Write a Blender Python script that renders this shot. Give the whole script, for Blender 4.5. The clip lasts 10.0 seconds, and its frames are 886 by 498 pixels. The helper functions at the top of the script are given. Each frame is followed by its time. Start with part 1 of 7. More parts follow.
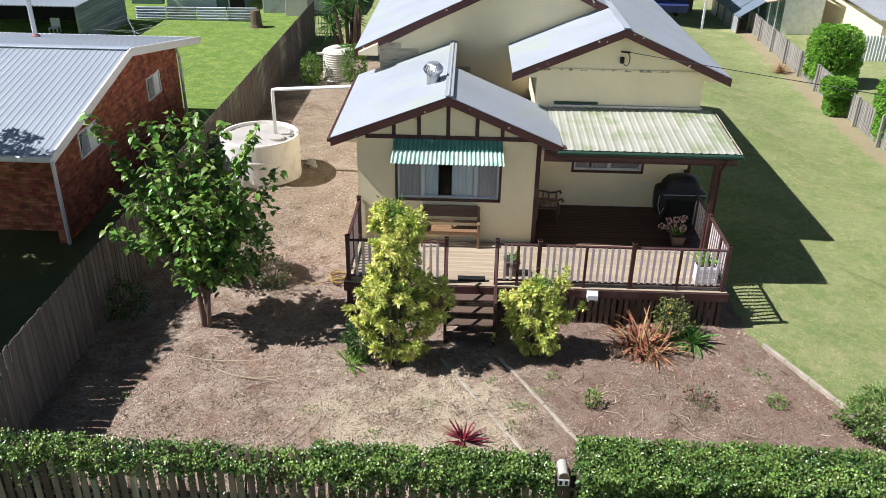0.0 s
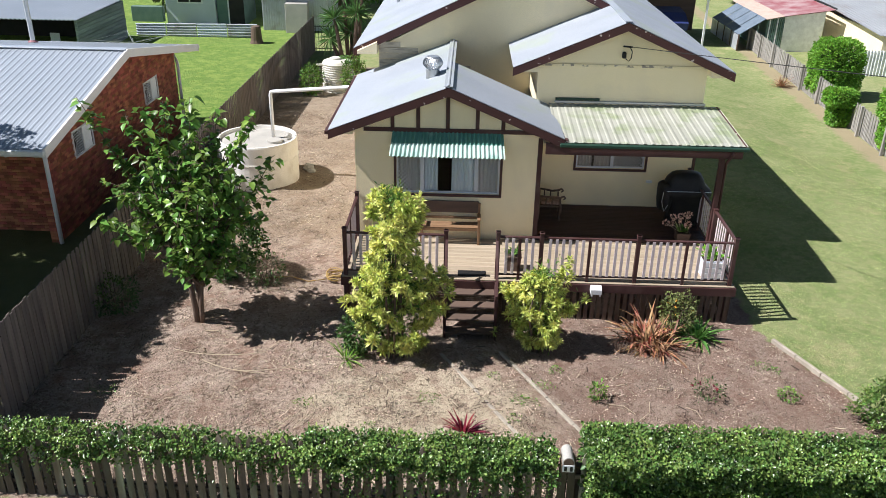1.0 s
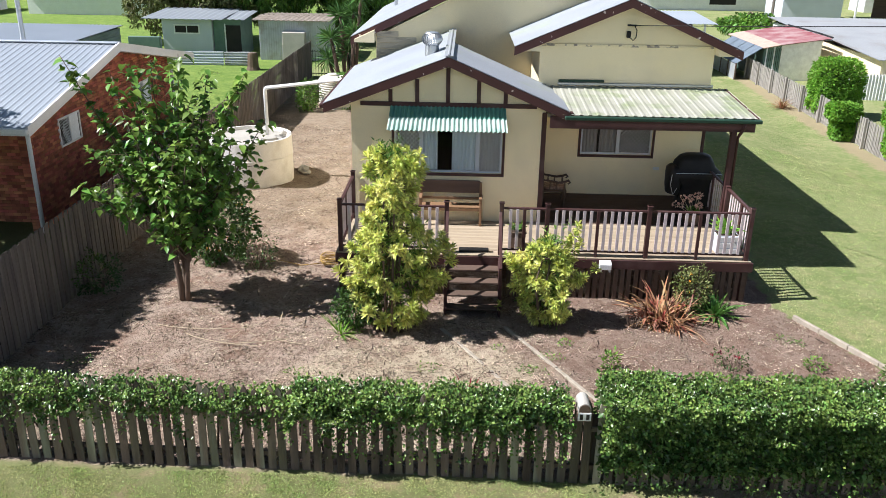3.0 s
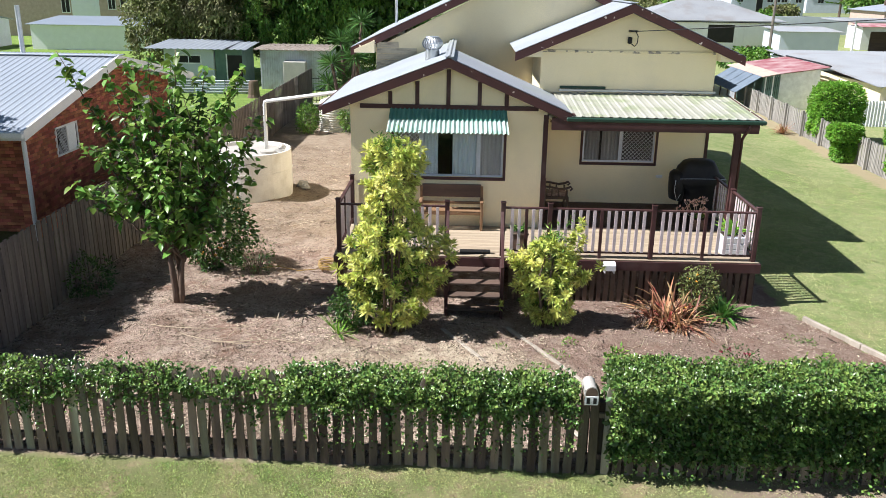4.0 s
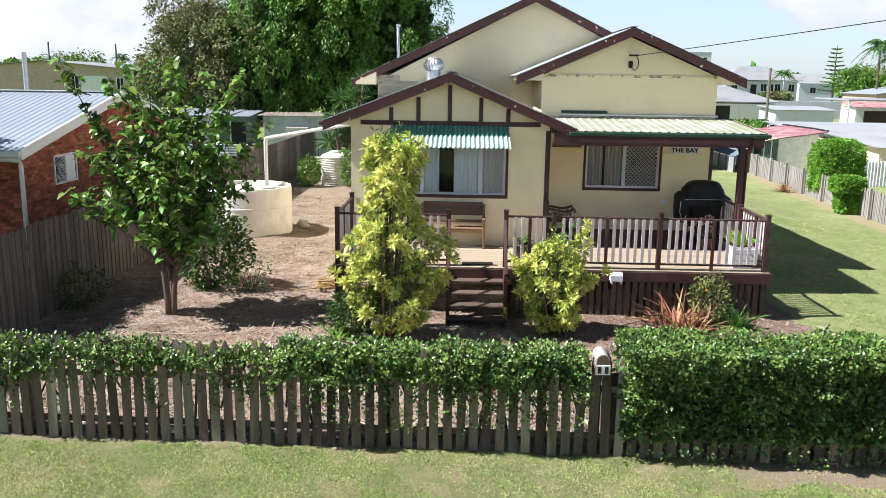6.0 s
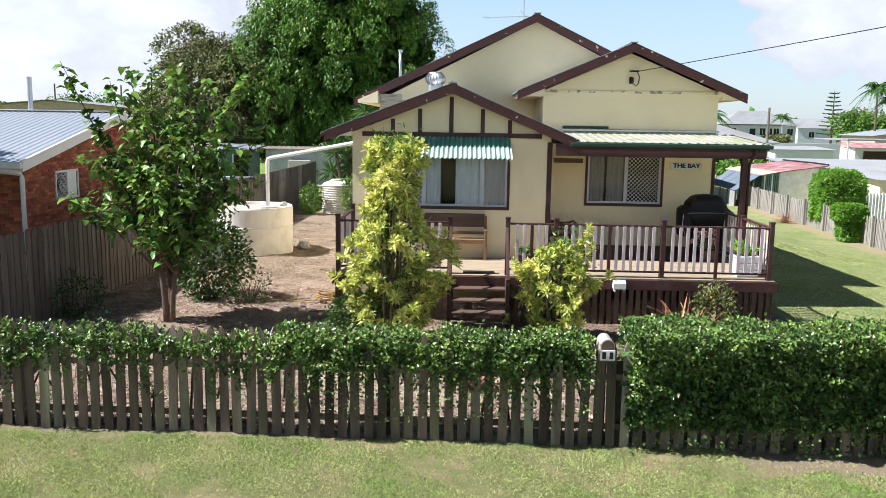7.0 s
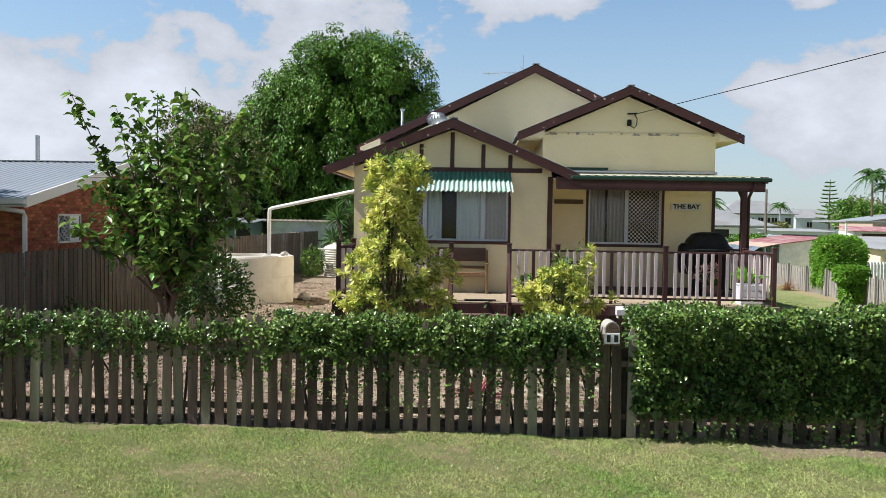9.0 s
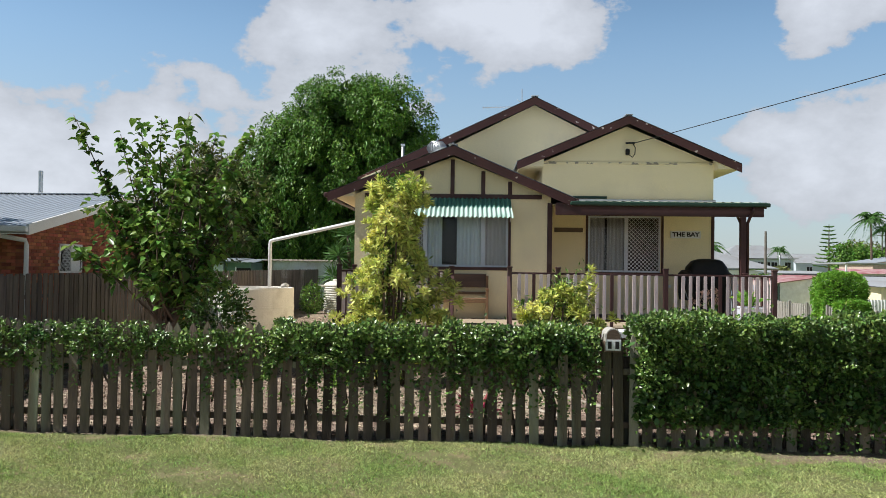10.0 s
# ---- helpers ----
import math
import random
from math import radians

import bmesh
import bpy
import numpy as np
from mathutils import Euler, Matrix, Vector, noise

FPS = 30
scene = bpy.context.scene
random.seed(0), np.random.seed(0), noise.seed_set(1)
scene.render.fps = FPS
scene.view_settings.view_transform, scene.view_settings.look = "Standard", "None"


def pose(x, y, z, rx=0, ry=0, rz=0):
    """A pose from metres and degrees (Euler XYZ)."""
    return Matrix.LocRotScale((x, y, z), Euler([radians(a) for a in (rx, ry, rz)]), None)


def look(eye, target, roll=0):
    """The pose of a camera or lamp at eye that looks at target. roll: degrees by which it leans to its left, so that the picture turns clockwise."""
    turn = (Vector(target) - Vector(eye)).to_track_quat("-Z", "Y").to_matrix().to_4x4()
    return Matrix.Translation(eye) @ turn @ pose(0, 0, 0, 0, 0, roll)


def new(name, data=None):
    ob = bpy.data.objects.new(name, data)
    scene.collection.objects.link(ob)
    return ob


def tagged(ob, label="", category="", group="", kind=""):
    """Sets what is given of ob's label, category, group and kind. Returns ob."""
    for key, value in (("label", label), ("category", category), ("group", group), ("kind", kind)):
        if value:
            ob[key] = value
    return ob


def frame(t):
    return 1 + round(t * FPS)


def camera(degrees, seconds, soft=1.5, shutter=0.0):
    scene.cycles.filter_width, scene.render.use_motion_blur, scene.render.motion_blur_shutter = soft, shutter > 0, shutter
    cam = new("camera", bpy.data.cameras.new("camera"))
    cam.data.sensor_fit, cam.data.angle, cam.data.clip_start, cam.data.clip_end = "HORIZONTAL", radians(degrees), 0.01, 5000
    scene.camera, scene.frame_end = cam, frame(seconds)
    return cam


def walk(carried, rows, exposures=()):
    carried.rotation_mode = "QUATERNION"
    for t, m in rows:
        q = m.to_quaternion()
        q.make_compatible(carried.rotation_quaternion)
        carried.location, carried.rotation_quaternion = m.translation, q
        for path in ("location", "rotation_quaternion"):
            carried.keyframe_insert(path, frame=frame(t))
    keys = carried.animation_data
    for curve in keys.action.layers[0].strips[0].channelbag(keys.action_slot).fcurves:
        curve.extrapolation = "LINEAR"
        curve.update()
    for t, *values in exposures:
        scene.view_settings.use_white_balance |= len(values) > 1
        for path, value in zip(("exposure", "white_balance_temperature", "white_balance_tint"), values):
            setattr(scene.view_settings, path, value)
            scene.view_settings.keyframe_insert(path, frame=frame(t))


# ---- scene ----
cam = camera(56.8, 10.0, soft=0.5)
PATH = [
    (0, (0.316, 0.567, 10.451), (0.271, 2.338, 9.522), 1.0),
    (0.5, (0.326, 0.568, 9.994), (0.28, 2.357, 9.101), 1.0),
    (1, (0.348, 0.594, 9.477), (0.3, 2.399, 8.617), 1.0),
    (1.5, (0.305, 0.63, 8.956), (0.261, 2.449, 8.127), 1.0),
    (2, (0.299, 0.661, 8.444), (0.256, 2.495, 7.648), 1.0),
    (2.5, (0.28, 0.687, 7.894), (0.238, 2.535, 7.131), 1.0),
    (4, (0.294, 0.761, 6.437), (0.248, 2.66, 5.813), 0.9),
    (4.5, (0.29, 0.746, 5.965), (0.243, 2.663, 5.394), 0.9),
    (5, (0.299, 0.77, 5.548), (0.25, 2.701, 5.029), 0.9),
    (5.5, (0.308, 0.784, 5.133), (0.257, 2.729, 4.67), 0.8),
    (7, (0.323, 0.778, 3.968), (0.264, 2.755, 3.668), 0.9),
    (7.5, (0.327, 0.765, 3.585), (0.267, 2.75, 3.345), 0.8),
    (8, (0.331, 0.752, 3.227), (0.269, 2.742, 3.042), 0.8),
    (8.5, (0.343, 0.735, 2.901), (0.279, 2.73, 2.775), 0.8),
    (9, (0.347, 0.728, 2.638), (0.281, 2.726, 2.566), 0.9),
    (9.5, (0.349, 0.704, 2.374), (0.282, 2.703, 2.362), 0.8),
    (10, (0.35, 0.683, 2.168), (0.282, 2.682, 2.211), 0.8),
]
walk(cam, [(t, look(eye, target, roll)) for t, eye, target, roll in PATH],
     exposures=[(0.0, 0.69, 6000, 14), (2.5, 0.80, 6000, 14), (4.5, 0.98, 6000, 14), (5.5, 1.04, 6000, 14), (7.0, 0.96, 6050, 14), (8.5, 0.68, 6150, 13), (10.0, 0.46, 6200, 11)])

# ---- light ----
SUN = Vector((-0.82, -0.115, 1.0)).normalized()
sun = new("sun", bpy.data.lights.new("sun", "SUN"))
sun.data.energy, sun.data.angle, sun.data.color = 5.0, radians(0.53), (1.0, 0.95, 0.87)
sun.matrix_world = look(SUN * 60, (0, 0, 0))


def make_world():
    """A bright summer sky with fair-weather cumulus."""
    w = bpy.data.worlds.new("sky")
    w.use_nodes = True
    scene.world = w
    nt = w.node_tree
    n, l = nt.nodes, nt.links
    bg = n["Background"]
    sky = n.new("ShaderNodeTexSky")
    sky.sky_type, sky.sun_disc = "NISHITA", False
    sky.sun_elevation, sky.sun_rotation = math.asin(SUN.z), radians(262)
    sky.air_density, sky.dust_density, sky.ozone_density = 1.0, 0.6, 1.6
    geo = n.new("ShaderNodeTexCoord")

    def math_node(op, a, b=None, c=None):
        m = n.new("ShaderNodeMath")
        m.operation = op
        for i, v in enumerate((a, b, c)):
            if v is None:
                continue
            if isinstance(v, (int, float)):
                m.inputs[i].default_value = v
            else:
                l.new(v, m.inputs[i])
        return m.outputs[0]

    sep = n.new("ShaderNodeSeparateXYZ")
    l.new(geo.outputs["Generated"], sep.inputs[0])
    stretch = n.new("ShaderNodeMapping")
    stretch.inputs["Scale"].default_value = (1.0, 1.0, 1.6)
    l.new(geo.outputs["Generated"], stretch.inputs["Vector"])

    def noise_node(scale, detail, rough=0.55):
        t = n.new("ShaderNodeTexNoise")
        t.inputs["Scale"].default_value, t.inputs["Detail"].default_value = scale, detail
        t.inputs["Roughness"].default_value = rough
        l.new(stretch.outputs[0], t.inputs["Vector"])
        return t.outputs["Fac"]

    big, fine = noise_node(3.1, 3), noise_node(9.0, 7, 0.58)
    # cumulus banks: azimuth and height in degrees, half width, half height
    banks = [(-30, 5, 8, 5.5), (-22, 6, 6, 6), (-11, 11, 8, 9), (2, 17, 8, 4), (25, 17, 7, 4), (25, 7.5, 7, 4.5), (-48, 10, 14, 9),
             (52, 12, 16, 9), (100, 10, 30, 10), (-110, 12, 40, 12), (170, 10, 50, 12)]
    az = math_node("ARCTAN2", sep.outputs[0], sep.outputs[1])
    el = math_node("ARCSINE", sep.outputs[2])
    field = None
    for a, e, wa, we in banks:
        da = math_node("DIVIDE", math_node("SUBTRACT", az, radians(a)), radians(wa))
        de = math_node("DIVIDE", math_node("SUBTRACT", el, radians(e)), radians(we))
        r2 = math_node("ADD", math_node("MULTIPLY", da, da), math_node("MULTIPLY", de, de))
        bump = math_node("SUBTRACT", 1.0, r2)
        field = bump if field is None else math_node("MAXIMUM", field, bump)
    field = math_node("MAXIMUM", field, -1.6)
    dens = math_node("ADD", math_node("MULTIPLY", field, 0.6),
                     math_node("ADD", math_node("MULTIPLY", math_node("SUBTRACT", fine, 0.5), 2.7),
                               math_node("MULTIPLY", math_node("SUBTRACT", big, 0.5), 1.2)))
    cover = n.new("ShaderNodeMapRange")
    cover.interpolation_type = "SMOOTHSTEP"
    cover.inputs["From Min"].default_value, cover.inputs["From Max"].default_value = 0.0, 0.2
    l.new(dens, cover.inputs["Value"])
    shade = n.new("ShaderNodeMapRange")
    shade.inputs["From Min"].default_value, shade.inputs["From Max"].default_value = 0.1, 0.9
    shade.inputs["To Min"].default_value, shade.inputs["To Max"].default_value = 10.6, 14.5
    l.new(dens, shade.inputs["Value"])
    haze = n.new("ShaderNodeMapRange")
    haze.interpolation_type = "SMOOTHSTEP"
    haze.inputs["From Min"].default_value, haze.inputs["From Max"].default_value = 0.0, 0.34
    haze.inputs["To Min"].default_value, haze.inputs["To Max"].default_value = 0.66, 0.0
    l.new(sep.outputs[2], haze.inputs["Value"])
    hz = n.new("ShaderNodeMix")
    hz.data_type = "RGBA"
    l.new(haze.outputs[0], hz.inputs[0])
    lift = n.new("ShaderNodeMix")
    lift.data_type, lift.blend_type = "RGBA", "MULTIPLY"
    lift.inputs[0].default_value = 1.0
    l.new(sky.outputs[0], lift.inputs[6])
    grade = n.new("ShaderNodeMapRange")
    grade.interpolation_type = "SMOOTHSTEP"
    for k, v in (("From Min", 0.24), ("From Max", 0.62), ("To Min", 2.55), ("To Max", 0.45)):
        grade.inputs[k].default_value = v
    l.new(sep.outputs[2], grade.inputs["Value"])
    l.new(grade.outputs[0], lift.inputs[7])
    azure = n.new("ShaderNodeMix")
    azure.data_type, azure.blend_type = "RGBA", "MULTIPLY"
    azure.inputs[0].default_value, azure.inputs[7].default_value = 1.0, (0.96, 1.05, 1.0, 1)
    l.new(lift.outputs[2], azure.inputs[6])
    l.new(azure.outputs[2], hz.inputs[6])
    hz.inputs[7].default_value = (8.2, 9.1, 10.2, 1)
    tint = n.new("ShaderNodeMix")
    tint.data_type, tint.blend_type = "RGBA", "MULTIPLY"
    tint.inputs[0].default_value = 1.0
    tint.inputs[6].default_value = (0.97, 1.0, 1.05, 1)
    l.new(shade.outputs[0], tint.inputs[7])
    mix = n.new("ShaderNodeMix")
    mix.data_type = "RGBA"
    l.new(math_node("MULTIPLY", cover.outputs[0], 0.93), mix.inputs[0])
    l.new(hz.outputs[2], mix.inputs[6])
    l.new(tint.outputs[2], mix.inputs[7])
    l.new(mix.outputs[2], bg.inputs["Color"])
    bg.inputs["Strength"].default_value = 0.039


make_world()


# ---- materials ----
def material(name, a, b, scale=6.0, rough=0.6, metal=0.0, bump=0.15, fine=60.0, vary=0.0, island=0.0,
             stretch=(1, 1, 1), stain=None, stain_scale=1.5, stain_amount=0.0, spec=0.28, leafy=0.0, flake=(0.52, 0.68)):
    """A procedural surface: two tones by broad noise, fine grain with relief, optional stains and piece-to-piece change."""
    m = bpy.data.materials.new(name)
    m.use_nodes = True
    nt = m.node_tree
    n, l = nt.nodes, nt.links
    p = n["Principled BSDF"]
    tc, mp = n.new("ShaderNodeTexCoord"), n.new("ShaderNodeMapping")
    mp.inputs["Scale"].default_value = stretch
    l.new(tc.outputs["Object"], mp.inputs["Vector"])
    info = n.new("ShaderNodeObjectInfo")
    if vary:
        off = n.new("ShaderNodeVectorMath")
        off.operation = "SCALE"
        off.inputs[0].default_value = (37.0, 19.0, 53.0)
        l.new(info.outputs["Random"], off.inputs["Scale"])
        l.new(off.outputs[0], mp.inputs["Location"])

    def noise_fac(sc, detail):
        t = n.new("ShaderNodeTexNoise")
        t.inputs["Scale"].default_value, t.inputs["Detail"].default_value = sc, detail
        l.new(mp.outputs[0], t.inputs["Vector"])
        return t.outputs["Fac"]

    def mix(fac, c1, c2, blend="MIX"):
        x = n.new("ShaderNodeMix")
        x.data_type, x.blend_type = "RGBA", blend
        for i, v in ((0, fac), (6, c1), (7, c2)):
            if hasattr(v, "links"):
                l.new(v, x.inputs[i])
            else:
                x.inputs[i].default_value = v if i == 0 else (*v, 1)
        return x.outputs[2]

    def ramp(v, lo, hi, to0=0.0, to1=1.0):
        r = n.new("ShaderNodeMapRange")
        for k, x in (("From Min", lo), ("From Max", hi), ("To Min", to0), ("To Max", to1)):
            r.inputs[k].default_value = x
        l.new(v, r.inputs["Value"])
        return r.outputs[0]

    grain = noise_fac(fine, 4)
    col = mix(ramp(noise_fac(scale, 3), 0.3, 0.7), a, b)
    g = ramp(grain, 0.25, 0.75, 0.8, 1.2)
    gv = n.new("ShaderNodeCombineColor")
    for i in range(3):
        l.new(g, gv.inputs[i])
    col = mix(0.7, col, gv.outputs[0], "MULTIPLY")
    if stain:
        col = mix(ramp(noise_fac(stain_scale, 5), flake[0], flake[1], 0.0, stain_amount), col, stain)
    if vary or island:
        src = info.outputs["Random"]
        if island:
            src = n.new("ShaderNodeNewGeometry").outputs["Random Per Island"]
        amt = vary or island
        hv = n.new("ShaderNodeHueSaturation")
        l.new(ramp(src, 0, 1, 1 - amt, 1 + amt), hv.inputs["Value"])
        mul = n.new("ShaderNodeMath")
        mul.operation = "MULTIPLY_ADD"
        l.new(src, mul.inputs[0])
        mul.inputs[1].default_value, mul.inputs[2].default_value = 7.31, 0.0
        fr = n.new("ShaderNodeMath")
        fr.operation = "FRACT"
        l.new(mul.outputs[0], fr.inputs[0])
        l.new(ramp(fr.outputs[0], 0, 1, 0.5 - amt * 0.045, 0.5 + amt * 0.045), hv.inputs["Hue"])
        l.new(col, hv.inputs["Color"])
        col = hv.outputs["Color"]
    l.new(col, p.inputs["Base Color"])
    l.new(ramp(grain, 0.3, 0.7, rough - 0.06, min(1.0, rough + 0.06)), p.inputs["Roughness"])
    p.inputs["Metallic"].default_value = metal
    p.inputs["Specular IOR Level"].default_value = spec
    if bump:
        bp = n.new("ShaderNodeBump")
        bp.inputs["Strength"].default_value, bp.inputs["Distance"].default_value = bump, 0.02
        l.new(grain, bp.inputs["Height"])
        l.new(bp.outputs[0], p.inputs["Normal"])
    if leafy:
        tr = n.new("ShaderNodeBsdfTranslucent")
        hs = n.new("ShaderNodeHueSaturation")
        hs.inputs["Value"].default_value, hs.inputs["Hue"].default_value = 1.5, 0.485
        l.new(col, hs.inputs["Color"])
        l.new(hs.outputs["Color"], tr.inputs["Color"])
        mx = n.new("ShaderNodeMixShader")
        mx.inputs[0].default_value = leafy
        l.new(p.outputs[0], mx.inputs[1])
        l.new(tr.outputs[0], mx.inputs[2])
        l.new(mx.outputs[0], n["Material Output"].inputs["Surface"])
    return m


def glass_material(name, tint):
    m = bpy.data.materials.new(name)
    m.use_nodes = True
    n, l = m.node_tree.nodes, m.node_tree.links
    p = n["Principled BSDF"]
    p.inputs["Base Color"].default_value = (*tint, 1)
    p.inputs["Roughness"].default_value = 0.03
    p.inputs["IOR"].default_value = 1.45
    tr, mx, fr = n.new("ShaderNodeBsdfTransparent"), n.new("ShaderNodeMixShader"), n.new("ShaderNodeFresnel")
    gl = n.new("ShaderNodeBsdfGlossy")
    gl.inputs["Roughness"].default_value = 0.02
    tr.inputs["Color"].default_value = (0.93, 0.95, 0.95, 1)
    fr.inputs["IOR"].default_value = 1.36
    l.new(fr.outputs[0], mx.inputs[0])
    l.new(tr.outputs[0], mx.inputs[1])
    l.new(gl.outputs[0], mx.inputs[2])
    l.new(mx.outputs[0], n["Material Output"].inputs["Surface"])
    return m


CREAM = material("cream_render", (0.90, 0.785, 0.53), (0.87, 0.755, 0.49), 1.2, 0.85, bump=0.25, fine=90,
                 stain=(0.62, 0.55, 0.40), stain_scale=0.9, stain_amount=0.3)
LEDGE = material("flaking_ledge_render", (0.86, 0.75, 0.50), (0.80, 0.70, 0.46), 2.0, 0.9, bump=0.4, fine=50,
                 stain=(0.20, 0.18, 0.17), stain_scale=4.5, stain_amount=0.85, flake=(0.56, 0.62))
PEELED = material("weathered_boarding", (0.46, 0.41, 0.32), (0.62, 0.55, 0.41), 3.0, 0.9, bump=0.5, fine=30, stretch=(1, 1, 6),
                  stain=(0.22, 0.20, 0.17), stain_scale=3.0, stain_amount=0.8)
BROWN = material("maroon_brown_paint", (0.075, 0.034, 0.032), (0.058, 0.026, 0.025), 2.0, 0.5, bump=0.12, fine=70,
                 stain=(0.30, 0.25, 0.23), stain_scale=2.3, stain_amount=0.10)
BARGE = material("flaking_maroon_paint", (0.085, 0.036, 0.034), (0.062, 0.028, 0.026), 2.0, 0.55, bump=0.15, fine=60,
                 stain=(0.62, 0.56, 0.52), stain_scale=5.5, stain_amount=0.9, flake=(0.655, 0.672))
ROOF = material("galvanised_roof_paint", (0.38, 0.41, 0.45), (0.33, 0.36, 0.40), 0.8, 0.42, 0.15, bump=0.1, fine=40,
                stain=(0.36, 0.41, 0.31), stain_scale=0.75, stain_amount=0.6)
PORCHROOF = material("mossy_cream_sheet", (0.40, 0.40, 0.345), (0.33, 0.335, 0.275), 1.4, 0.6, bump=0.15, fine=35,
                     stain=(0.225, 0.27, 0.145), stain_scale=1.7, stain_amount=0.8, flake=(0.48, 0.66))
GREEN = material("green_awning_paint", (0.085, 0.24, 0.19), (0.13, 0.31, 0.25), 3.0, 0.5, bump=0.1, fine=60,
                 stain=(0.40, 0.53, 0.47), stain_scale=1.6, stain_amount=0.7)
# Paler green: light on the awning's lower half, put into the colour.
LITGREEN = material("lit_green_sheet", (0.47, 0.60, 0.54), (0.37, 0.52, 0.46), 3.0, 0.5, bump=0.1, fine=60, stain=(0.12, 0.28, 0.22), stain_scale=3.0, stain_amount=0.4)
GUTTER = material("dark_green_gutter", (0.018, 0.05, 0.034), (0.026, 0.06, 0.042), 3.0, 0.4, bump=0.05)
DECK = material("deck_timber", (0.42, 0.345, 0.25), (0.33, 0.265, 0.185), 2.0, 0.7, bump=0.25, fine=40, vary=0.16, stretch=(0.25, 3, 3))
# Dark floor paint that also carries the porch roof's shade in its colour.
PORCHBOARD = material("shaded_porch_paint", (0.062, 0.034, 0.028), (0.045, 0.026, 0.022), 2.0, 0.55, bump=0.2, fine=40, vary=0.15, stretch=(0.25, 3, 3))
TREAD = material("worn_tread_timber", (0.14, 0.095, 0.07), (0.10, 0.07, 0.055), 2.0, 0.75, bump=0.3, fine=40, vary=0.2, stretch=(0.3, 3, 3))
BALUSTER = material("pale_pink_baluster_paint", (0.62, 0.53, 0.53), (0.55, 0.46, 0.46), 4.0, 0.6, bump=0.1, fine=50, vary=0.06)
WHITE = material("white_paint", (0.78, 0.79, 0.80), (0.72, 0.73, 0.74), 2.0, 0.45, bump=0.05)
ALU = material("white_window_frame", (0.62, 0.66, 0.72), (0.56, 0.60, 0.67), 2.0, 0.4, 0.2, bump=0.03)
MESHM = material("security_mesh", (0.80, 0.82, 0.84), (0.74, 0.76, 0.78), 4.0, 0.5, 0.0, bump=0.03)
CURTAIN = material("sheer_curtain", (0.86, 0.89, 0.91), (0.76, 0.80, 0.83), 2.5, 0.9, bump=0.1, stretch=(6, 1, 0.3))
GREYCURTAIN = material("grey_curtain", (0.44, 0.41, 0.39), (0.34, 0.31, 0.30), 2.5, 0.9, bump=0.1, stretch=(6, 1, 0.3))
# Near-black colour that stands in for shade inside rooms and openings.
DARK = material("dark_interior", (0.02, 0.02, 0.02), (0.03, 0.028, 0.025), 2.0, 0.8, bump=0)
GLASS = glass_material("window_glass", (0.8, 0.85, 0.85))
CONCRETE = material("cream_tank_concrete", (0.82, 0.80, 0.75), (0.76, 0.74, 0.69), 1.0, 0.85, bump=0.2, fine=50,
                    stain=(0.48, 0.44, 0.36), stain_scale=1.4, stain_amount=0.5)
TANKTOP = material("tank_lid_concrete", (0.46, 0.44, 0.40), (0.36, 0.35, 0.32), 1.5, 0.9, bump=0.3, fine=40)
KERB = material("path_edge_concrete", (0.42, 0.375, 0.31), (0.30, 0.265, 0.215), 5.0, 0.9, bump=0.6, fine=40, vary=0.08)
PICKET = material("weathered_picket_timber", (0.185, 0.145, 0.105), (0.075, 0.06, 0.048), 2.2, 0.85, bump=0.5, fine=30, vary=0.6,
                  stretch=(3, 3, 0.35), stain=(0.33, 0.335, 0.25), stain_scale=1.1, stain_amount=0.6)
PALING = material("grey_paling_timber", (0.20, 0.172, 0.152), (0.11, 0.095, 0.09), 2.2, 0.9, bump=0.45, fine=30, vary=0.2, stretch=(3, 3, 0.35))
SILVER = material("silvered_paling_timber", (0.35, 0.33, 0.30), (0.26, 0.245, 0.225), 2.2, 0.9, bump=0.4, fine=30, vary=0.16, stretch=(3, 3, 0.35))
BRICK = material("red_brick", (0.40, 0.14, 0.075), (0.22, 0.075, 0.05), 3.0, 0.85, bump=0.4, fine=60, vary=0.4)
BRICKI = material("red_brick_rest", (0.40, 0.14, 0.075), (0.22, 0.075, 0.05), 3.0, 0.85, bump=0.4, fine=60, island=0.4)
MORTAR = material("brick_mortar", (0.22, 0.10, 0.07), (0.17, 0.08, 0.055), 3.0, 0.95, bump=0.3)
NROOF = material("pale_sheet_roof", (0.36, 0.40, 0.45), (0.32, 0.36, 0.41), 0.6, 0.34, 0.1, bump=0.05, spec=0.6)
BLACK = material("black_vinyl_cover", (0.012, 0.012, 0.013), (0.02, 0.02, 0.021), 3.0, 0.55, bump=0.3, fine=12)
BENCH = material("oiled_bench_timber", (0.27, 0.165, 0.09), (0.20, 0.115, 0.06), 2.0, 0.6, bump=0.25, fine=40, stretch=(0.4, 3, 3))
GALV = material("galvanised_metal", (0.58, 0.60, 0.62), (0.48, 0.50, 0.52), 3.0, 0.35, 0.75, bump=0.05)
BARK = material("grey_brown_bark", (0.17, 0.12, 0.09), (0.11, 0.08, 0.06), 6.0, 0.95, bump=0.7, fine=35, stretch=(1, 1, 0.3))
HEDGE = material("hedge_leaf", (0.18, 0.28, 0.062), (0.048, 0.105, 0.021), 2.0, 0.3, bump=0, island=0.6, leafy=0.05, spec=0.5)
TREELEAF = material("broad_tree_leaf", (0.18, 0.305, 0.058), (0.075, 0.16, 0.028), 2.0, 0.36, bump=0, island=0.55, leafy=0.14)
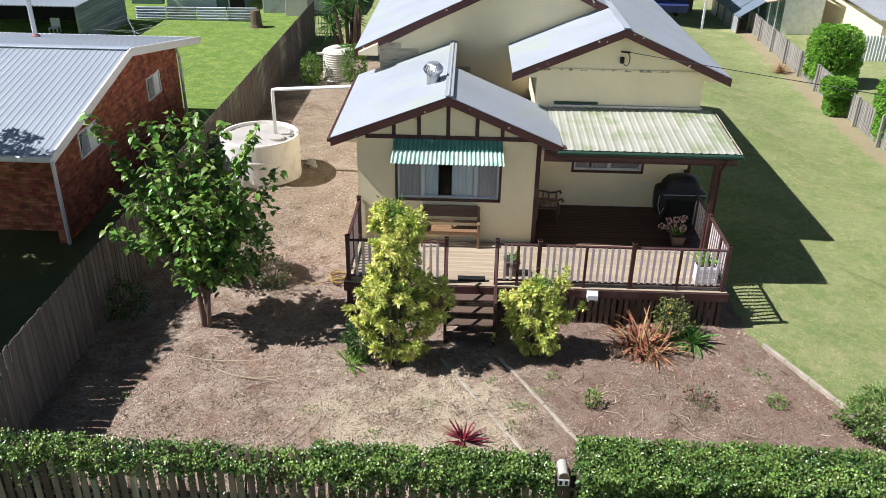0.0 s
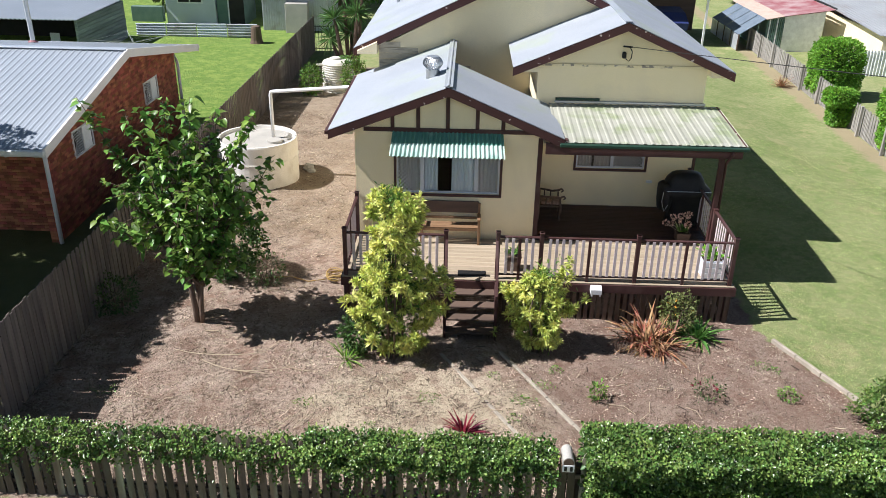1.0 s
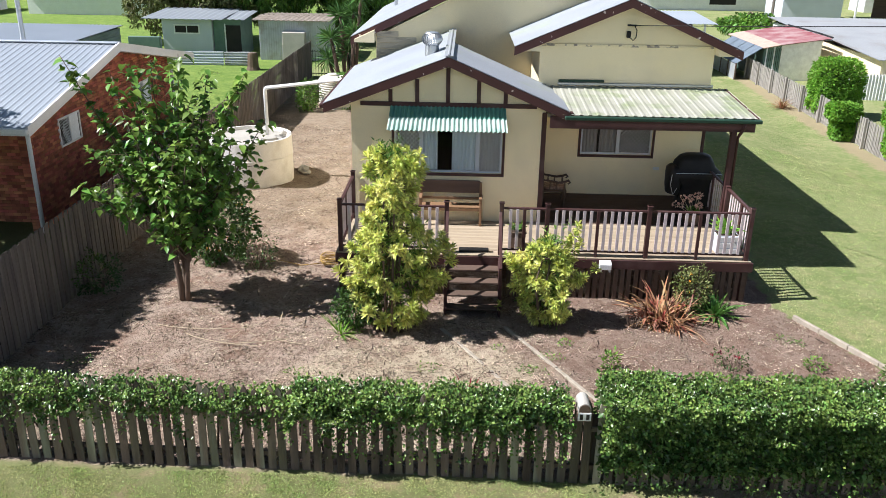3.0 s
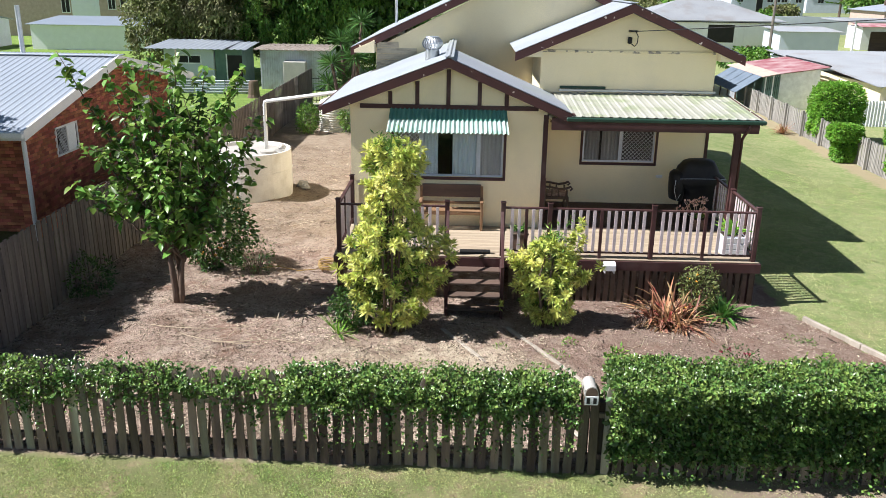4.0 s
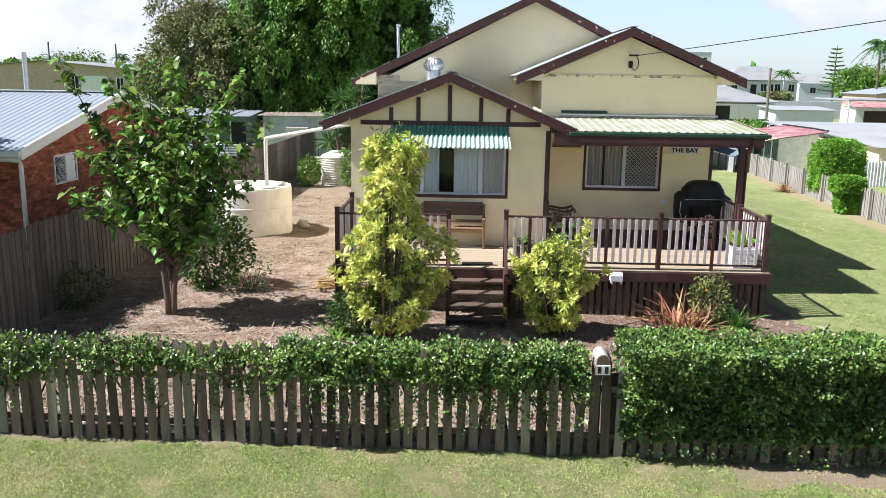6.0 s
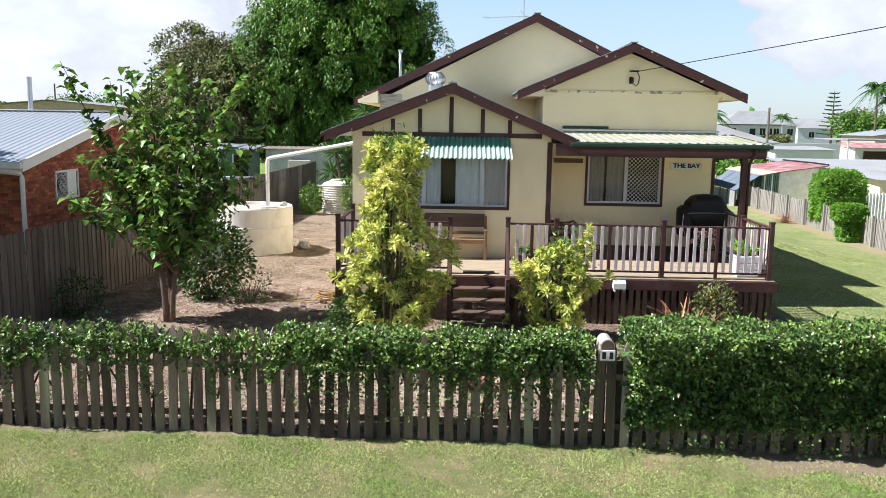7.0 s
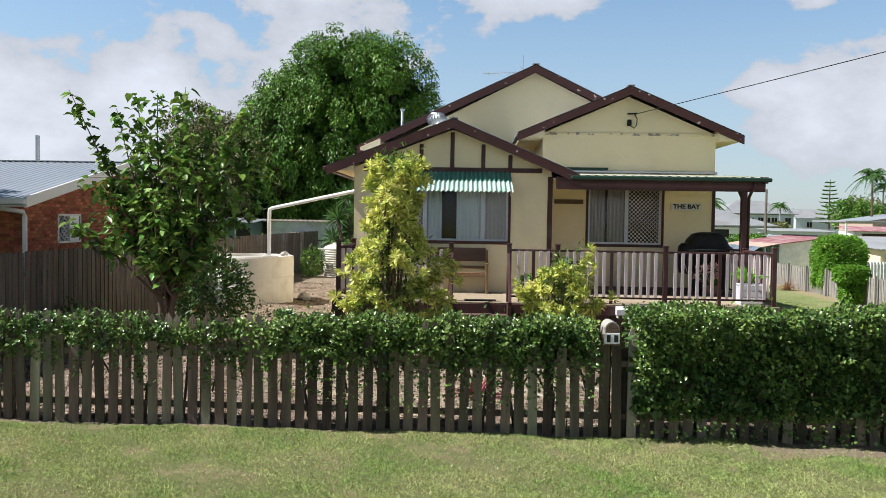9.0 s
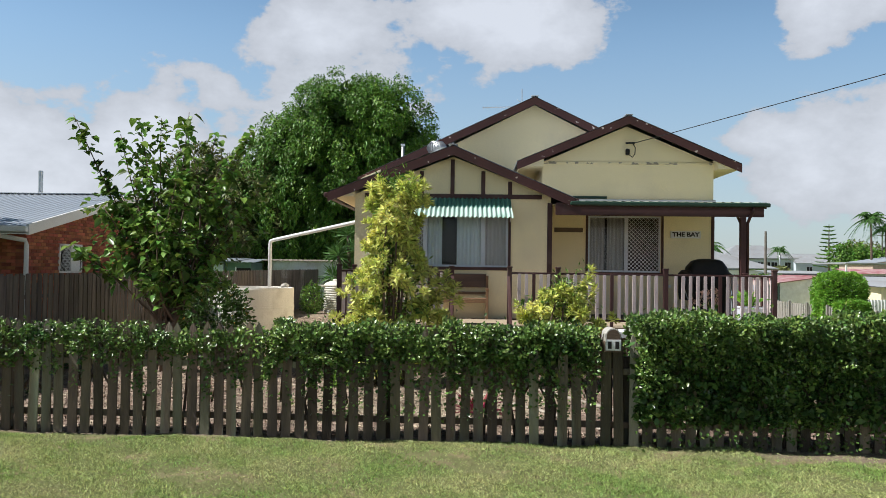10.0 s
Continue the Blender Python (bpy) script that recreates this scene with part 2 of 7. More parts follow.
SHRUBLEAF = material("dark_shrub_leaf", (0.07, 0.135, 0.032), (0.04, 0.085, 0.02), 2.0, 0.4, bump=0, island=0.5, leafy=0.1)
LIMELEAF = material("variegated_lime_leaf", (0.74, 0.73, 0.25), (0.42, 0.52, 0.11), 3.0, 0.42, bump=0, island=0.45, leafy=0.22)
MANGO = material("dense_canopy_leaf", (0.13, 0.26, 0.036), (0.06, 0.145, 0.021), 0.35, 0.42, bump=0, island=0.5, leafy=0.1)
OLIVE = material("olive_canopy_leaf", (0.165, 0.21, 0.06), (0.135, 0.125, 0.06), 0.7, 0.6, bump=0, island=0.55, leafy=0.15)
TOPIARY = material("clipped_bush_leaf", (0.19, 0.38, 0.045), (0.12, 0.28, 0.03), 2.0, 0.45, bump=0, island=0.4, leafy=0.22)
FLAX = material("bronze_flax_leaf", (0.27, 0.085, 0.05), (0.36, 0.26, 0.14), 6.0, 0.5, bump=0, island=0.65, leafy=0.15)
STRAPLEAF = material("fresh_strap_leaf", (0.14, 0.29, 0.065), (0.08, 0.19, 0.04), 3.0, 0.35, bump=0, island=0.4, leafy=0.15)
YUCCA = material("yucca_leaf", (0.09, 0.19, 0.05), (0.06, 0.14, 0.035), 3.0, 0.4, bump=0, island=0.35, leafy=0.2)
CRIMSON = material("crimson_leaf", (0.25, 0.03, 0.05), (0.16, 0.02, 0.04), 3.0, 0.45, bump=0, island=0.4, leafy=0.2)
BLOSSOM = material("orange_blossom", (0.75, 0.35, 0.05), (0.7, 0.5, 0.08), 3.0, 0.6, bump=0, island=0.3)
GRASSB = material("grass_blade", (0.22, 0.345, 0.088), (0.46, 0.475, 0.215), 0.9, 0.6, bump=0, island=0.75, leafy=0.2)
STRAW = material("mulch_chip", (0.45, 0.37, 0.28), (0.13, 0.088, 0.064), 1.6, 0.95, bump=0, island=0.8)
WRAP = material("white_sheet_cladding", (0.80, 0.81, 0.81), (0.72, 0.73, 0.73), 1.5, 0.6, bump=0.4, fine=5)
GREYBOARD = material("weathered_grey_boards", (0.30, 0.345, 0.36), (0.19, 0.225, 0.235), 1.6, 0.85, bump=0.2, vary=0.25, stretch=(1, 0.4, 3))
NAVY = material("blue_tarpaulin", (0.03, 0.045, 0.16), (0.025, 0.035, 0.12), 2.0, 0.5, bump=0.2, fine=15)
REDROOF = material("faded_red_sheet", (0.25, 0.07, 0.085), (0.40, 0.29, 0.29), 1.1, 0.55, bump=0.05)
BLUEGREY = material("pale_blue_boarding", (0.56, 0.61, 0.67), (0.50, 0.55, 0.61), 1.0, 0.7, bump=0.05)
TIN = material("old_galvanised_sheet", (0.52, 0.55, 0.59), (0.42, 0.44, 0.47), 1.5, 0.5, 0.4, bump=0.1, stain=(0.25, 0.17, 0.12), stain_scale=1.5, stain_amount=0.4)
TEAL = material("faded_green_panel", (0.10, 0.175, 0.145), (0.15, 0.225, 0.19), 2.0, 0.6, bump=0.1)
BUFF = material("buff_brick", (0.52, 0.40, 0.335), (0.43, 0.325, 0.275), 3.0, 0.9, bump=0.2)
PLASTIC = material("ribbed_tank_plastic", (0.68, 0.66, 0.58), (0.62, 0.60, 0.52), 1.0, 0.5, bump=0.05)
HOSE = material("yellow_hose", (0.45, 0.30, 0.09), (0.38, 0.25, 0.08), 4.0, 0.5, bump=0.05)
SHEDROOF = material("weathered_zinc_roof", (0.32, 0.335, 0.35), (0.275, 0.29, 0.305), 0.5, 0.5, 0.1, bump=0.05, stain=(0.24, 0.22, 0.20), stain_scale=0.6, stain_amount=0.5)
RUBBLE = material("leaf_littered_roof", (0.32, 0.28, 0.24), (0.18, 0.15, 0.125), 3.0, 0.95, bump=0.6, fine=14)
STALK = material("dry_stalk", (0.50, 0.42, 0.30), (0.40, 0.32, 0.22), 3.0, 0.9, bump=0)
SHADECLOTH = material("blue_grey_shade_panel", (0.15, 0.19, 0.235), (0.11, 0.145, 0.19), 2.0, 0.7, bump=0.1)
SOIL = material("potting_soil", (0.06, 0.04, 0.03), (0.04, 0.03, 0.02), 8.0, 1.0, bump=0.4)


def ground_material():
    """Mulch inside the garden beds, patchy lawn outside them, with a ragged border."""
    m = bpy.data.materials.new("garden_ground")
    m.use_nodes = True
    n, l = m.node_tree.nodes, m.node_tree.links
    p = n["Principled BSDF"]
    tc, sep = n.new("ShaderNodeTexCoord"), n.new("ShaderNodeSeparateXYZ")
    l.new(tc.outputs["Object"], sep.inputs[0])

    def mt(op, *args):
        x = n.new("ShaderNodeMath")
        x.operation = op
        for i, v in enumerate(args):
            if hasattr(v, "links"):
                l.new(v, x.inputs[i])
            else:
                x.inputs[i].default_value = v
        return x.outputs[0]

    def ns(scale, detail=4, rough=0.6):
        t = n.new("ShaderNodeTexNoise")
        t.inputs["Scale"].default_value, t.inputs["Detail"].default_value, t.inputs["Roughness"].default_value = scale, detail, rough
        l.new(tc.outputs["Object"], t.inputs["Vector"])
        return t.outputs["Fac"]

    def mix(f, a, b):
        x = n.new("ShaderNodeMix")
        x.data_type = "RGBA"
        for i, v in ((0, f), (6, a), (7, b)):
            if hasattr(v, "links"):
                l.new(v, x.inputs[i])
            else:
                x.inputs[i].default_value = v if i == 0 else (*v, 1)
        return x.outputs[2]

    def step(v, lo, hi):
        r = n.new("ShaderNodeMapRange")
        r.interpolation_type = "SMOOTHSTEP"
        r.inputs["From Min"].default_value, r.inputs["From Max"].default_value = lo, hi
        l.new(v, r.inputs["Value"])
        return r.outputs[0]

    X, Y = sep.outputs[0], sep.outputs[1]
    ragged = mt("MULTIPLY", mt("SUBTRACT", ns(2.5, 5), 0.5), 0.9)
    edge = mt("ADD", mt("MULTIPLY", mt("MAXIMUM", mt("SUBTRACT", 16.66, Y), 0.0), 0.41), 6.95)
    inside = mt("MINIMUM", mt("ADD", mt("SUBTRACT", edge, X), mt("MULTIPLY", ragged, 0.8)), mt("ADD", X, 8.0))
    inside = mt("MINIMUM", inside, mt("ADD", mt("SUBTRACT", Y, 10.55), mt("MULTIPLY", ragged, 0.3)))
    inside = mt("MINIMUM", inside, mt("SUBTRACT", 41.0, Y))
    bed = step(inside, -0.06, 0.06)
    # mulch: red-brown bark, grey chips, bleached dry grass patch in the middle
    mulch = mix(step(ns(1.1, 4), 0.35, 0.65), (0.33, 0.235, 0.185), (0.46, 0.365, 0.295))
    mulch = mix(mt("MULTIPLY", step(ns(9, 4), 0.48, 0.66), 0.7), mulch, (0.13, 0.085, 0.06))
    mulch = mix(mt("MULTIPLY", step(ns(40, 5, 0.8), 0.5, 0.6), 0.85), mulch, (0.52, 0.43, 0.335))
    mulch = mix(mt("MULTIPLY", step(ns(48, 4, 0.8), 0.53, 0.62), 0.8), mulch, (0.095, 0.06, 0.045))
    mulch = mix(mt("MULTIPLY", step(ns(3.2, 6, 0.75), 0.52, 0.62), 0.5), mulch, (0.47, 0.39, 0.30))
    dx, dy = mt("DIVIDE", mt("SUBTRACT", X, -0.2), 2.6), mt("DIVIDE", mt("SUBTRACT", Y, 13.2), 1.6)
    pale = mt("SUBTRACT", 1.0, mt("ADD", mt("MULTIPLY", dx, dx), mt("MULTIPLY", dy, dy)))
    mulch = mix(mt("MULTIPLY", step(mt("ADD", pale, mt("MULTIPLY", ragged, 2.2)), -0.2, 0.7), 0.7), mulch, (0.55, 0.475, 0.34))
    mulch = mix(mt("MULTIPLY", step(ns(1.9, 6, 0.72), 0.5, 0.6), 0.55), mulch, (0.20, 0.125, 0.092))
    mulch = mix(mt("MULTIPLY", step(ns(0.9, 5, 0.7), 0.56, 0.66), 0.4), mulch, (0.26, 0.145, 0.10))
    red = step(mt("ADD", mt("SUBTRACT", X, 1.6), mt("MULTIPLY", ragged, 4.0)), -0.8, 0.8)
    mulch = mix(mt("MULTIPLY", red, 0.45), mulch, (0.15, 0.092, 0.072))
    back = step(Y, 19.0, 22.0)
    mulch = mix(mt("MULTIPLY", back, 0.5), mulch, (0.27, 0.225, 0.15))
    lawn = mix(step(ns(0.55, 4), 0.3, 0.7), (0.19, 0.25, 0.09), (0.29, 0.32, 0.15))
    lawn = mix(mt("MULTIPLY", step(ns(0.8, 5, 0.7), 0.54, 0.7), 0.7), lawn, (0.43, 0.37, 0.21))
    lawn = mix(mt("MULTIPLY", step(ns(45, 3), 0.4, 0.7), 0.5), lawn, (0.15, 0.21, 0.055))
    lawn = mix(mt("MULTIPLY", step(ns(5, 4), 0.42, 0.62), 0.35), lawn, (0.40, 0.37, 0.20))
    verge = mt("MULTIPLY", mt("SUBTRACT", 1.0, step(Y, 10.3, 10.9)), step(ns(1.3, 5, 0.7), 0.5, 0.62))
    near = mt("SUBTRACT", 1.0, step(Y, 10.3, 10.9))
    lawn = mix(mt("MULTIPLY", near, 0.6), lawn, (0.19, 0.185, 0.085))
    lawn = mix(mt("MULTIPLY", verge, 0.7), lawn, (0.36, 0.28, 0.18))
    # Shade over the neighbour's front yard, put into a dark soil-green ground colour.
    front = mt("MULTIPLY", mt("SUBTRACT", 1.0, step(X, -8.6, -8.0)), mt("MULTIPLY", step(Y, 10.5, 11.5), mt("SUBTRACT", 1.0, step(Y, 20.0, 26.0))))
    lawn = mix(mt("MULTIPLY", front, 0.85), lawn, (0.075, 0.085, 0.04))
    left = mt("MULTIPLY", mt("SUBTRACT", 1.0, step(X, -9.0, -8.0)), step(Y, 24.0, 30.0))
    lawn = mix(mt("MULTIPLY", left, 0.8), lawn, (0.14, 0.24, 0.045))
    lawn = mix(mt("MULTIPLY", left, mt("MULTIPLY", step(ns(1.7, 5, 0.7), 0.46, 0.6), 0.7)), lawn, (0.26, 0.34, 0.085))
    lawn = mix(mt("MULTIPLY", left, mt("MULTIPLY", step(ns(7, 4, 0.7), 0.52, 0.6), 0.5)), lawn, (0.09, 0.17, 0.03))
    far = step(Y, 90.0, 160.0)
    lawn = mix(mt("MULTIPLY", far, 0.7), lawn, (0.16, 0.19, 0.10))
    worn = mt("MULTIPLY", step(X, 3.0, 4.2), mt("MULTIPLY", step(mt("ADD", Y, ragged), 9.6, 10.0), mt("SUBTRACT", 1.0, step(Y, 10.5, 10.9))))
    lawn = mix(mt("MULTIPLY", worn, 0.8), lawn, (0.33, 0.25, 0.20))
    strip = mt("SUBTRACT", 1.0, mt("ABSOLUTE", mt("DIVIDE", mt("SUBTRACT", X, mt("ADD", 14.7, mt("MULTIPLY", Y, 0.043))), 0.7)))
    strip = mt("MULTIPLY", step(mt("ADD", strip, mt("MULTIPLY", ragged, 1.4)), 0.1, 0.7), step(Y, 22.0, 24.0))
    lawn = mix(mt("MULTIPLY", strip, 0.75), lawn, (0.36, 0.28, 0.19))
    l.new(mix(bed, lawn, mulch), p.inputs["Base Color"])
    p.inputs["Roughness"].default_value = 0.95
    p.inputs["Specular IOR Level"].default_value = 0.08
    bp = n.new("ShaderNodeBump")
    bp.inputs["Strength"].default_value, bp.inputs["Distance"].default_value = 1.0, 0.04
    l.new(ns(40, 6, 0.75), bp.inputs["Height"])
    l.new(bp.outputs[0], p.inputs["Normal"])
    return m


GROUND = ground_material()


# ---- mesh tools ----
class Build:
    """Collects vertices and faces for one mesh."""

    def __init__(self):
        self.v, self.f = [], []

    def add(self, verts, faces):
        k = len(self.v)
        self.v += [tuple(p) for p in verts]
        self.f += [tuple(i + k for i in q) for q in faces]
        return self

    def box(self, x0, x1, y0, y1, z0, z1, bev=0.006, m=None):
        """A box with chamfered edges; m: a matrix that is applied to it."""
        c = Vector(((x0 + x1) / 2, (y0 + y1) / 2, (z0 + z1) / 2))
        h = (abs(x1 - x0) / 2, abs(y1 - y0) / 2, abs(z1 - z0) / 2)
        b = min(bev, min(h) * 0.45)
        corners = [(i, j, k) for i in (-1, 1) for j in (-1, 1) for k in (-1, 1)]
        vs, idx = [], {}
        for s in corners:
            for a in range(3):
                idx[s, a] = len(vs)
                vs.append(Vector([s[q] * (h[q] if q == a else h[q] - b) for q in range(3)]))
        fs = []
        for a in range(3):
            p, q = (a + 1) % 3, (a + 2) % 3
            for s in (-1, 1):
                ring = []
                for u, w in ((-1, -1), (1, -1), (1, 1), (-1, 1)):
                    cs = [0, 0, 0]
                    cs[a], cs[p], cs[q] = s, u, w
                    ring.append(idx[tuple(cs), a])
                fs.append(ring if s > 0 else ring[::-1])
            for u in (-1, 1):
                for w in (-1, 1):
                    lo, hi = [0, 0, 0], [0, 0, 0]
                    lo[p], lo[q], lo[a] = u, w, -1
                    hi[p], hi[q], hi[a] = u, w, 1
                    fs.append([idx[tuple(lo), p], idx[tuple(hi), p], idx[tuple(hi), q], idx[tuple(lo), q]])
        for s in corners:
            fs.append([idx[s, 0], idx[s, 1], idx[s, 2]])
        out = []
        for f in fs:
            n = (vs[f[1]] - vs[f[0]]).cross(vs[f[2]] - vs[f[0]])
            mid = sum((vs[i] for i in f), Vector()) / len(f)
            out.append(f if n.dot(mid) >= 0 else f[::-1])
        vs = [c + p for p in vs]
        if m is not None:
            vs = [m @ p for p in vs]
        return self.add(vs, out)

    def beam(self, p, q, w, h, bev=0.005, up=(0, 0, 1)):
        """A squared timber from p to q, w wide and h deep."""
        p, q = Vector(p), Vector(q)
        y = (q - p).normalized()
        x = y.cross(Vector(up)).normalized()
        z = x.cross(y)
        m = Matrix((x, y, z)).transposed().to_4x4()
        m.translation = p
        return self.box(-w / 2, w / 2, 0, (q - p).length, -h / 2, h / 2, bev, m)

    def tube(self, pts, radii, seg=10, cap=True):
        """A round tube along points."""
        pts = [Vector(p) for p in pts]
        if isinstance(radii, (int, float)):
            radii = [radii] * len(pts)
        rings, prev = [], None
        for i, p in enumerate(pts):
            d = (pts[min(i + 1, len(pts) - 1)] - pts[max(i - 1, 0)]).normalized()
            if prev is None:
                a = d.orthogonal().normalized()
            else:
                a = (prev - d * prev.dot(d)).normalized()
            prev = a
            b = d.cross(a)
            rings.append([p + (a * math.cos(t) + b * math.sin(t)) * radii[i] for t in np.linspace(0, 2 * math.pi, seg, endpoint=False)])
        vs = [v for r in rings for v in r]
        fs = [(i * seg + j, i * seg + (j + 1) % seg, (i + 1) * seg + (j + 1) % seg, (i + 1) * seg + j)
              for i in range(len(pts) - 1) for j in range(seg)]
        if cap:
            fs += [tuple(range(seg))[::-1], tuple(range((len(pts) - 1) * seg, len(pts) * seg))]
        return self.add(vs, fs)

    def lathe(self, cx, cy, profile, seg=32):
        """A turned shape from (radius, height) pairs."""
        vs = [(cx + r * math.cos(t), cy + r * math.sin(t), z) for r, z in profile for t in np.linspace(0, 2 * math.pi, seg, endpoint=False)]
        fs = [(i * seg + j, i * seg + (j + 1) % seg, (i + 1) * seg + (j + 1) % seg, (i + 1) * seg + j)
              for i in range(len(profile) - 1) for j in range(seg)]
        fs.append(tuple(range((len(profile) - 1) * seg, len(profile) * seg)))
        return self.add(vs, fs)

    def prism(self, outline, axis, lo, hi):
        """An outline in the two other axes, drawn out along an axis from lo to hi."""
        k = len(outline)

        def at(u, w, d):
            q = [u, w]
            q.insert("xyz".index(axis), d)
            return q
        vs = [at(u, w, lo) for u, w in outline] + [at(u, w, hi) for u, w in outline]
        fs = [tuple(range(k)), tuple(range(k, 2 * k))[::-1]] + [(i, (i + 1) % k, (i + 1) % k + k, i + k) for i in range(k)]
        return self.add(vs, fs)

    def corrugated(self, a, b, c, d, waves, depth, thick=0.004, per=6, shape=None):
        """A ribbed sheet on the corners a b (low edge) c d (high edge, c above b); the ribs run from low to high."""
        a, b, c, d = map(Vector, (a, b, c, d))
        n = (b - a).cross(d - a).normalized()
        k = waves * per
        vs = []
        for i in range(k + 1):
            u = i / k
            s = shape((i % per) / per) if shape else math.sin(2 * math.pi * (i % per) / per)
            for t in (a.lerp(b, u), d.lerp(c, u)):
                vs += [t + n * depth * s, t + n * (depth * s - thick)]
        fs = []
        for i in range(k):
            o, q = i * 4, i * 4 + 4
            fs += [(o, q, q + 2, o + 2), (o + 1, o + 3, q + 3, q + 1), (o, o + 1, q + 1, q), (o + 2, q + 2, q + 3, o + 3)]
        return self.add(vs, fs)

    def mesh(self, name, mat):
        me = bpy.data.meshes.new(name)
        me.from_pydata(self.v, [], self.f)
        me.materials.append(mat)
        return me


def part(name, b, mat, parent=None, label="", smooth=False):
    """Links a Build or a mesh as one object under its thing."""
    me = b.mesh(name, mat) if isinstance(b, Build) else b
    if smooth:
        me.polygons.foreach_set("use_smooth", [True] * len(me.polygons))
    ob = new(name, me)
    if parent is not None:
        ob.parent = parent
        ob.matrix_parent_inverse = Matrix.Translation(parent.location).inverted() if parent.parent is None and parent.type == "EMPTY" else Matrix()
    if label:
        ob["label"] = label
    return ob


def thing(name, label, category, at=(0, 0, 0), group="", kind=""):
    ob = new(name)
    ob.location = at
    return tagged(ob, label, category, group, kind)


def setting(name, b, mat, label="", smooth=False):
    return tagged(part(name, b, mat, None, label, smooth), label, "", "", "structure")


def piece(name, me, parent, at, turn=(0, 0, 0), scale=None):
    """A repeated piece on shared mesh data, placed in the world."""
    ob = new(name, me)
    ob.parent = parent
    if parent.type == "EMPTY":
        at = Vector(at) - parent.location
    ob.location, ob.rotation_euler = at, turn
    if scale:
        ob.scale = scale
    return ob


def tri_mesh(name, V, F, mat):
    """A mesh from arrays of vertices and triangles."""
    me = bpy.data.meshes.new(name)
    V, F = np.asarray(V, dtype=np.float32), np.asarray(F, dtype=np.int32)
    me.vertices.add(len(V))
    me.vertices.foreach_set("co", V.ravel())
    me.loops.add(F.size)
    me.loops.foreach_set("vertex_index", F.ravel())
    me.polygons.add(len(F))
    me.polygons.foreach_set("loop_start", np.arange(0, F.size, 3, dtype=np.int32))
    me.polygons.foreach_set("loop_total", np.full(len(F), 3, dtype=np.int32))
    me.update(calc_edges=True)
    me.materials.append(mat)
    return me


RNG = np.random.default_rng(7)


def unit(a):
    return a / np.maximum(np.linalg.norm(a, axis=1, keepdims=True), 1e-9)


def leaf_mesh(name, pos, way, length, width, mat, fold=0.25, droop=0.0, up=None, broad=False):
    """Many folded leaves: pos where they start, way where they point; each has a midrib and two halves."""
    n = len(pos)
    way = unit(way)
    length = np.broadcast_to(np.asarray(length, dtype=float), (n,))[:, None]
    width = np.broadcast_to(np.asarray(width, dtype=float), (n,))[:, None]
    ref = RNG.normal(size=(n, 3)) if up is None else np.broadcast_to(up, (n, 3)) + RNG.normal(size=(n, 3)) * 0.35
    side = unit(np.cross(way, ref))
    nor = np.cross(side, way)
    if broad:
        low = -nor * width * fold
        rows = [pos]
        for t, w in ((0.18, 0.40), (0.55, 0.46)):
            sag = np.array((0, 0, -1.0)) * droop * length * t * t
            rows += [pos + way * length * t + side * width * w - low * 0.5 + sag, pos + way * length * t - side * width * w - low * 0.5 + sag]
        rows += [pos + way * length + np.array((0, 0, -1.0)) * droop * length, pos + way * length * 0.45 + low * 0.4]
        V = np.stack(rows, axis=1).reshape(-1, 3)
        k = (np.arange(n) * 7)[:, None]
        F = np.concatenate([k + np.array([q]) for q in ((0, 1, 6), (1, 3, 6), (3, 5, 6), (5, 4, 6), (4, 2, 6), (2, 0, 6))], axis=0)
        return tri_mesh(name, V, F, mat)
    mid = pos + way * length * 0.45
    tip = pos + way * length + np.array((0, 0, -1.0)) * droop * length
    low = -nor * width * fold
    V = np.stack([pos, mid + side * width * 0.5 - low * 0.5, tip, mid - side * width * 0.5 - low * 0.5, mid + low * 0.5 + np.array((0, 0, 0.25)) * droop * length], axis=1).reshape(-1, 3)
    k = (np.arange(n) * 5)[:, None]
    F = np.concatenate([k + np.array([[0, 1, 4]]), k + np.array([[1, 2, 4]]), k + np.array([[4, 2, 3]]), k + np.array([[0, 4, 3]])], axis=0)
    return tri_mesh(name, V, F, mat)


G = 0.08  # height of the ground round the house


# ---- ground ----
def fall(x, y):
    """How far the side lawn lies below the front garden."""
    a, c = np.clip((x - 9.5) / 5.5, 0, 1), np.clip((y - 20) / 12, 0, 1)
    return 0.68 * a * a * (3 - 2 * a) * c * c * (3 - 2 * c)


def ground_z(x, y):
    """Height of the ground: gently uneven near the house, rougher in the beds, lower on the side lawn."""
    near = ((x > -13) & (x < 15) & (y > 7) & (y < 30)) * 1.0
    bed = ((x > -7.8) & (x < 7) & (y > 10.8)) * 1.0
    ripple = np.sin(x * 2.1 + y * 1.3) + np.sin(x * 4.7 - y * 3.9 + 1) * 0.7 + np.sin(x * 9.1 + y * 8.3) * 0.5
    return G + near * (0.012 + 0.012 * bed) * ripple - fall(x, y)


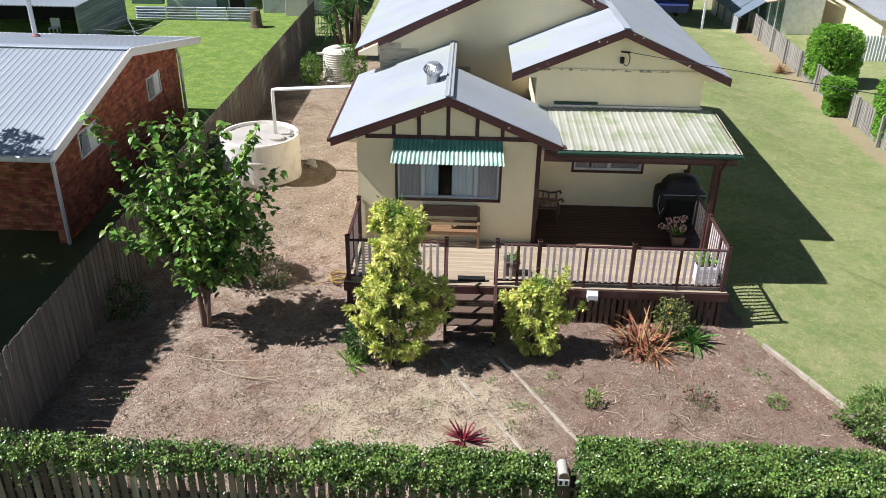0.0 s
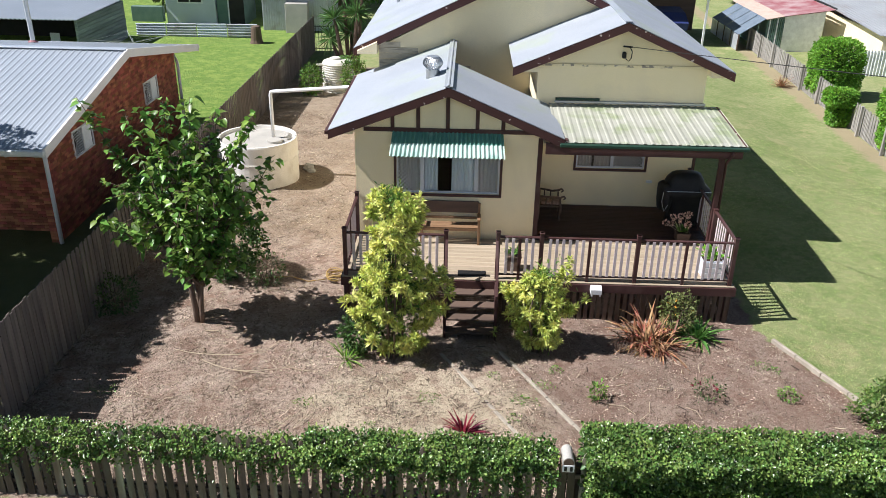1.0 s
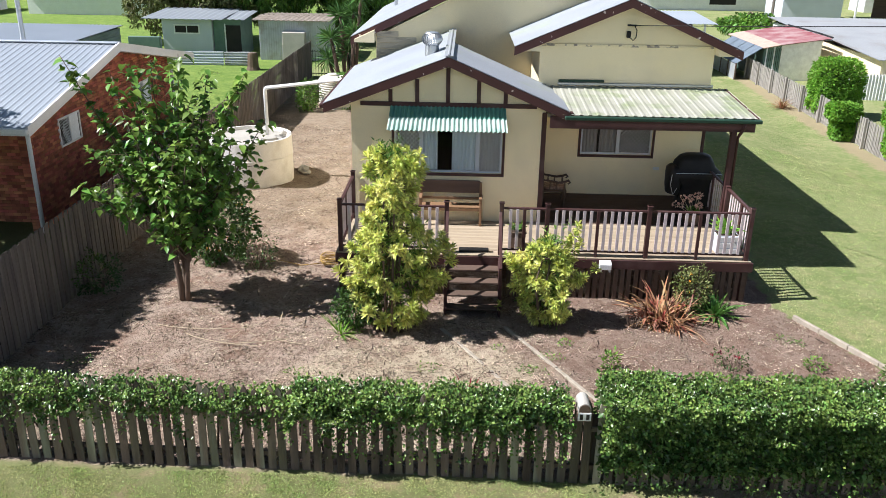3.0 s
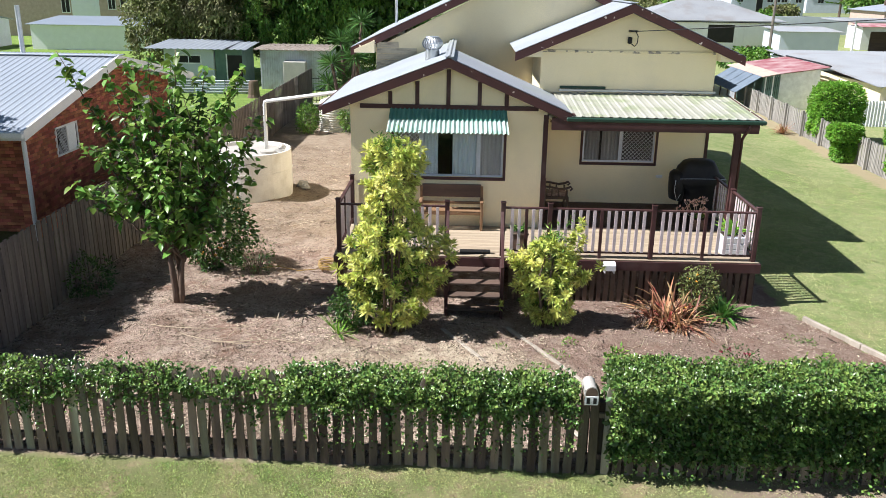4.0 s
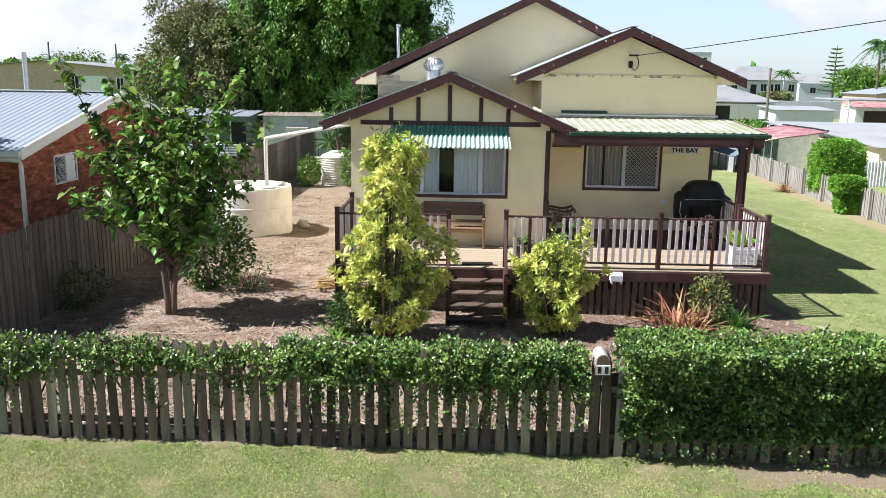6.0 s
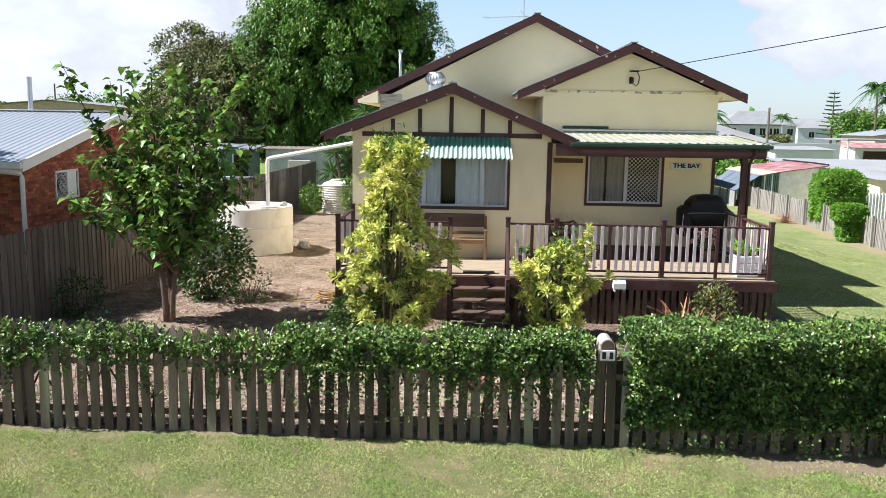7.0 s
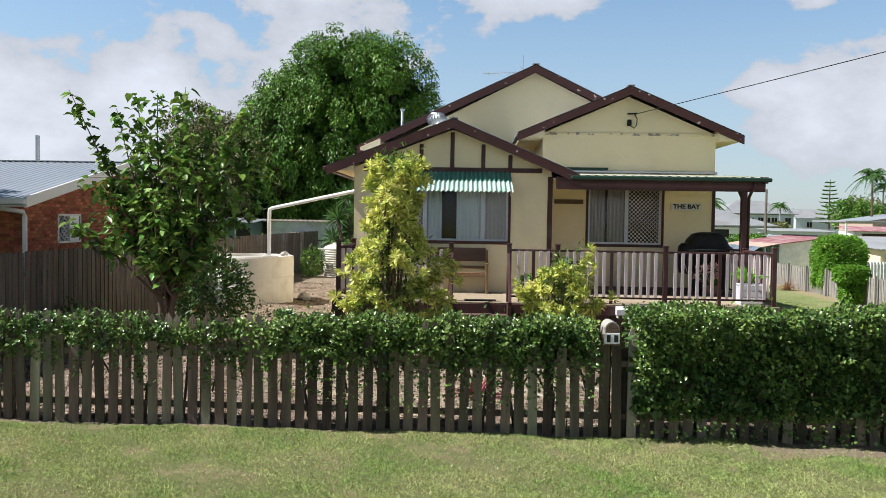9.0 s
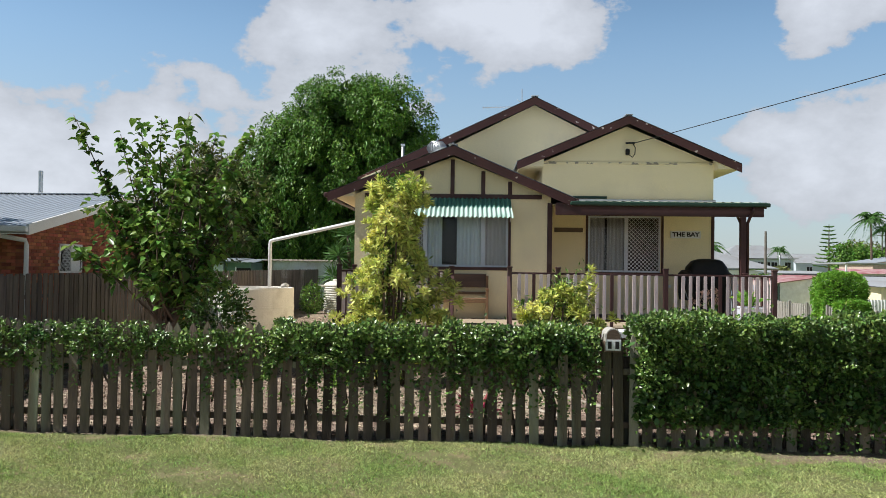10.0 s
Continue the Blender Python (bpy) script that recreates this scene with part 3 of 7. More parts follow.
def make_ground():
    fx = np.concatenate([[-3000, -1200, -500, -250, -120, -70, -45, -30, -20], np.arange(-14, 16.01, 0.2), [20, 30, 45, 70, 120, 250, 500, 1200, 3000]])
    fy = np.concatenate([[-600, -200, -60, -20, -5, 2], np.arange(6, 30.01, 0.2), [31, 33, 36, 40, 46, 54, 65, 80, 100, 130, 180, 260, 400, 700, 1400, 3500]])
    gx, gy = np.meshgrid(fx, fy)
    z = ground_z(gx, gy)
    nx, ny = len(fx), len(fy)
    V = np.stack([gx, gy, z], axis=-1).reshape(-1, 3)
    i = (np.arange(ny - 1)[:, None] * nx + np.arange(nx - 1)[None]).ravel()
    F = np.concatenate([np.stack([i, i + 1, i + nx + 1], 1), np.stack([i, i + nx + 1, i + nx], 1)])
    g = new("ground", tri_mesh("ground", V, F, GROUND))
    g.data.polygons.foreach_set("use_smooth", [True] * len(g.data.polygons))
    tagged(g, "bark mulch garden bed with patchy green lawn around", "", "", "structure")


make_ground()


# ---- the cream house ----
house = thing("house", "cream rendered cottage with maroon barge boards and grey gabled roof", "house", (2.0, 19.05, G))


def gable_wall(b, y, thick, x0, x1, z0, z1, apex, hole):
    """One connected gabled wall with a window hole right through it."""
    h0, h1, k0, k1 = hole
    ring = [(x0, z0), (x1, z0), (x1, z1), apex, (x0, z1)]
    inner = [(h0, k0), (h1, k0), (h1, k1), ((h0 + h1) / 2, k1), (h0, k1)]
    vs = [(u, yy, w) for yy in (y, y + thick) for u, w in ring + inner]
    fs = []
    for i in range(5):
        j = (i + 1) % 5
        fs += [(i, j, 5 + j, 5 + i), (10 + j, 10 + i, 15 + i, 15 + j), (j, i, 10 + i, 10 + j), (5 + i, 5 + j, 15 + j, 15 + i)]
    return b.add(vs, fs)


W1 = (-1.29, 1.18, 2.17, 3.42)
W2 = (3.29, 5.11, 2.09, 3.50)
FY, PY, MY = 19.05, 21.38, 23.95  # faces of the front room, the porch wall and the main gable

b = Build()
gable_wall(b, FY, 0.15, -2.27, 2.13, G, 3.78, (-0.07, 4.64), W1)
part("front_wall", b, CREAM, house)
b = Build()
b.box(-2.27, -2.12, FY + 0.15, MY, G, 3.62, 0.004)
part("side_wall", b, CREAM, house)
b = Build()
b.box(1.98, 2.13, FY + 0.15, PY, G, 3.62, 0.004)
part("side_wall", b, CREAM, house)
b = Build()
gable_wall(b, PY, 0.15, 2.13, 6.4, G, 4.84, (4.23, 5.76), W2)
part("porch_wall", b, CREAM, house)
b = Build()
b.box(2.08, 6.42, PY - 0.03, PY, 4.80, 4.86, 0.01)
part("gable_ledge", b, LEDGE, house, "flaking cream ledge below the small gable")
b = Build()
b.box(6.25, 6.4, PY + 0.15, 33.0, G, 4.78, 0.004)
part("side_wall", b, CREAM, house)
b = Build()
b.box(2.13, 2.25, PY + 0.15, MY, 3.6, 4.78, 0.004)
part("side_wall", b, CREAM, house)
b = Build()
b.prism([(-2.2, 3.3), (6.4, 3.3), (6.4, 4.63), (2.1, 6.79), (-2.2, 4.63)], "y", MY, MY + 0.15)
part("main_gable_wall", b, CREAM, house)
b = Build()
for i in range(5):
    w = 2.6 - i * 0.5
    b.box(-2.18, -2.18 + w, MY - 0.02 - 0.004 * (i % 2), MY - 0.002, 4.0 + i * 0.16, 4.15 + i * 0.16, 0.006)
part("exposed_boarding", b, PEELED, house, "grey peeling weatherboards above the front roof")
b = Build()
b.box(-2.2, -2.05, MY + 0.15, 33.0, G, 4.66, 0.004)
b.box(-2.05, 6.25, 32.85, 33.0, G, 4.66, 0.004)
part("rear_wall", b, CREAM, house)


def roof_slab(x0, z0, x1, z1, y0, y1, name="roof", thick=0.05):
    """One roof slope between two heights."""
    b = Build()
    d = Vector((x1 - x0, 0, z1 - z0)).normalized()
    n = Vector((-d.z, 0, d.x))
    if n.z < 0:
        n = -n
    waves = max(2, int((y1 - y0) / 0.085))
    a, c = Vector((x0, 0, z0)), Vector((x1, 0, z1))
    lo, hi = (a, c) if a.z < c.z else (c, a)
    if lo.x < hi.x:
        b.corrugated((lo.x, y1, lo.z), (lo.x, y0, lo.z), (hi.x, y0, hi.z), (hi.x, y1, hi.z), waves, 0.006, 0.02, 4)
    else:
        b.corrugated((lo.x, y0, lo.z), (lo.x, y1, lo.z), (hi.x, y1, hi.z), (hi.x, y0, hi.z), waves, 0.006, 0.02, 4)
    return part(name, b, ROOF, house, "light grey corrugated sheet roof")


def barge(x0, z0, x1, z1, y, deep=0.2):
    b = Build()
    b.prism([(x0, z0), (x1, z1), (x1, z1 - deep), (x0, z0 - deep)], "y", y, y + 0.035)
    return part("barge_board", b, BARGE, house, "maroon barge board with flaking paint")


# front room roof
AX, AZ = -0.07, 4.86
EL, ER, EZ, EZR = -2.84, 2.62, 3.80, 3.72
roof_slab(EL, EZ, AX, AZ, 18.70, MY + 0.1)
roof_slab(AX, AZ, ER, EZR, 18.70, PY)
b = Build()
b.beam((AX, 18.70, AZ + 0.012), (AX, MY, AZ + 0.012), 0.2, 0.02)
b.tube([(AX, 18.70, AZ + 0.02), (AX, MY, AZ + 0.02)], 0.03, 8)
part("ridge_cap", b, ROOF, house)
barge(EL, EZ - 0.02, AX, AZ - 0.02, 18.70)
barge(AX, AZ - 0.02, ER, EZR - 0.02, 18.70)
for x in (EL - 0.04, ER + 0.04):
    b = Build()
    zz = EZ if x < 0 else EZR
    b.box(x - 0.05, x + 0.05, 18.72, MY if x < 0 else 18.9, zz - 0.12, zz - 0.02, 0.02)
    part("eaves_gutter", b, BROWN, house)
b = Build()
b.prism([(EL + 0.1, EZ - 0.1), (-2.27, EZ - 0.1), (-2.27, EZ + 0.12), (EL + 0.1, EZ - 0.06)], "y", 18.74, MY)
part("eaves_lining", b, CREAM, house)
# half-timber detail on the gable
b = Build()
b.box(-2.05, 1.92, FY - 0.035, FY - 0.002, 3.70, 3.80, 0.006)
part("gable_beam", b, BROWN, house)
for x in (-1.37, -0.77, -0.08, 0.61, 1.21):
    top = AZ - 0.28 - abs(x - AX) * 0.383
    b = Build()
    b.box(x - 0.045, x + 0.045, FY - 0.03, FY - 0.002, 3.80, top, 0.005)
    part("gable_stud", b, BROWN, house)
for x0, x1, y, z1 in ((2.05, 2.16, FY - 0.012, 3.62), (6.35, 6.43, PY - 0.02, 3.75)):
    b = Build()
    b.box(x0, x1, y, y + 0.14, 1.0, z1, 0.006)
    part("corner_board", b, BROWN, house)

# small gable over the porch wall
SX, SZ = 4.22, 5.98
roof_slab(1.47, 4.82, SX, SZ, 20.98, MY + 0.3)
roof_slab(SX, SZ, 6.98, 4.80, 20.98, 33.3)
barge(1.47, 4.80, SX, SZ - 0.02, 20.98)
barge(SX, SZ - 0.02, 6.98, 4.78, 20.98)
b = Build()
b.beam((SX, 20.98, SZ + 0.012), (SX, MY + 0.4, SZ + 0.012), 0.18, 0.02)
part("ridge_cap", b, ROOF, house)
b = Build()
b.prism([(6.4, 4.66), (6.95, 4.66), (6.95, 4.74), (6.4, 4.92)], "y", 21.02, 33.0)
part("eaves_lining", b, CREAM, house)
b = Build()
b.prism([(1.55, 4.70), (2.13, 4.70), (2.13, 5.0), (1.55, 4.80)], "y", 21.02, MY)
part("eaves_lining", b, CREAM, house)

# main roof
MX, MZ = 2.09, 6.98
roof_slab(-2.87, 4.66, MX, MZ, 23.62, 33.3)
roof_slab(MX, MZ, SX, 5.95, 23.62, 33.3)
barge(-2.87, 4.64, MX, MZ - 0.02, 23.62, 0.21)
barge(MX, MZ - 0.02, SX - 0.05, 5.96, 23.62, 0.21)
b = Build()
b.prism([(-2.75, 4.53), (-2.2, 4.53), (-2.2, 4.86), (-2.75, 4.61)], "y", 23.45, 33.0)
part("eaves_lining", b, CREAM, house)
b = Build()
b.beam((MX, 23.62, MZ + 0.012), (MX, 33.3, MZ + 0.012), 0.2, 0.02)
part("ridge_cap", b, ROOF, house)

# porch roof
PX0, PX1, PYF, PZF, PZB = 2.46, 6.80, 18.70, 3.65, 3.83
b = Build()
b.corrugated((PX0, PYF, PZF), (PX1, PYF, PZF), (PX1, PY, PZB), (PX0, PY, PZB), 22, 0.010, 0.006, 8,
             lambda u: 1.0 if u < 0.2 else (0.5 if u < 0.26 or u > 0.93 else -0.4))
part("porch_roof", b, PORCHROOF, house, "cream ribbed porch roof streaked with green moss")
b = Build()
b.box(PX0 + 0.05, PX1 + 0.02, PYF - 0.11, PYF - 0.005, PZF - 0.10, PZF - 0.015, 0.02)
part("porch_gutter", b, GUTTER, house, "dark green porch gutter")
b = Build()
b.box(2.2, 6.72, PYF + 0.02, PYF + 0.09, PZF - 0.31, PZF - 0.04, 0.006)
part("porch_beam", b, BROWN, house)
b = Build()
b.beam((6.76, PYF + 0.02, PZF - 0.06), (6.76, PY, PZB - 0.06), 0.035, 0.14)
part("porch_barge", b, BARGE, house)
b = Build()
b.add([(PX0 - 0.3, PYF + 0.1, PZF - 0.09), (PX1 - 0.05, PYF + 0.1, PZF - 0.09), (PX1 - 0.05, PY, PZB - 0.09), (PX0 - 0.3, PY, PZB - 0.09),
       (PX0 - 0.3, PYF + 0.1, PZF - 0.07), (PX1 - 0.05, PYF + 0.1, PZF - 0.07), (PX1 - 0.05, PY, PZB - 0.07), (PX0 - 0.3, PY, PZB - 0.07)],
      [(3, 2, 1, 0), (4, 5, 6, 7), (0, 1, 5, 4), (1, 2, 6, 5), (2, 3, 7, 6), (3, 0, 4, 7)])
part("porch_ceiling", b, CREAM, house)
b = Build()
b.box(2.6, 6.45, PY - 0.06, PY - 0.004, 3.86, 3.92, 0.01)
part("wall_flashing", b, GALV, house, "grey flashing above the porch roof")
b = Build()
b.box(2.62, 3.75, PY - 0.05, PY - 0.004, 3.93, 3.99, 0.006)
part("vent_slot", b, GUTTER, house)
b = Build()
b.box(6.22, 6.34, 18.72, 18.84, 1.0, PZF - 0.31, 0.008)
part("porch_post", b, BROWN, house)
b = Build()
b.tube([(6.46, 18.64, PZF - 0.1), (6.46, 18.64, PZF - 0.2), (6.40, 18.70, PZF - 0.34), (6.385, 18.78, PZF - 0.45), (6.385, 18.78, 1.0)], 0.035, 10)
part("downpipe", b, BROWN, house, smooth=True)
b = Build()
b.beam((6.28, 18.78, 3.1), (6.28, 19.15, 3.38), 0.04, 0.05)
part("post_bracket", b, BROWN, house)


# ---- windows ----
def diamond_screen(x0, x1, z0, z1, y, parent, pitch=0.10):
    """A diagonal lattice of thin flat bars inside a frame."""
    b = Build()
    w, h = x1 - x0, z1 - z0
    k = int((w + h) / pitch) + 1
    for i in range(1, k):
        s = i * pitch
        for flip in (False, True):
            ua, za = (s, 0) if s <= w else (w, s - w)
            ub, zb = (0, s) if s <= h else (s - h, h)
            if flip:
                ua, ub = w - ua, w - ub
            p, q = Vector((x0 + ua, y, z0 + za)), Vector((x0 + ub, y, z0 + zb))
            if (q - p).length > 0.02:
                b.beam(p, q, 0.004, 0.010, 0.001)
    return tagged(part("diamond_screen", b, MESHM, parent, "white diamond security screen"), "", "", "", "stuff")


def folds(x0, x1, z0, z1, y, mat, parent, n=14, amp=0.025):
    b = Build()
    k = n * 4
    vs = []
    for i in range(k + 1):
        x = x0 + (x1 - x0) * i / k
        dy = amp * math.sin(2 * math.pi * i / 4.3) + amp * 0.4 * math.sin(i * 0.7)
        vs += [(x, y + dy, z0), (x, y + dy * 0.6, z1), (x, y + dy + 0.004, z0), (x, y + dy * 0.6 + 0.004, z1)]
    fs = [(4 * i, 4 * i + 4, 4 * i + 5, 4 * i + 1) for i in range(k)] + [(4 * i + 2, 4 * i + 3, 4 * i + 7, 4 * i + 6) for i in range(k)]
    b.add(vs, fs)
    return part("curtain", b, mat, parent, smooth=True)


def window(opening, y, panes, screens, curtains, label):
    x0, x1, z0, z1 = opening
    win = tagged(part("window", Build().box(x0 - 0.06, x1 + 0.06, y - 0.035, y - 0.002, z0 - 0.07, z0, 0.006), BROWN, house), label)
    for a, c, e, f in ((x0 - 0.06, x0, z0, z1), (x1, x1 + 0.06, z0, z1), (x0 - 0.06, x1 + 0.06, z1, z1 + 0.05)):
        part("trim", Build().box(a, c, y - 0.03, y - 0.002, e, f, 0.005), BROWN, win)
    fw = 0.045
    for i, (a, c) in enumerate(zip(panes, panes[1:])):
        b = Build()
        yy = y + 0.03 + 0.02 * (i % 2)
        b.box(a, a + fw, yy, yy + 0.04, z0, z1, 0.004).box(c - fw, c, yy, yy + 0.04, z0, z1, 0.004)
        b.box(a + fw, c - fw, yy, yy + 0.04, z0, z0 + fw, 0.004).box(a + fw, c - fw, yy, yy + 0.04, z1 - fw, z1, 0.004)
        part("window_frame", b, ALU, win)
        g = part("pane", Build().box(a + fw, c - fw, yy + 0.016, yy + 0.022, z0 + fw, z1 - fw, 0.001), GLASS, win)
        g.visible_shadow = False
        if i in screens:
            diamond_screen(a + fw, c - fw, z0 + fw, z1 - fw, yy - 0.004, win)
    for a, c, cloth in curtains:
        folds(a, c, z0 + 0.02, z1 - 0.01, y + 0.115, cloth, win, max(4, int((c - a) * 14)))
    # Added box behind the window; its near-black colour is the unlit room's shade.
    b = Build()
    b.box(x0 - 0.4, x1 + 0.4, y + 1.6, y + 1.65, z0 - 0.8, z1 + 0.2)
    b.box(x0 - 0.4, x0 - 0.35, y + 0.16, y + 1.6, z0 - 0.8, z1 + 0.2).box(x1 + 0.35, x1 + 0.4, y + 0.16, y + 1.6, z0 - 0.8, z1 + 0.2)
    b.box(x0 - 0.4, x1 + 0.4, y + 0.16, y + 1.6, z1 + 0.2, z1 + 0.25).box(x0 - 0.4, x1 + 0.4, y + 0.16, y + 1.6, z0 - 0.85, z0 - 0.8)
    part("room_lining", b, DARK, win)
    return win


window(W1, FY, (-1.29, -0.68, 0.62, 1.18), (0, 2), ((-1.25, -0.72, GREYCURTAIN), (-0.66, -0.30, CURTAIN), (0.03, 0.60, CURTAIN), (0.66, 1.14, GREYCURTAIN)),
       "three-pane sliding window with sheer curtains and diamond screens")
window(W2, PY, (3.29, 4.25, 5.11), (1,), ((3.33, 3.72, GREYCURTAIN), (3.78, 4.2, GREYCURTAIN)), "sliding window with grey curtains and a diamond screen")

# awning over the front window
b = Build()
b.corrugated((-1.39, 18.80, 3.50), (1.24, 18.80, 3.50), (1.22, FY - 0.01, 3.72), (-1.37, FY - 0.01, 3.72), 26, 0.022, 0.004, 6)
awning = part("window_awning", b, GREEN, house, "faded green corrugated window awning")
# Lower half takes the lit tone; the dark green above stands for eave shadow.
part("lower_sheet", Build().corrugated((-1.42, 18.54, 3.26), (1.27, 18.54, 3.26), (1.24, 18.80, 3.496), (-1.39, 18.80, 3.496), 26, 0.022, 0.004, 6), LITGREEN, awning, "lower sheet, painted paler as if sunlit")
for x in (-1.38, 1.22):
    part("awning_arm", Build().beam((x, FY - 0.02, 3.2), (x, 18.6, 3.27), 0.02, 0.03), WHITE, awning)

# name sign, porch fittings
sign = thing("house_sign", "cream board sign with black letters on the porch wall", "sign", (5.71, PY - 0.03, 3.05))
part("board", Build().box(5.34, 6.09, PY - 0.03, PY - 0.003, 2.96, 3.14, 0.004), WHITE, sign)
txt = bpy.data.curves.new("lettering", "FONT")
txt.body, txt.size, txt.extrude, txt.align_x, txt.align_y, txt.offset = "THE BAY", 0.15, 0.006, "CENTER", "CENTER", 0.0048
tmp = bpy.data.objects.new("lettering", txt)
scene.collection.objects.link(tmp)
me = bpy.data.meshes.new_from_object(tmp.evaluated_get(bpy.context.evaluated_depsgraph_get()))
bpy.data.objects.remove(tmp)
me.transform(pose(5.715, PY - 0.034, 3.05, 90, 0, 0) @ Matrix.Diagonal((1.12, 0.98, 1, 1)))
me.materials.clear()
me.materials.append(BLACK)
part("lettering", me, BLACK, sign, "black capital letters")

# ---- timber deck ----
DZ = 1.03
deck = thing("deck", "timber front deck with maroon railing and pale balusters", "deck", (2.0, 16.85, G))
b = Build()
b.box(-2.36, 6.42, 16.76, 16.80, 0.80, 1.0, 0.006)
part("front_fascia", b, BROWN, deck)
for x in (-2.34, 6.40):
    part("side_fascia", Build().box(x - 0.02, x + 0.02, 16.80, FY if x < 0 else PY, 0.80, 1.0, 0.006), BROWN, deck)
for i in range(10):
    x = -2.2 + i * 0.94
    part("joist", Build().box(x - 0.025, x + 0.025, 16.81, FY - 0.02 if x < 2.1 else PY - 0.02, 0.82, 0.995, 0.004), TREAD, deck)
for x in (-2.25, 0.0, 2.07, 4.17, 6.25):
    part("stump", Build().box(x - 0.06, x + 0.06, 16.9, 17.02, 0.02, 0.82, 0.008), BROWN, deck)
POSTS = (-2.25, -0.02, 1.12, 2.07, 4.17, 6.27)


def deck_post(x, y, top=2.19):
    b = Build()
    b.box(x - 0.045, x + 0.045, y - 0.045, y + 0.045, 0.86, top, 0.006)
    b.box(x - 0.055, x + 0.055, y - 0.055, y + 0.055, top - 0.03, top, 0.01)
    return part("railing_post", b, BROWN, deck)


for x in POSTS:
    deck_post(x, 16.87)
deck_post(-2.25, 18.98)
deck_post(6.30, 18.66, 2.12)
deck_post(6.30, 21.28)
BAL = Build().box(-0.032, 0.032, -0.01, 0.01, 0, 0.88, 0.004).mesh("baluster", BALUSTER)
MIDBAL = Build().box(-0.032, 0.032, -0.02, 0.02, -0.16, 0.90, 0.004).mesh("mid_support", BROWN)


def rail_bay(p, q):
    """Rails and balusters between two posts."""
    p, q = Vector((*p, 0)), Vector((*q, 0))
    d = (q - p).normalized()
    a, c = p + d * 0.045, q - d * 0.045
    part("top_rail", Build().beam((a.x, a.y, 2.06), (c.x, c.y, 2.06), 0.07, 0.04), BROWN, deck)
    part("bottom_rail", Build().beam((a.x, a.y, 1.15), (c.x, c.y, 1.15), 0.05, 0.035), BROWN, deck)
    ln = (c - a).length
    k = max(2, round(ln / 0.148))
    turn = (0, 0, math.atan2(d.y, d.x))
    out = Vector((d.y, -d.x, 0)) * 0.028
    for i in range(1, k):
        w = a + d * (ln * i / k) + out
        if ln > 0.8 and i == k // 2:
            piece("mid_support", MIDBAL, deck, (w.x, w.y, 1.16), turn)
        else:
            piece("baluster", BAL, deck, (w.x, w.y, 1.17), turn)


for x0, x1 in ((-2.25, -0.02), (1.12, 2.07), (2.07, 4.17), (4.17, 6.27)):
    rail_bay((x0, 16.87), (x1, 16.87))
rail_bay((-2.25, 18.98), (-2.25, 16.87))
rail_bay((6.30, 16.87), (6.30, 18.66))
rail_bay((6.30, 18.66), (6.30, 21.28))
# boarding below the deck
SLAT = Build().box(-0.045, 0.045, -0.012, 0.012, 0, 0.74, 0.004).mesh("skirting_slat", TREAD)
for i in range(36):
    x = 1.32 + i * 0.142
    if x < 6.4:
        piece("skirting_slat", SLAT, deck, (x, 16.85 + 0.004 * math.sin(i * 5.1), 0.06 + 0.01 * math.sin(i * 2.3)), (0, radians(0.8 * math.sin(i * 3.7)), 0))
for i in range(30):
    piece("skirting_slat", SLAT, deck, (6.37, 16.95 + i * 0.142, 0.06), (0, 0, radians(90)))
for i in range(15):
    piece("skirting_slat", SLAT, deck, (-2.31, 16.95 + i * 0.142, 0.06), (0, 0, radians(90)))
LONG = Build().box(-2.33, 6.38, -0.043, 0.043, -0.022, 0, 0.004).mesh("deck_board", DECK)
# Darkened boards for the floor zone that lies in the roof's shade.
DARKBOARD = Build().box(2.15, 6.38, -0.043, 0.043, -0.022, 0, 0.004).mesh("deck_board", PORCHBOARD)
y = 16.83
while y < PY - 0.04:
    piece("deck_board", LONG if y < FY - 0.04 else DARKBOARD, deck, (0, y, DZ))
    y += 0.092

# ---- steps ----
steps = thing("steps", "open timber steps with maroon stringers up to the deck", "steps", (0.55, 16.3, G))
for x in (0.0, 1.1):
    b = Build()
    b.prism([(15.78, 0.06), (15.95, 0.06), (16.82, 0.78), (16.82, 1.0), (16.66, 1.0), (15.78, 0.26)], "x", x - 0.02, x + 0.02)
    part("stringer", b, BROWN, steps)
    part("newel", Build().box(x - 0.035, x + 0.035, 15.9, 15.97, 0.05, 1.12, 0.006), BROWN, steps)
    part("handrail", Build().beam((x, 15.86, 1.10), (x, 16.80, 1.98), 0.06, 0.05), BROWN, steps)
TREADM = Build().box(-0.53, 0.53, -0.13, 0.13, -0.04, 0, 0.006).mesh("tread", TREAD)
for i in range(4):
    piece("tread", TREADM, steps, (0.55, 15.93 + i * 0.235, 0.25 + i * 0.187))

# ---- front picket fence ----
def fence_y(x):
    return 10.545 - 0.022 * x


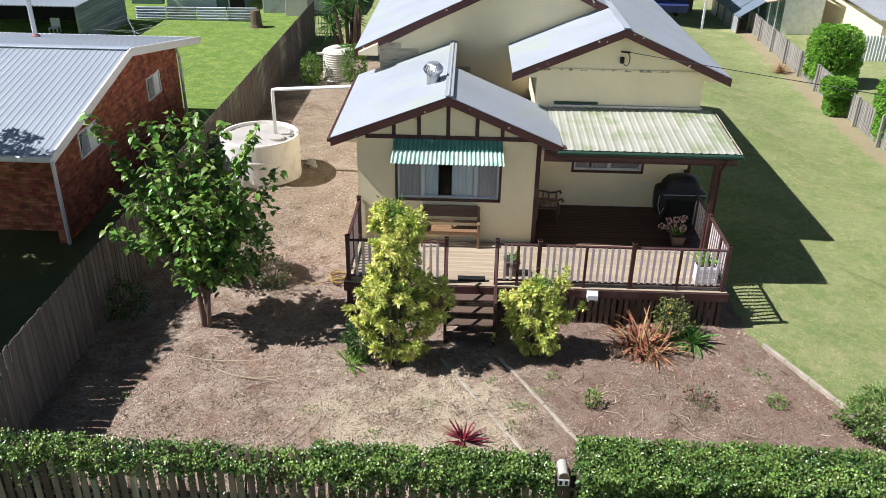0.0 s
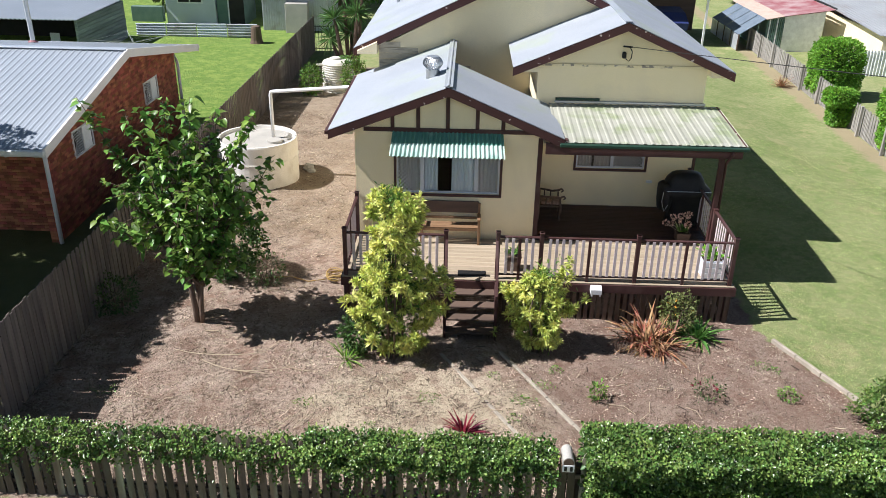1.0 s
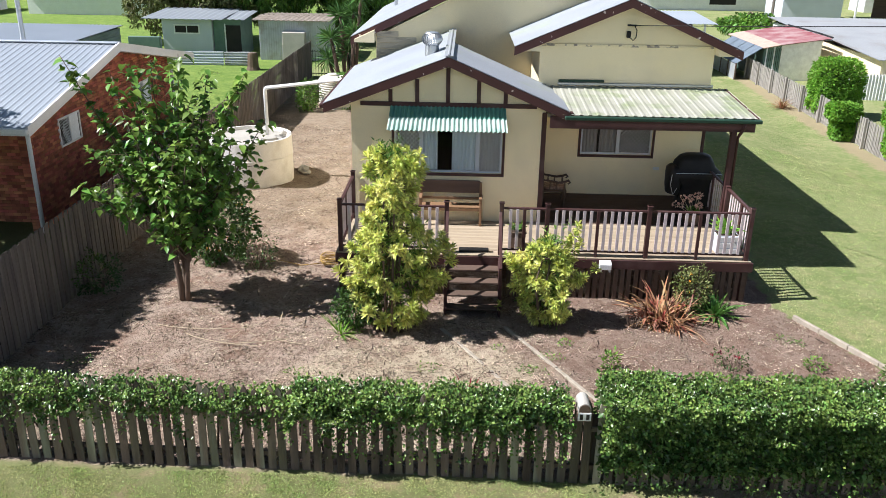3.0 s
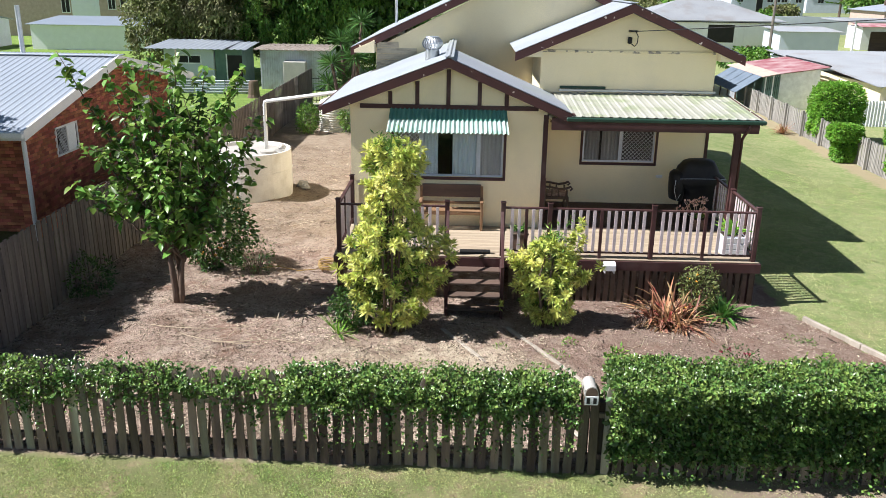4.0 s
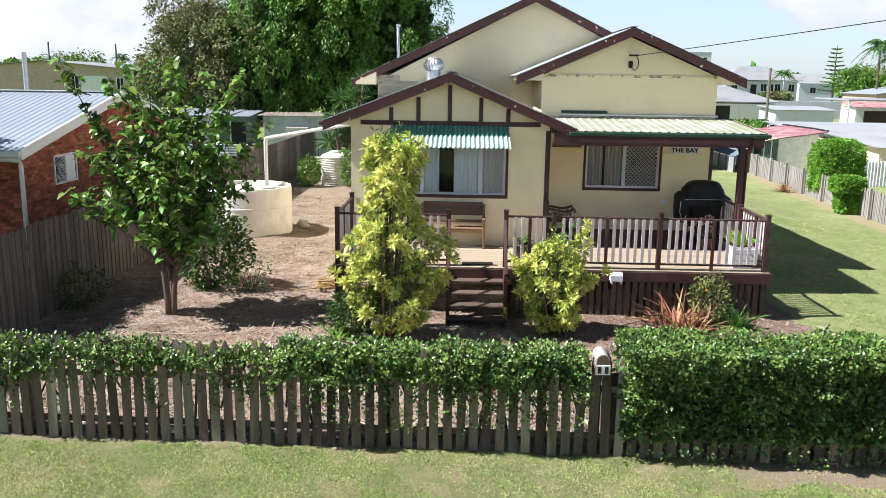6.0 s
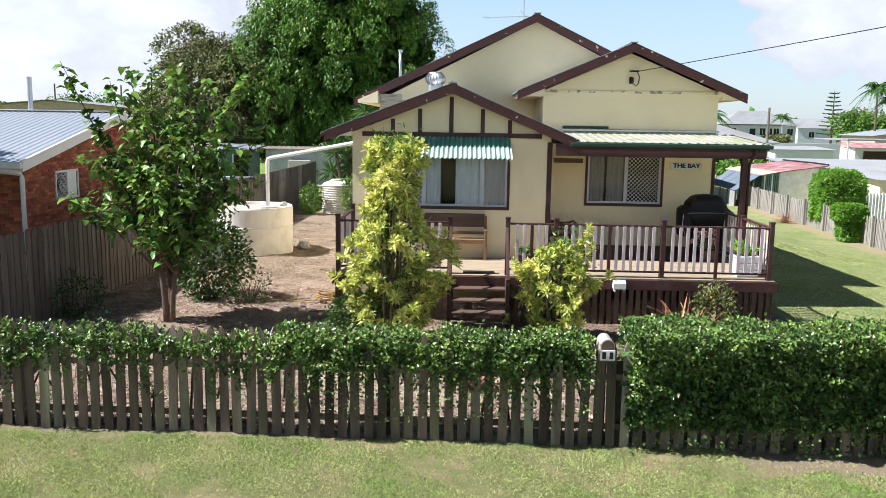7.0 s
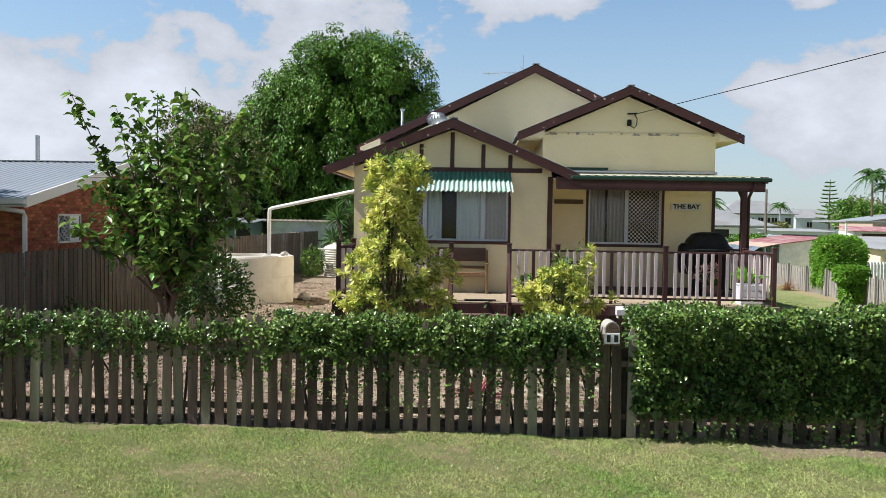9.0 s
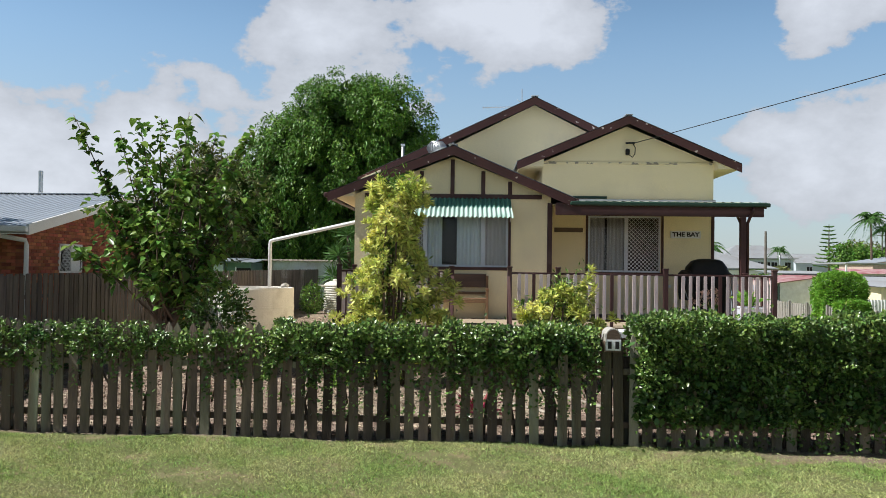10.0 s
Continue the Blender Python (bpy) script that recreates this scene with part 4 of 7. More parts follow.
fence = thing("picket_fence", "weathered timber picket fence with pointed tops along the verge", "fence", (0.0, 10.55, G))
b = Build()
b.prism([(-0.056, 0), (0.056, 0), (0.056, 1.27), (0.038, 1.34), (0.0, 1.41), (-0.038, 1.34), (-0.056, 1.27)], "y", -0.011, 0.011)
PK = b.mesh("picket", PICKET)
b = Build()
b.prism([(-0.058, 0), (0.058, 0), (0.058, 1.25), (0.034, 1.32), (0.004, 1.38), (-0.04, 1.33), (-0.058, 1.25)], "y", -0.011, 0.011)
PK2 = b.mesh("picket", PICKET)
x, i = -8.0, 0
while x < 9.5:
    piece("picket", PK if i % 3 else PK2, fence, (x, fence_y(x) - 0.03 + 0.005 * math.sin(i * 7.7), 0.05 + 0.015 * math.sin(i * 1.7)),
          (radians(0.8 * math.sin(i * 3.1)), radians(1.1 * math.sin(i * 4.3)), radians(-1.3)))
    x += 0.166 + 0.008 * math.sin(i * 2.9)
    i += 1
for z in (0.32, 0.95):
    part("rail", Build().beam((-8.0, fence_y(-8) + 0.02, z), (9.5, fence_y(9.5) + 0.02, z), 0.045, 0.075), PICKET, fence)
for x in (-7.9, -5.4, -2.9, -0.6, 2.24, 4.7, 7.2):
    part("post", Build().box(x - 0.055, x + 0.055, fence_y(x) + 0.05, fence_y(x) + 0.15, -0.1, 1.12, 0.008), PICKET, fence)

# ---- boundary fences ----
left_fence = thing("paling_fence", "tall grey timber paling fence along the side boundary", "fence", (-7.85, 28.0, G))
PL = Build().box(-0.01, 0.01, -0.054, 0.054, 0, 1.86, 0.003).mesh("paling", PALING)
i, y = 0, 10.9
rest = Build()
while y < 44.5:
    at = (-7.83 + (0.008 if i % 2 else -0.008), y, 0.06 + 0.02 * math.sin(i * 2.1))
    if i < 290:
        piece("paling", PL, left_fence, at, (radians(0.7 * math.sin(i * 3.3)), 0, 0))
    else:
        rest.box(at[0] - 0.01, at[0] + 0.01, y - 0.054, y + 0.054, at[2], at[2] + 1.86, 0.003)
    y += 0.103
    i += 1
tagged(part("paling_rest", rest, PALING, left_fence), "", "", "", "stuff")
for z in (0.35, 1.5):
    part("rail", Build().beam((-7.86, 10.9, z), (-7.86, 44.5, z), 0.04, 0.075), PALING, left_fence)
for i in range(14):
    part("post", Build().box(-7.97, -7.88, 11.0 + i * 2.5, 11.1 + i * 2.5, 0.0, 1.75, 0.006), PALING, left_fence)

right_fence = thing("picket_fence", "old silvered picket fence between the lawns", "fence", (16.8, 38.0, G - 0.68))
PR = Build().prism([(-0.042, 0), (0.042, 0), (0.042, 1.16), (0.0, 1.24), (-0.042, 1.16)], "x", -0.01, 0.01).mesh("picket", SILVER)
i, y = 0, 26.0
while y < 51.5:
    x = 16.85 + (y - 40) * 0.043
    piece("picket", PR, right_fence, (x, y, G - 0.05 - fall(x, y) + 0.02 * math.sin(i * 2.1)), (radians(1.5 * math.sin(i * 3.3)), 0, 0))
    y += 0.125
    i += 1
for z in (0.25, 0.9):
    part("rail", Build().beam((16.43, 26.0, z - 0.30), (16.66, 31.5, z - 0.62), 0.04, 0.07), SILVER, right_fence)
    part("rail", Build().beam((16.66, 31.5, z - 0.62), (17.38, 51.5, z - 0.62), 0.04, 0.07), SILVER, right_fence)
for i in range(11):
    y = 26.2 + i * 2.5
    x = 16.7 + (y - 40) * 0.043
    part("post", Build().box(x - 0.05, x + 0.05, y - 0.05, y + 0.05, -0.85, G - fall(x, y) + 1.27, 0.008), SILVER, right_fence)

# ---- neighbouring brick house ----
brick_house = thing("brick_house", "low red brick house with a pale sheet roof and white fascia", "house", (-16.0, 25.0, G))
BX = -10.35
b = Build()
b.prism([(20.05, G), (30.2, G), (30.2, 3.05), (24.9, 4.0), (20.05, 2.95)], "x", BX - 0.25, BX - 0.02)
b.box(-24.0, BX - 0.25, 20.75, 20.95, G, 3.0, 0.004).box(-24.0, BX - 0.25, 30.0, 30.18, G, 3.0, 0.004)
part("wall", b, MORTAR, brick_house)
BR = Build().box(-0.02, 0.0, -0.11, 0.11, 0, 0.072, 0.004).mesh("brick", BRICK)
BRX = Build().box(-0.11, 0.11, 0.0, 0.02, 0, 0.072, 0.004).mesh("brick", BRICK)
NW = ((21.65, 22.9, 1.86, 2.63), (27.0, 28.25, 1.86, 2.63))
rest, count = Build(), 0
for r in range(46):
    z = G + r * 0.085
    yy = 20.06 + (0.115 if r % 2 else 0)
    while yy < 30.1:
        top = 2.95 + (yy - 20.05) * 0.2165 if yy < 24.9 else 4.0 - (yy - 24.9) * 0.179
        if z + 0.08 < top and not any(a - 0.08 < yy < c + 0.08 and e - 0.06 < z < f for a, c, e, f in NW):
            if yy < 23.6 and z > 1.4 and count < 300:
                piece("brick", BR, brick_house, (BX, yy + 0.001, z))
                count += 1
            else:
                rest.add([(BX, yy - 0.11, z), (BX, yy + 0.11, z), (BX, yy + 0.11, z + 0.072), (BX, yy - 0.11, z + 0.072),
                          (BX - 0.02, yy - 0.114, z - 0.004), (BX - 0.02, yy + 0.114, z - 0.004), (BX - 0.02, yy + 0.114, z + 0.076), (BX - 0.02, yy - 0.114, z + 0.076)],
                         [(0, 1, 2, 3), (0, 4, 5, 1), (1, 5, 6, 2), (2, 6, 7, 3), (3, 7, 4, 0)])
        yy += 0.23
    if z < 2.8:
        rest.add([(BX - 0.24, 20.03, z), (BX - 0.03, 20.03, z), (BX - 0.03, 20.03, z + 0.072), (BX - 0.24, 20.03, z + 0.072),
                  (BX - 0.244, 20.05, z - 0.004), (BX - 0.026, 20.05, z - 0.004), (BX - 0.026, 20.05, z + 0.076), (BX - 0.244, 20.05, z + 0.076)],
                 [(0, 1, 2, 3), (0, 4, 5, 1), (1, 5, 6, 2), (2, 6, 7, 3), (3, 7, 4, 0)])
    xx = BX - 0.3 + (0.115 if r % 2 else 0)
    while xx > -16.0 and z < 2.9:
        rest.add([(xx - 0.11, 20.73, z), (xx + 0.11, 20.73, z), (xx + 0.11, 20.73, z + 0.072), (xx - 0.11, 20.73, z + 0.072),
                  (xx - 0.114, 20.75, z - 0.004), (xx + 0.114, 20.75, z - 0.004), (xx + 0.114, 20.75, z + 0.076), (xx - 0.114, 20.75, z + 0.076)],
                 [(0, 1, 2, 3), (0, 4, 5, 1), (1, 5, 6, 2), (2, 6, 7, 3), (3, 7, 4, 0)])
        xx -= 0.23
tagged(part("brickwork", rest, BRICKI, brick_house), "", "", "", "stuff")
NF, NB = 19.15, 31.35
for lo, hi in (((NF, 2.98), (24.9, 4.18)), ((NB, 3.02), (24.9, 4.18))):
    b = Build()
    if lo[0] < hi[0]:
        b.corrugated((-24, lo[0], lo[1]), (-9.85, lo[0], lo[1]), (-9.85, hi[0], hi[1]), (-24, hi[0], hi[1]), 74, 0.012, 0.01, 6,
                     lambda u: 1.0 if u < 0.3 else -0.3)
    else:
        b.corrugated((-9.85, lo[0], lo[1]), (-24, lo[0], lo[1]), (-24, hi[0], hi[1]), (-9.85, hi[0], hi[1]), 74, 0.012, 0.01, 6,
                     lambda u: 1.0 if u < 0.3 else -0.3)
    part("roof", b, NROOF, brick_house)
    b = Build()
    b.prism([(lo[0], lo[1] + 0.03), (hi[0], hi[1] + 0.03), (hi[0], hi[1] - 0.22), (lo[0], lo[1] - 0.22)], "x", -9.86, -9.80)
    part("barge_board", b, WHITE, brick_house)
    b = Build()
    s = -1 if lo[0] < hi[0] else 1
    b.box(-24, -9.80, lo[0] + s * 0.12, lo[0], lo[1] - 0.15, lo[1] - 0.01, 0.02)
    part("gutter", b, WHITE, brick_house)
    b = Build()
    b.prism([(lo[0], lo[1] - 0.2), (hi[0], hi[1] - 0.2), (hi[0], hi[1] - 0.18), (lo[0], lo[1] - 0.17)], "x", -24, -9.87)
    part("soffit", b, WHITE, brick_house)
b = Build()
b.beam((-24, 24.9, 4.20), (-9.85, 24.9, 4.20), 0.3, 0.03)
part("ridge_cap", b, NROOF, brick_house)
for y0 in (19.98, 30.3):
    b = Build()
    b.tube([(BX - 0.5, 19.2 if y0 < 25 else 31.3, 2.8), (BX + 0.02, y0, 2.66), (BX + 0.05, y0, 2.55), (BX + 0.05, y0, G)], 0.055, 8)
    part("downpipe", b, WHITE, brick_house, smooth=True)
for a, c, e, f in NW:
    b = Build()
    for q in ((a, a + 0.05, e, f), (c - 0.05, c, e, f), (a, c, e, e + 0.05), (a, c, f - 0.05, f), ((a + c) / 2 - 0.025, (a + c) / 2 + 0.025, e, f)):
        b.box(BX - 0.03, BX + 0.015, *q, 0.004)
    win = part("window", b, WHITE, brick_house, "white sliding window with a security screen")
    part("pane", Build().box(BX - 0.018, BX - 0.012, a + 0.05, c - 0.05, e + 0.05, f - 0.05, 0.001), DARK, win)
    part("curtain", Build().box(BX - 0.012, BX - 0.006, (a + c) / 2 + 0.03, c - 0.1, e + 0.05, f - 0.05, 0.001), CURTAIN, win)
    b = Build()
    k = 9
    for i in range(k):
        u = (c - a) / 2 - 0.08
        h = f - e - 0.1
        t = i / (k - 1)
        b.beam((BX - 0.004, a + 0.05 + u * t, e + 0.05), (BX - 0.004, a + 0.05 + u * min(1, t + 0.6), e + 0.05 + h * min(1, (1 - t) / 0.6)), 0.006, 0.012, 0.001, up=(1, 0, 0))
        b.beam((BX - 0.004, a + 0.05 + u * t, f - 0.05), (BX - 0.004, a + 0.05 + u * min(1, t + 0.6), f - 0.05 - h * min(1, (1 - t) / 0.6)), 0.006, 0.012, 0.001, up=(1, 0, 0))
    part("diamond_screen", b, MESHM, win)

# ---- water tanks ----
tank = thing("water_tank", "round cream concrete water tank with a grey lid", "water tank", (-6.25, 25.3, G))
b = Build()
b.lathe(-6.25, 25.3, [(1.24, 0.05), (1.25, 0.2), (1.25, 0.86), (1.265, 0.87), (1.265, 0.91), (1.25, 0.92), (1.25, 1.42), (1.235, 1.47), (1.17, 1.47), (1.15, 1.36), (0.02, 1.34)], 48)
part("body", b, CONCRETE, tank, smooth=False)
b = Build()
b.lathe(-6.25, 25.3, [(1.15, 1.362), (0.9, 1.40), (0.02, 1.43)], 48)
part("lid", b, TANKTOP, tank, "grey domed concrete lid")
b = Build()
b.lathe(-5.62, 25.0, [(0.24, 1.40), (0.24, 1.47), (0.2, 1.48), (0.02, 1.48)], 20)
part("inlet", b, TANKTOP, tank)
pipe = thing("inlet_pipe", "white plastic pipe from the roof gutter to the tank", "pipe", (-5.75, 25.4, G))
b = Build()
b.tube([(-5.75, 25.4, 1.44), (-5.75, 25.4, 2.78), (-5.73, 25.4, 2.87), (-5.65, 25.36, 2.9), (-3.05, 24.2, 3.40), (-2.9, 24.12, 3.43), (-2.75, 24.05, 3.6)], 0.055, 12)
part("pipe_run", b, WHITE, pipe, smooth=True)


# ---- planting ----
def sphere_dirs(n):
    return unit(RNG.normal(size=(n, 3)))


def hedge_run(x0, x1, front, back, z0, z1, n, drop, fade, seed):
    """Leaf positions and directions over the top, front and back of a clipped hedge. fade: how thin it is near the ground."""
    r = np.random.default_rng(seed)
    x = r.uniform(x0, x1, n)
    lump = 0.025 * np.sin(x * 2.3 + seed) + 0.03 * np.sin(x * 5.1 + 1.3 * np.sin(x * 1.7)) + 0.025 * np.sin(x * 11.7 + seed)
    face = r.random(n)
    wid, hei = back - front, z1 - z0
    ft, ff = wid / (wid + 1.6 * hei), (wid + hei) / (wid + 1.6 * hei)
    top, fr = face < ft, (face >= ft) & (face < ff)
    u, v = r.random(n), r.random(n)
    deep = np.abs(r.normal(0, 0.07, n))
    zf = z1 - (z1 - z0) * (v ** fade)
    fy = fence_y(x) - 10.5
    y = np.where(top, front + wid * u, np.where(fr, front + deep + 0.06 * np.sin(x * 5 + zf * 6), back - deep))
    z = np.where(top, z1 - deep + lump, zf + lump * 0.5)
    clump = 0.075 * np.sin(x * 8.3 + 2.2 * np.sin(z * 6.1)) * np.sin(z * 10.7 + 1.7 * np.sin(x * 4.9)) + 0.045 * np.sin(x * 19.0 + z * 13.0) * np.sin(z * 21.0 - x * 7.0)
    y = np.where(fr, y + clump, y)
    tclump = 0.05 * np.sin(x * 8.3 + 2.2 * np.sin(y * 6.1)) * np.sin(y * 10.7 + 1.7 * np.sin(x * 4.9)) + 0.03 * np.sin(x * 19.0 + y * 13.0)
    z = np.where(top, z + tclump, z)
    edge = np.minimum(y - front, back - y)
    z = np.where(top, z - 0.16 * np.exp(-np.maximum(edge, 0) / 0.10), z)
    y = np.where(fr & (wid > 0.9), y + 0.30 * np.clip((z1 - z) / hei, 0, 1) ** 1.3, y)
    hang = r.random(n) < drop
    z = np.where(hang & fr, z - r.random(n) ** 2 * 0.55 * (np.sin(x * 4.7) > 0.1), z)
    sprig = r.random(n) < 0.025
    z = np.where(sprig & top, z + r.random(n) * 0.14, z)
    if drop > 0.08:
        wave = 0.5 + 0.22 * np.sin(x * 3.1 + 0.7) + 0.18 * np.sin(x * 7.3 + 1.9 * np.sin(x)) + 0.14 * np.sin(x * 15.1)
        low = z0 + 0.24 - 0.36 * wave
        z = np.where(fr, z1 - (z1 - low) * (z1 - z) / (z1 - z0), z)
        z = np.where(top, z - 0.10 * (1 - wave) * r.random(n), z)
        hole = np.sin(x * 6.7 + 2.0 * np.sin(z * 9)) * np.sin(z * 13 + 1.5 * np.sin(x * 5.3)) > 0.45
        y = np.where(fr & hole, y + 0.16, y)
    nrm = np.stack([np.zeros(n), np.where(top, 0, np.where(fr, -0.9, 1.0)), np.where(top, 0.7, -0.15)], 1)
    return np.stack([x, y + fy, np.maximum(z, 0.1)], 1), nrm + r.normal(size=(n, 3)) * 0.75


def hedge(name, label, runs, stems, trail=0):
    h = thing(name, label, "hedge", (sum(runs[0][:2]) / 2, 10.6, G))
    P, D = zip(*[hedge_run(*a) for a in runs])
    P, D = list(P), list(D)
    for i in range(trail):
        x, m = RNG.uniform(runs[0][0], 1.86), RNG.integers(14, 46)
        u = RNG.random(m)
        q = np.stack([x + 0.12 * math.sin(i) * u + RNG.normal(0, 0.035, m), np.full(m, fence_y(x) - 0.09) + RNG.normal(0, 0.03, m), 1.08 - u * RNG.uniform(0.2, 0.62)], 1)
        P.append(q)
        D.append(RNG.normal(size=(m, 3)) * 0.8 + (0, -0.8, -0.2))
    P, D = np.concatenate(P), np.concatenate(D)
    ln = RNG.uniform(0.04, 0.068, len(P))
    tagged(part("foliage", leaf_mesh("foliage", P, D, ln, ln * 0.66, HEDGE, 0.2, 0.0, np.array((0, -0.5, 0.8))), HEDGE, h), "", "", "", "stuff")
    # Inner leaves in a darker green, so the gaps have shade in their colour.
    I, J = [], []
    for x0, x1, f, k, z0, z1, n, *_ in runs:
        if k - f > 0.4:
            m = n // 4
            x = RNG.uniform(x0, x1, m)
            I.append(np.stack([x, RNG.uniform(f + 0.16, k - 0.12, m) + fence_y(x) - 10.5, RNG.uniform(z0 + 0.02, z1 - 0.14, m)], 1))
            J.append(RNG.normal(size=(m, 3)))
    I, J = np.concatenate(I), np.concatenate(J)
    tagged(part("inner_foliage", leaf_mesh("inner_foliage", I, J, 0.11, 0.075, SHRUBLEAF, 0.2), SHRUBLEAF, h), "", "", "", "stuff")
    b = Build()
    for x in stems:
        y = fence_y(x) + 0.22 + 0.1 * math.sin(x * 9)
        b.tube([(x, y, 0.02), (x + 0.08 * math.sin(x * 5), y, 0.5), (x + 0.2 * math.sin(x * 3), y + 0.04, 1.15)], [0.022, 0.018, 0.01], 6)
        b.tube([(x, y, 0.45), (x + 0.22 * math.cos(x * 7), y - 0.05, 0.85), (x + 0.3 * math.cos(x * 7), y, 1.2)], [0.014, 0.012, 0.006], 5)
    part("stem", b, BARK, h)
    return h


hedge("hedge", "clipped green hedge spilling over the picket fence",
      [(-8.6, -3.6, 10.33, 10.72, 1.0, 1.44, 10500, 0.10, 0.9, 3), (-3.7, -1.9, 10.35, 10.74, 1.0, 1.37, 3600, 0.14, 0.9, 5), (-2.0, 1.86, 10.30, 10.82, 1.0, 1.47, 13500, 0.14, 0.9, 6),
       (-1.6, 1.95, 10.36, 10.46, 0.35, 1.1, 1500, 0.05, 2.2, 12)], np.arange(-8.3, 2.0, 0.42), 85)
hedge("hedge", "dense clipped green hedge hiding the fence",
      [(2.28, 9.8, 10.12, 11.06, 0.36, 1.60, 55000, 0.02, 1.3, 8), (2.3, 9.8, 10.28, 10.5, 0.08, 0.6, 2400, 0.0, 1.0, 9)], np.arange(2.4, 9.6, 0.24))


def rosette_shrub(name, label, base, profile, n, leaf, seed, extra=()):
    """An upright shrub of leafy rosettes on bare stems. profile: heights with centre offset and radius."""
    r = np.random.default_rng(seed)
    s = thing(name, label, "shrub", base)
    zs = np.array([p[0] for p in profile])
    P, A = [], []
    for i in range(n):
        z = r.uniform(zs[0], zs[-1])
        cx, rad = np.interp(z, zs, [p[1] for p in profile]), np.interp(z, zs, [p[2] for p in profile])
        a = r.uniform(0, 2 * math.pi)
        knob = math.sin(3 * a + 2.3 * z + seed) * math.sin(4.2 * z + a)
        if knob < -0.12 and r.random() < 0.85:
            continue
        q = rad * r.uniform(0.6, 1.0) * (0.8 + 0.42 * knob)
        P.append((base[0] + cx + q * math.cos(a), base[1] + q * 0.85 * math.sin(a), z))
        A.append((math.cos(a) * 0.8, math.sin(a) * 0.8, 0.75))
    for e in extra:
        P.append((base[0] + e[0], base[1] + e[1], e[2]))
        A.append((0, 0, 1.0))
    P, A = np.array(P), unit(np.array(A) + r.normal(size=(len(P), 3)) * 0.25)
    k = 36
    C, W = np.repeat(P, k, 0), np.repeat(A, k, 0)
    d = unit(r.normal(size=(len(C), 3)))
    d = unit(d - W * np.sum(d * W, 1, keepdims=True))
    tier = np.tile(np.linspace(0, 1, k), len(P))[:, None]
    W2 = unit(d + W * (tier * 1.9 - 0.35))
    C = C - W * (1 - tier) * 0.13
    ln = r.uniform(0.85, 1.1, len(C)) * leaf * np.repeat(r.uniform(0.75, 1.15, len(P)), k) * (1.05 - 0.3 * tier[:, 0])
    tagged(part("foliage", leaf_mesh("foliage", C, W2, ln, ln * 0.31, LIMELEAF, 0.3, 0.05, W), LIMELEAF, s), "", "", "", "stuff")
    # Darker green leaves inside stand in for shade between the rosettes.
    m = 7 * len(P)
    I = np.repeat(P, 7, 0)
    I = I + (np.array((base[0], base[1], 0)) - I) * (1, 1, 0) * r.uniform(0.2, 0.75, (m, 1)) + r.normal(size=(m, 3)) * (0.05, 0.05, 0.12)
    tagged(part("inner_foliage", leaf_mesh("inner_foliage", I, r.normal(size=(m, 3)), leaf * 0.8, leaf * 0.2, TREELEAF, 0.3), TREELEAF, s), "", "", "", "stuff")
    for j in range(9):
        a = j * 2.4
        m, top = profile[len(profile) // 2], profile[-1]
        b = Build()
        q0, q1 = 0.12 + 0.06 * (j % 3), m[2] * 0.55 * ((j % 4) + 1) / 4
        b.tube([(base[0] + q0 * math.cos(a), base[1] + q0 * math.sin(a), 0.03),
                (base[0] + m[1] * 0.5 + q1 * 0.7 * math.cos(a), base[1] + q1 * 0.7 * math.sin(a), m[0] * 0.55),
                (base[0] + m[1] + q1 * math.cos(a), base[1] + q1 * math.sin(a), m[0]),
                (base[0] + top[1] + top[2] * 0.4 * math.cos(a), base[1] + top[2] * 0.4 * math.sin(a), m[0] + (top[0] - m[0]) * (0.55 + 0.05 * j))],
               [0.03, 0.025, 0.02, 0.01], 6)
        part("stem", b, BARK, s, smooth=True)
    return s


rosette_shrub("variegated_shrub", "tall lime-yellow variegated shrub with narrow leaves beside the steps", (-1.03, 15.15, G),
              [(0.35, 0.0, 0.6), (0.7, 0.0, 0.84), (1.3, 0.03, 0.95), (1.9, 0.16, 1.0), (2.3, 0.05, 0.76), (2.65, -0.03, 0.58), (3.15, 0.03, 0.66), (3.66, 0.08, 0.58)],
              600, 0.155, 21, ((-0.42, 0, 3.6), (-0.25, -0.2, 3.7), (0.3, -0.2, 3.75), (0.52, 0, 3.65), (0.6, 0.1, 3.4), (-0.45, 0.1, 3.3), (1.1, -0.2, 1.7), (1.2, 0.1, 1.6), (0.95, 0.1, 2.05), (1.15, 0, 1.85), (1.0, 0.1, 1.8), (0.9, -0.1, 1.9), (0.35, 0, 3.6), (-0.2, 0, 3.65), (0.1, 0.1, 3.7)))
rosette_shrub("variegated_shrub", "smaller lime-yellow variegated shrub on the other side of the steps", (1.98, 15.6, G),
              [(0.3, -0.05, 0.5), (0.6, -0.05, 0.72), (1.1, -0.05, 0.75), (1.5, 0.0, 0.7), (1.9, 0.05, 0.42)],
              310, 0.15, 22, ((0.55, 0, 2.2), (0.5, 0.05, 2.0), (0.6, 0, 1.85), (-0.9, 0, 0.5), (0.95, 0, 1.35), (-0.8, 0, 1.55)))


def limb(b, p, q, r0, r1, bend, r, seg=5, sides=6):
    """A curved limb; returns its points."""
    p, q = Vector(p), Vector(q)
    side = Vector(r.normal(size=3))
    pts = [p.lerp(q, t) + side * bend * math.sin(math.pi * t) + Vector((0, 0, bend * 0.8 * math.sin(math.pi * t))) for t in np.linspace(0, 1, seg)]
    b.tube(pts, list(np.linspace(r0, r1, seg)), sides)
    return pts


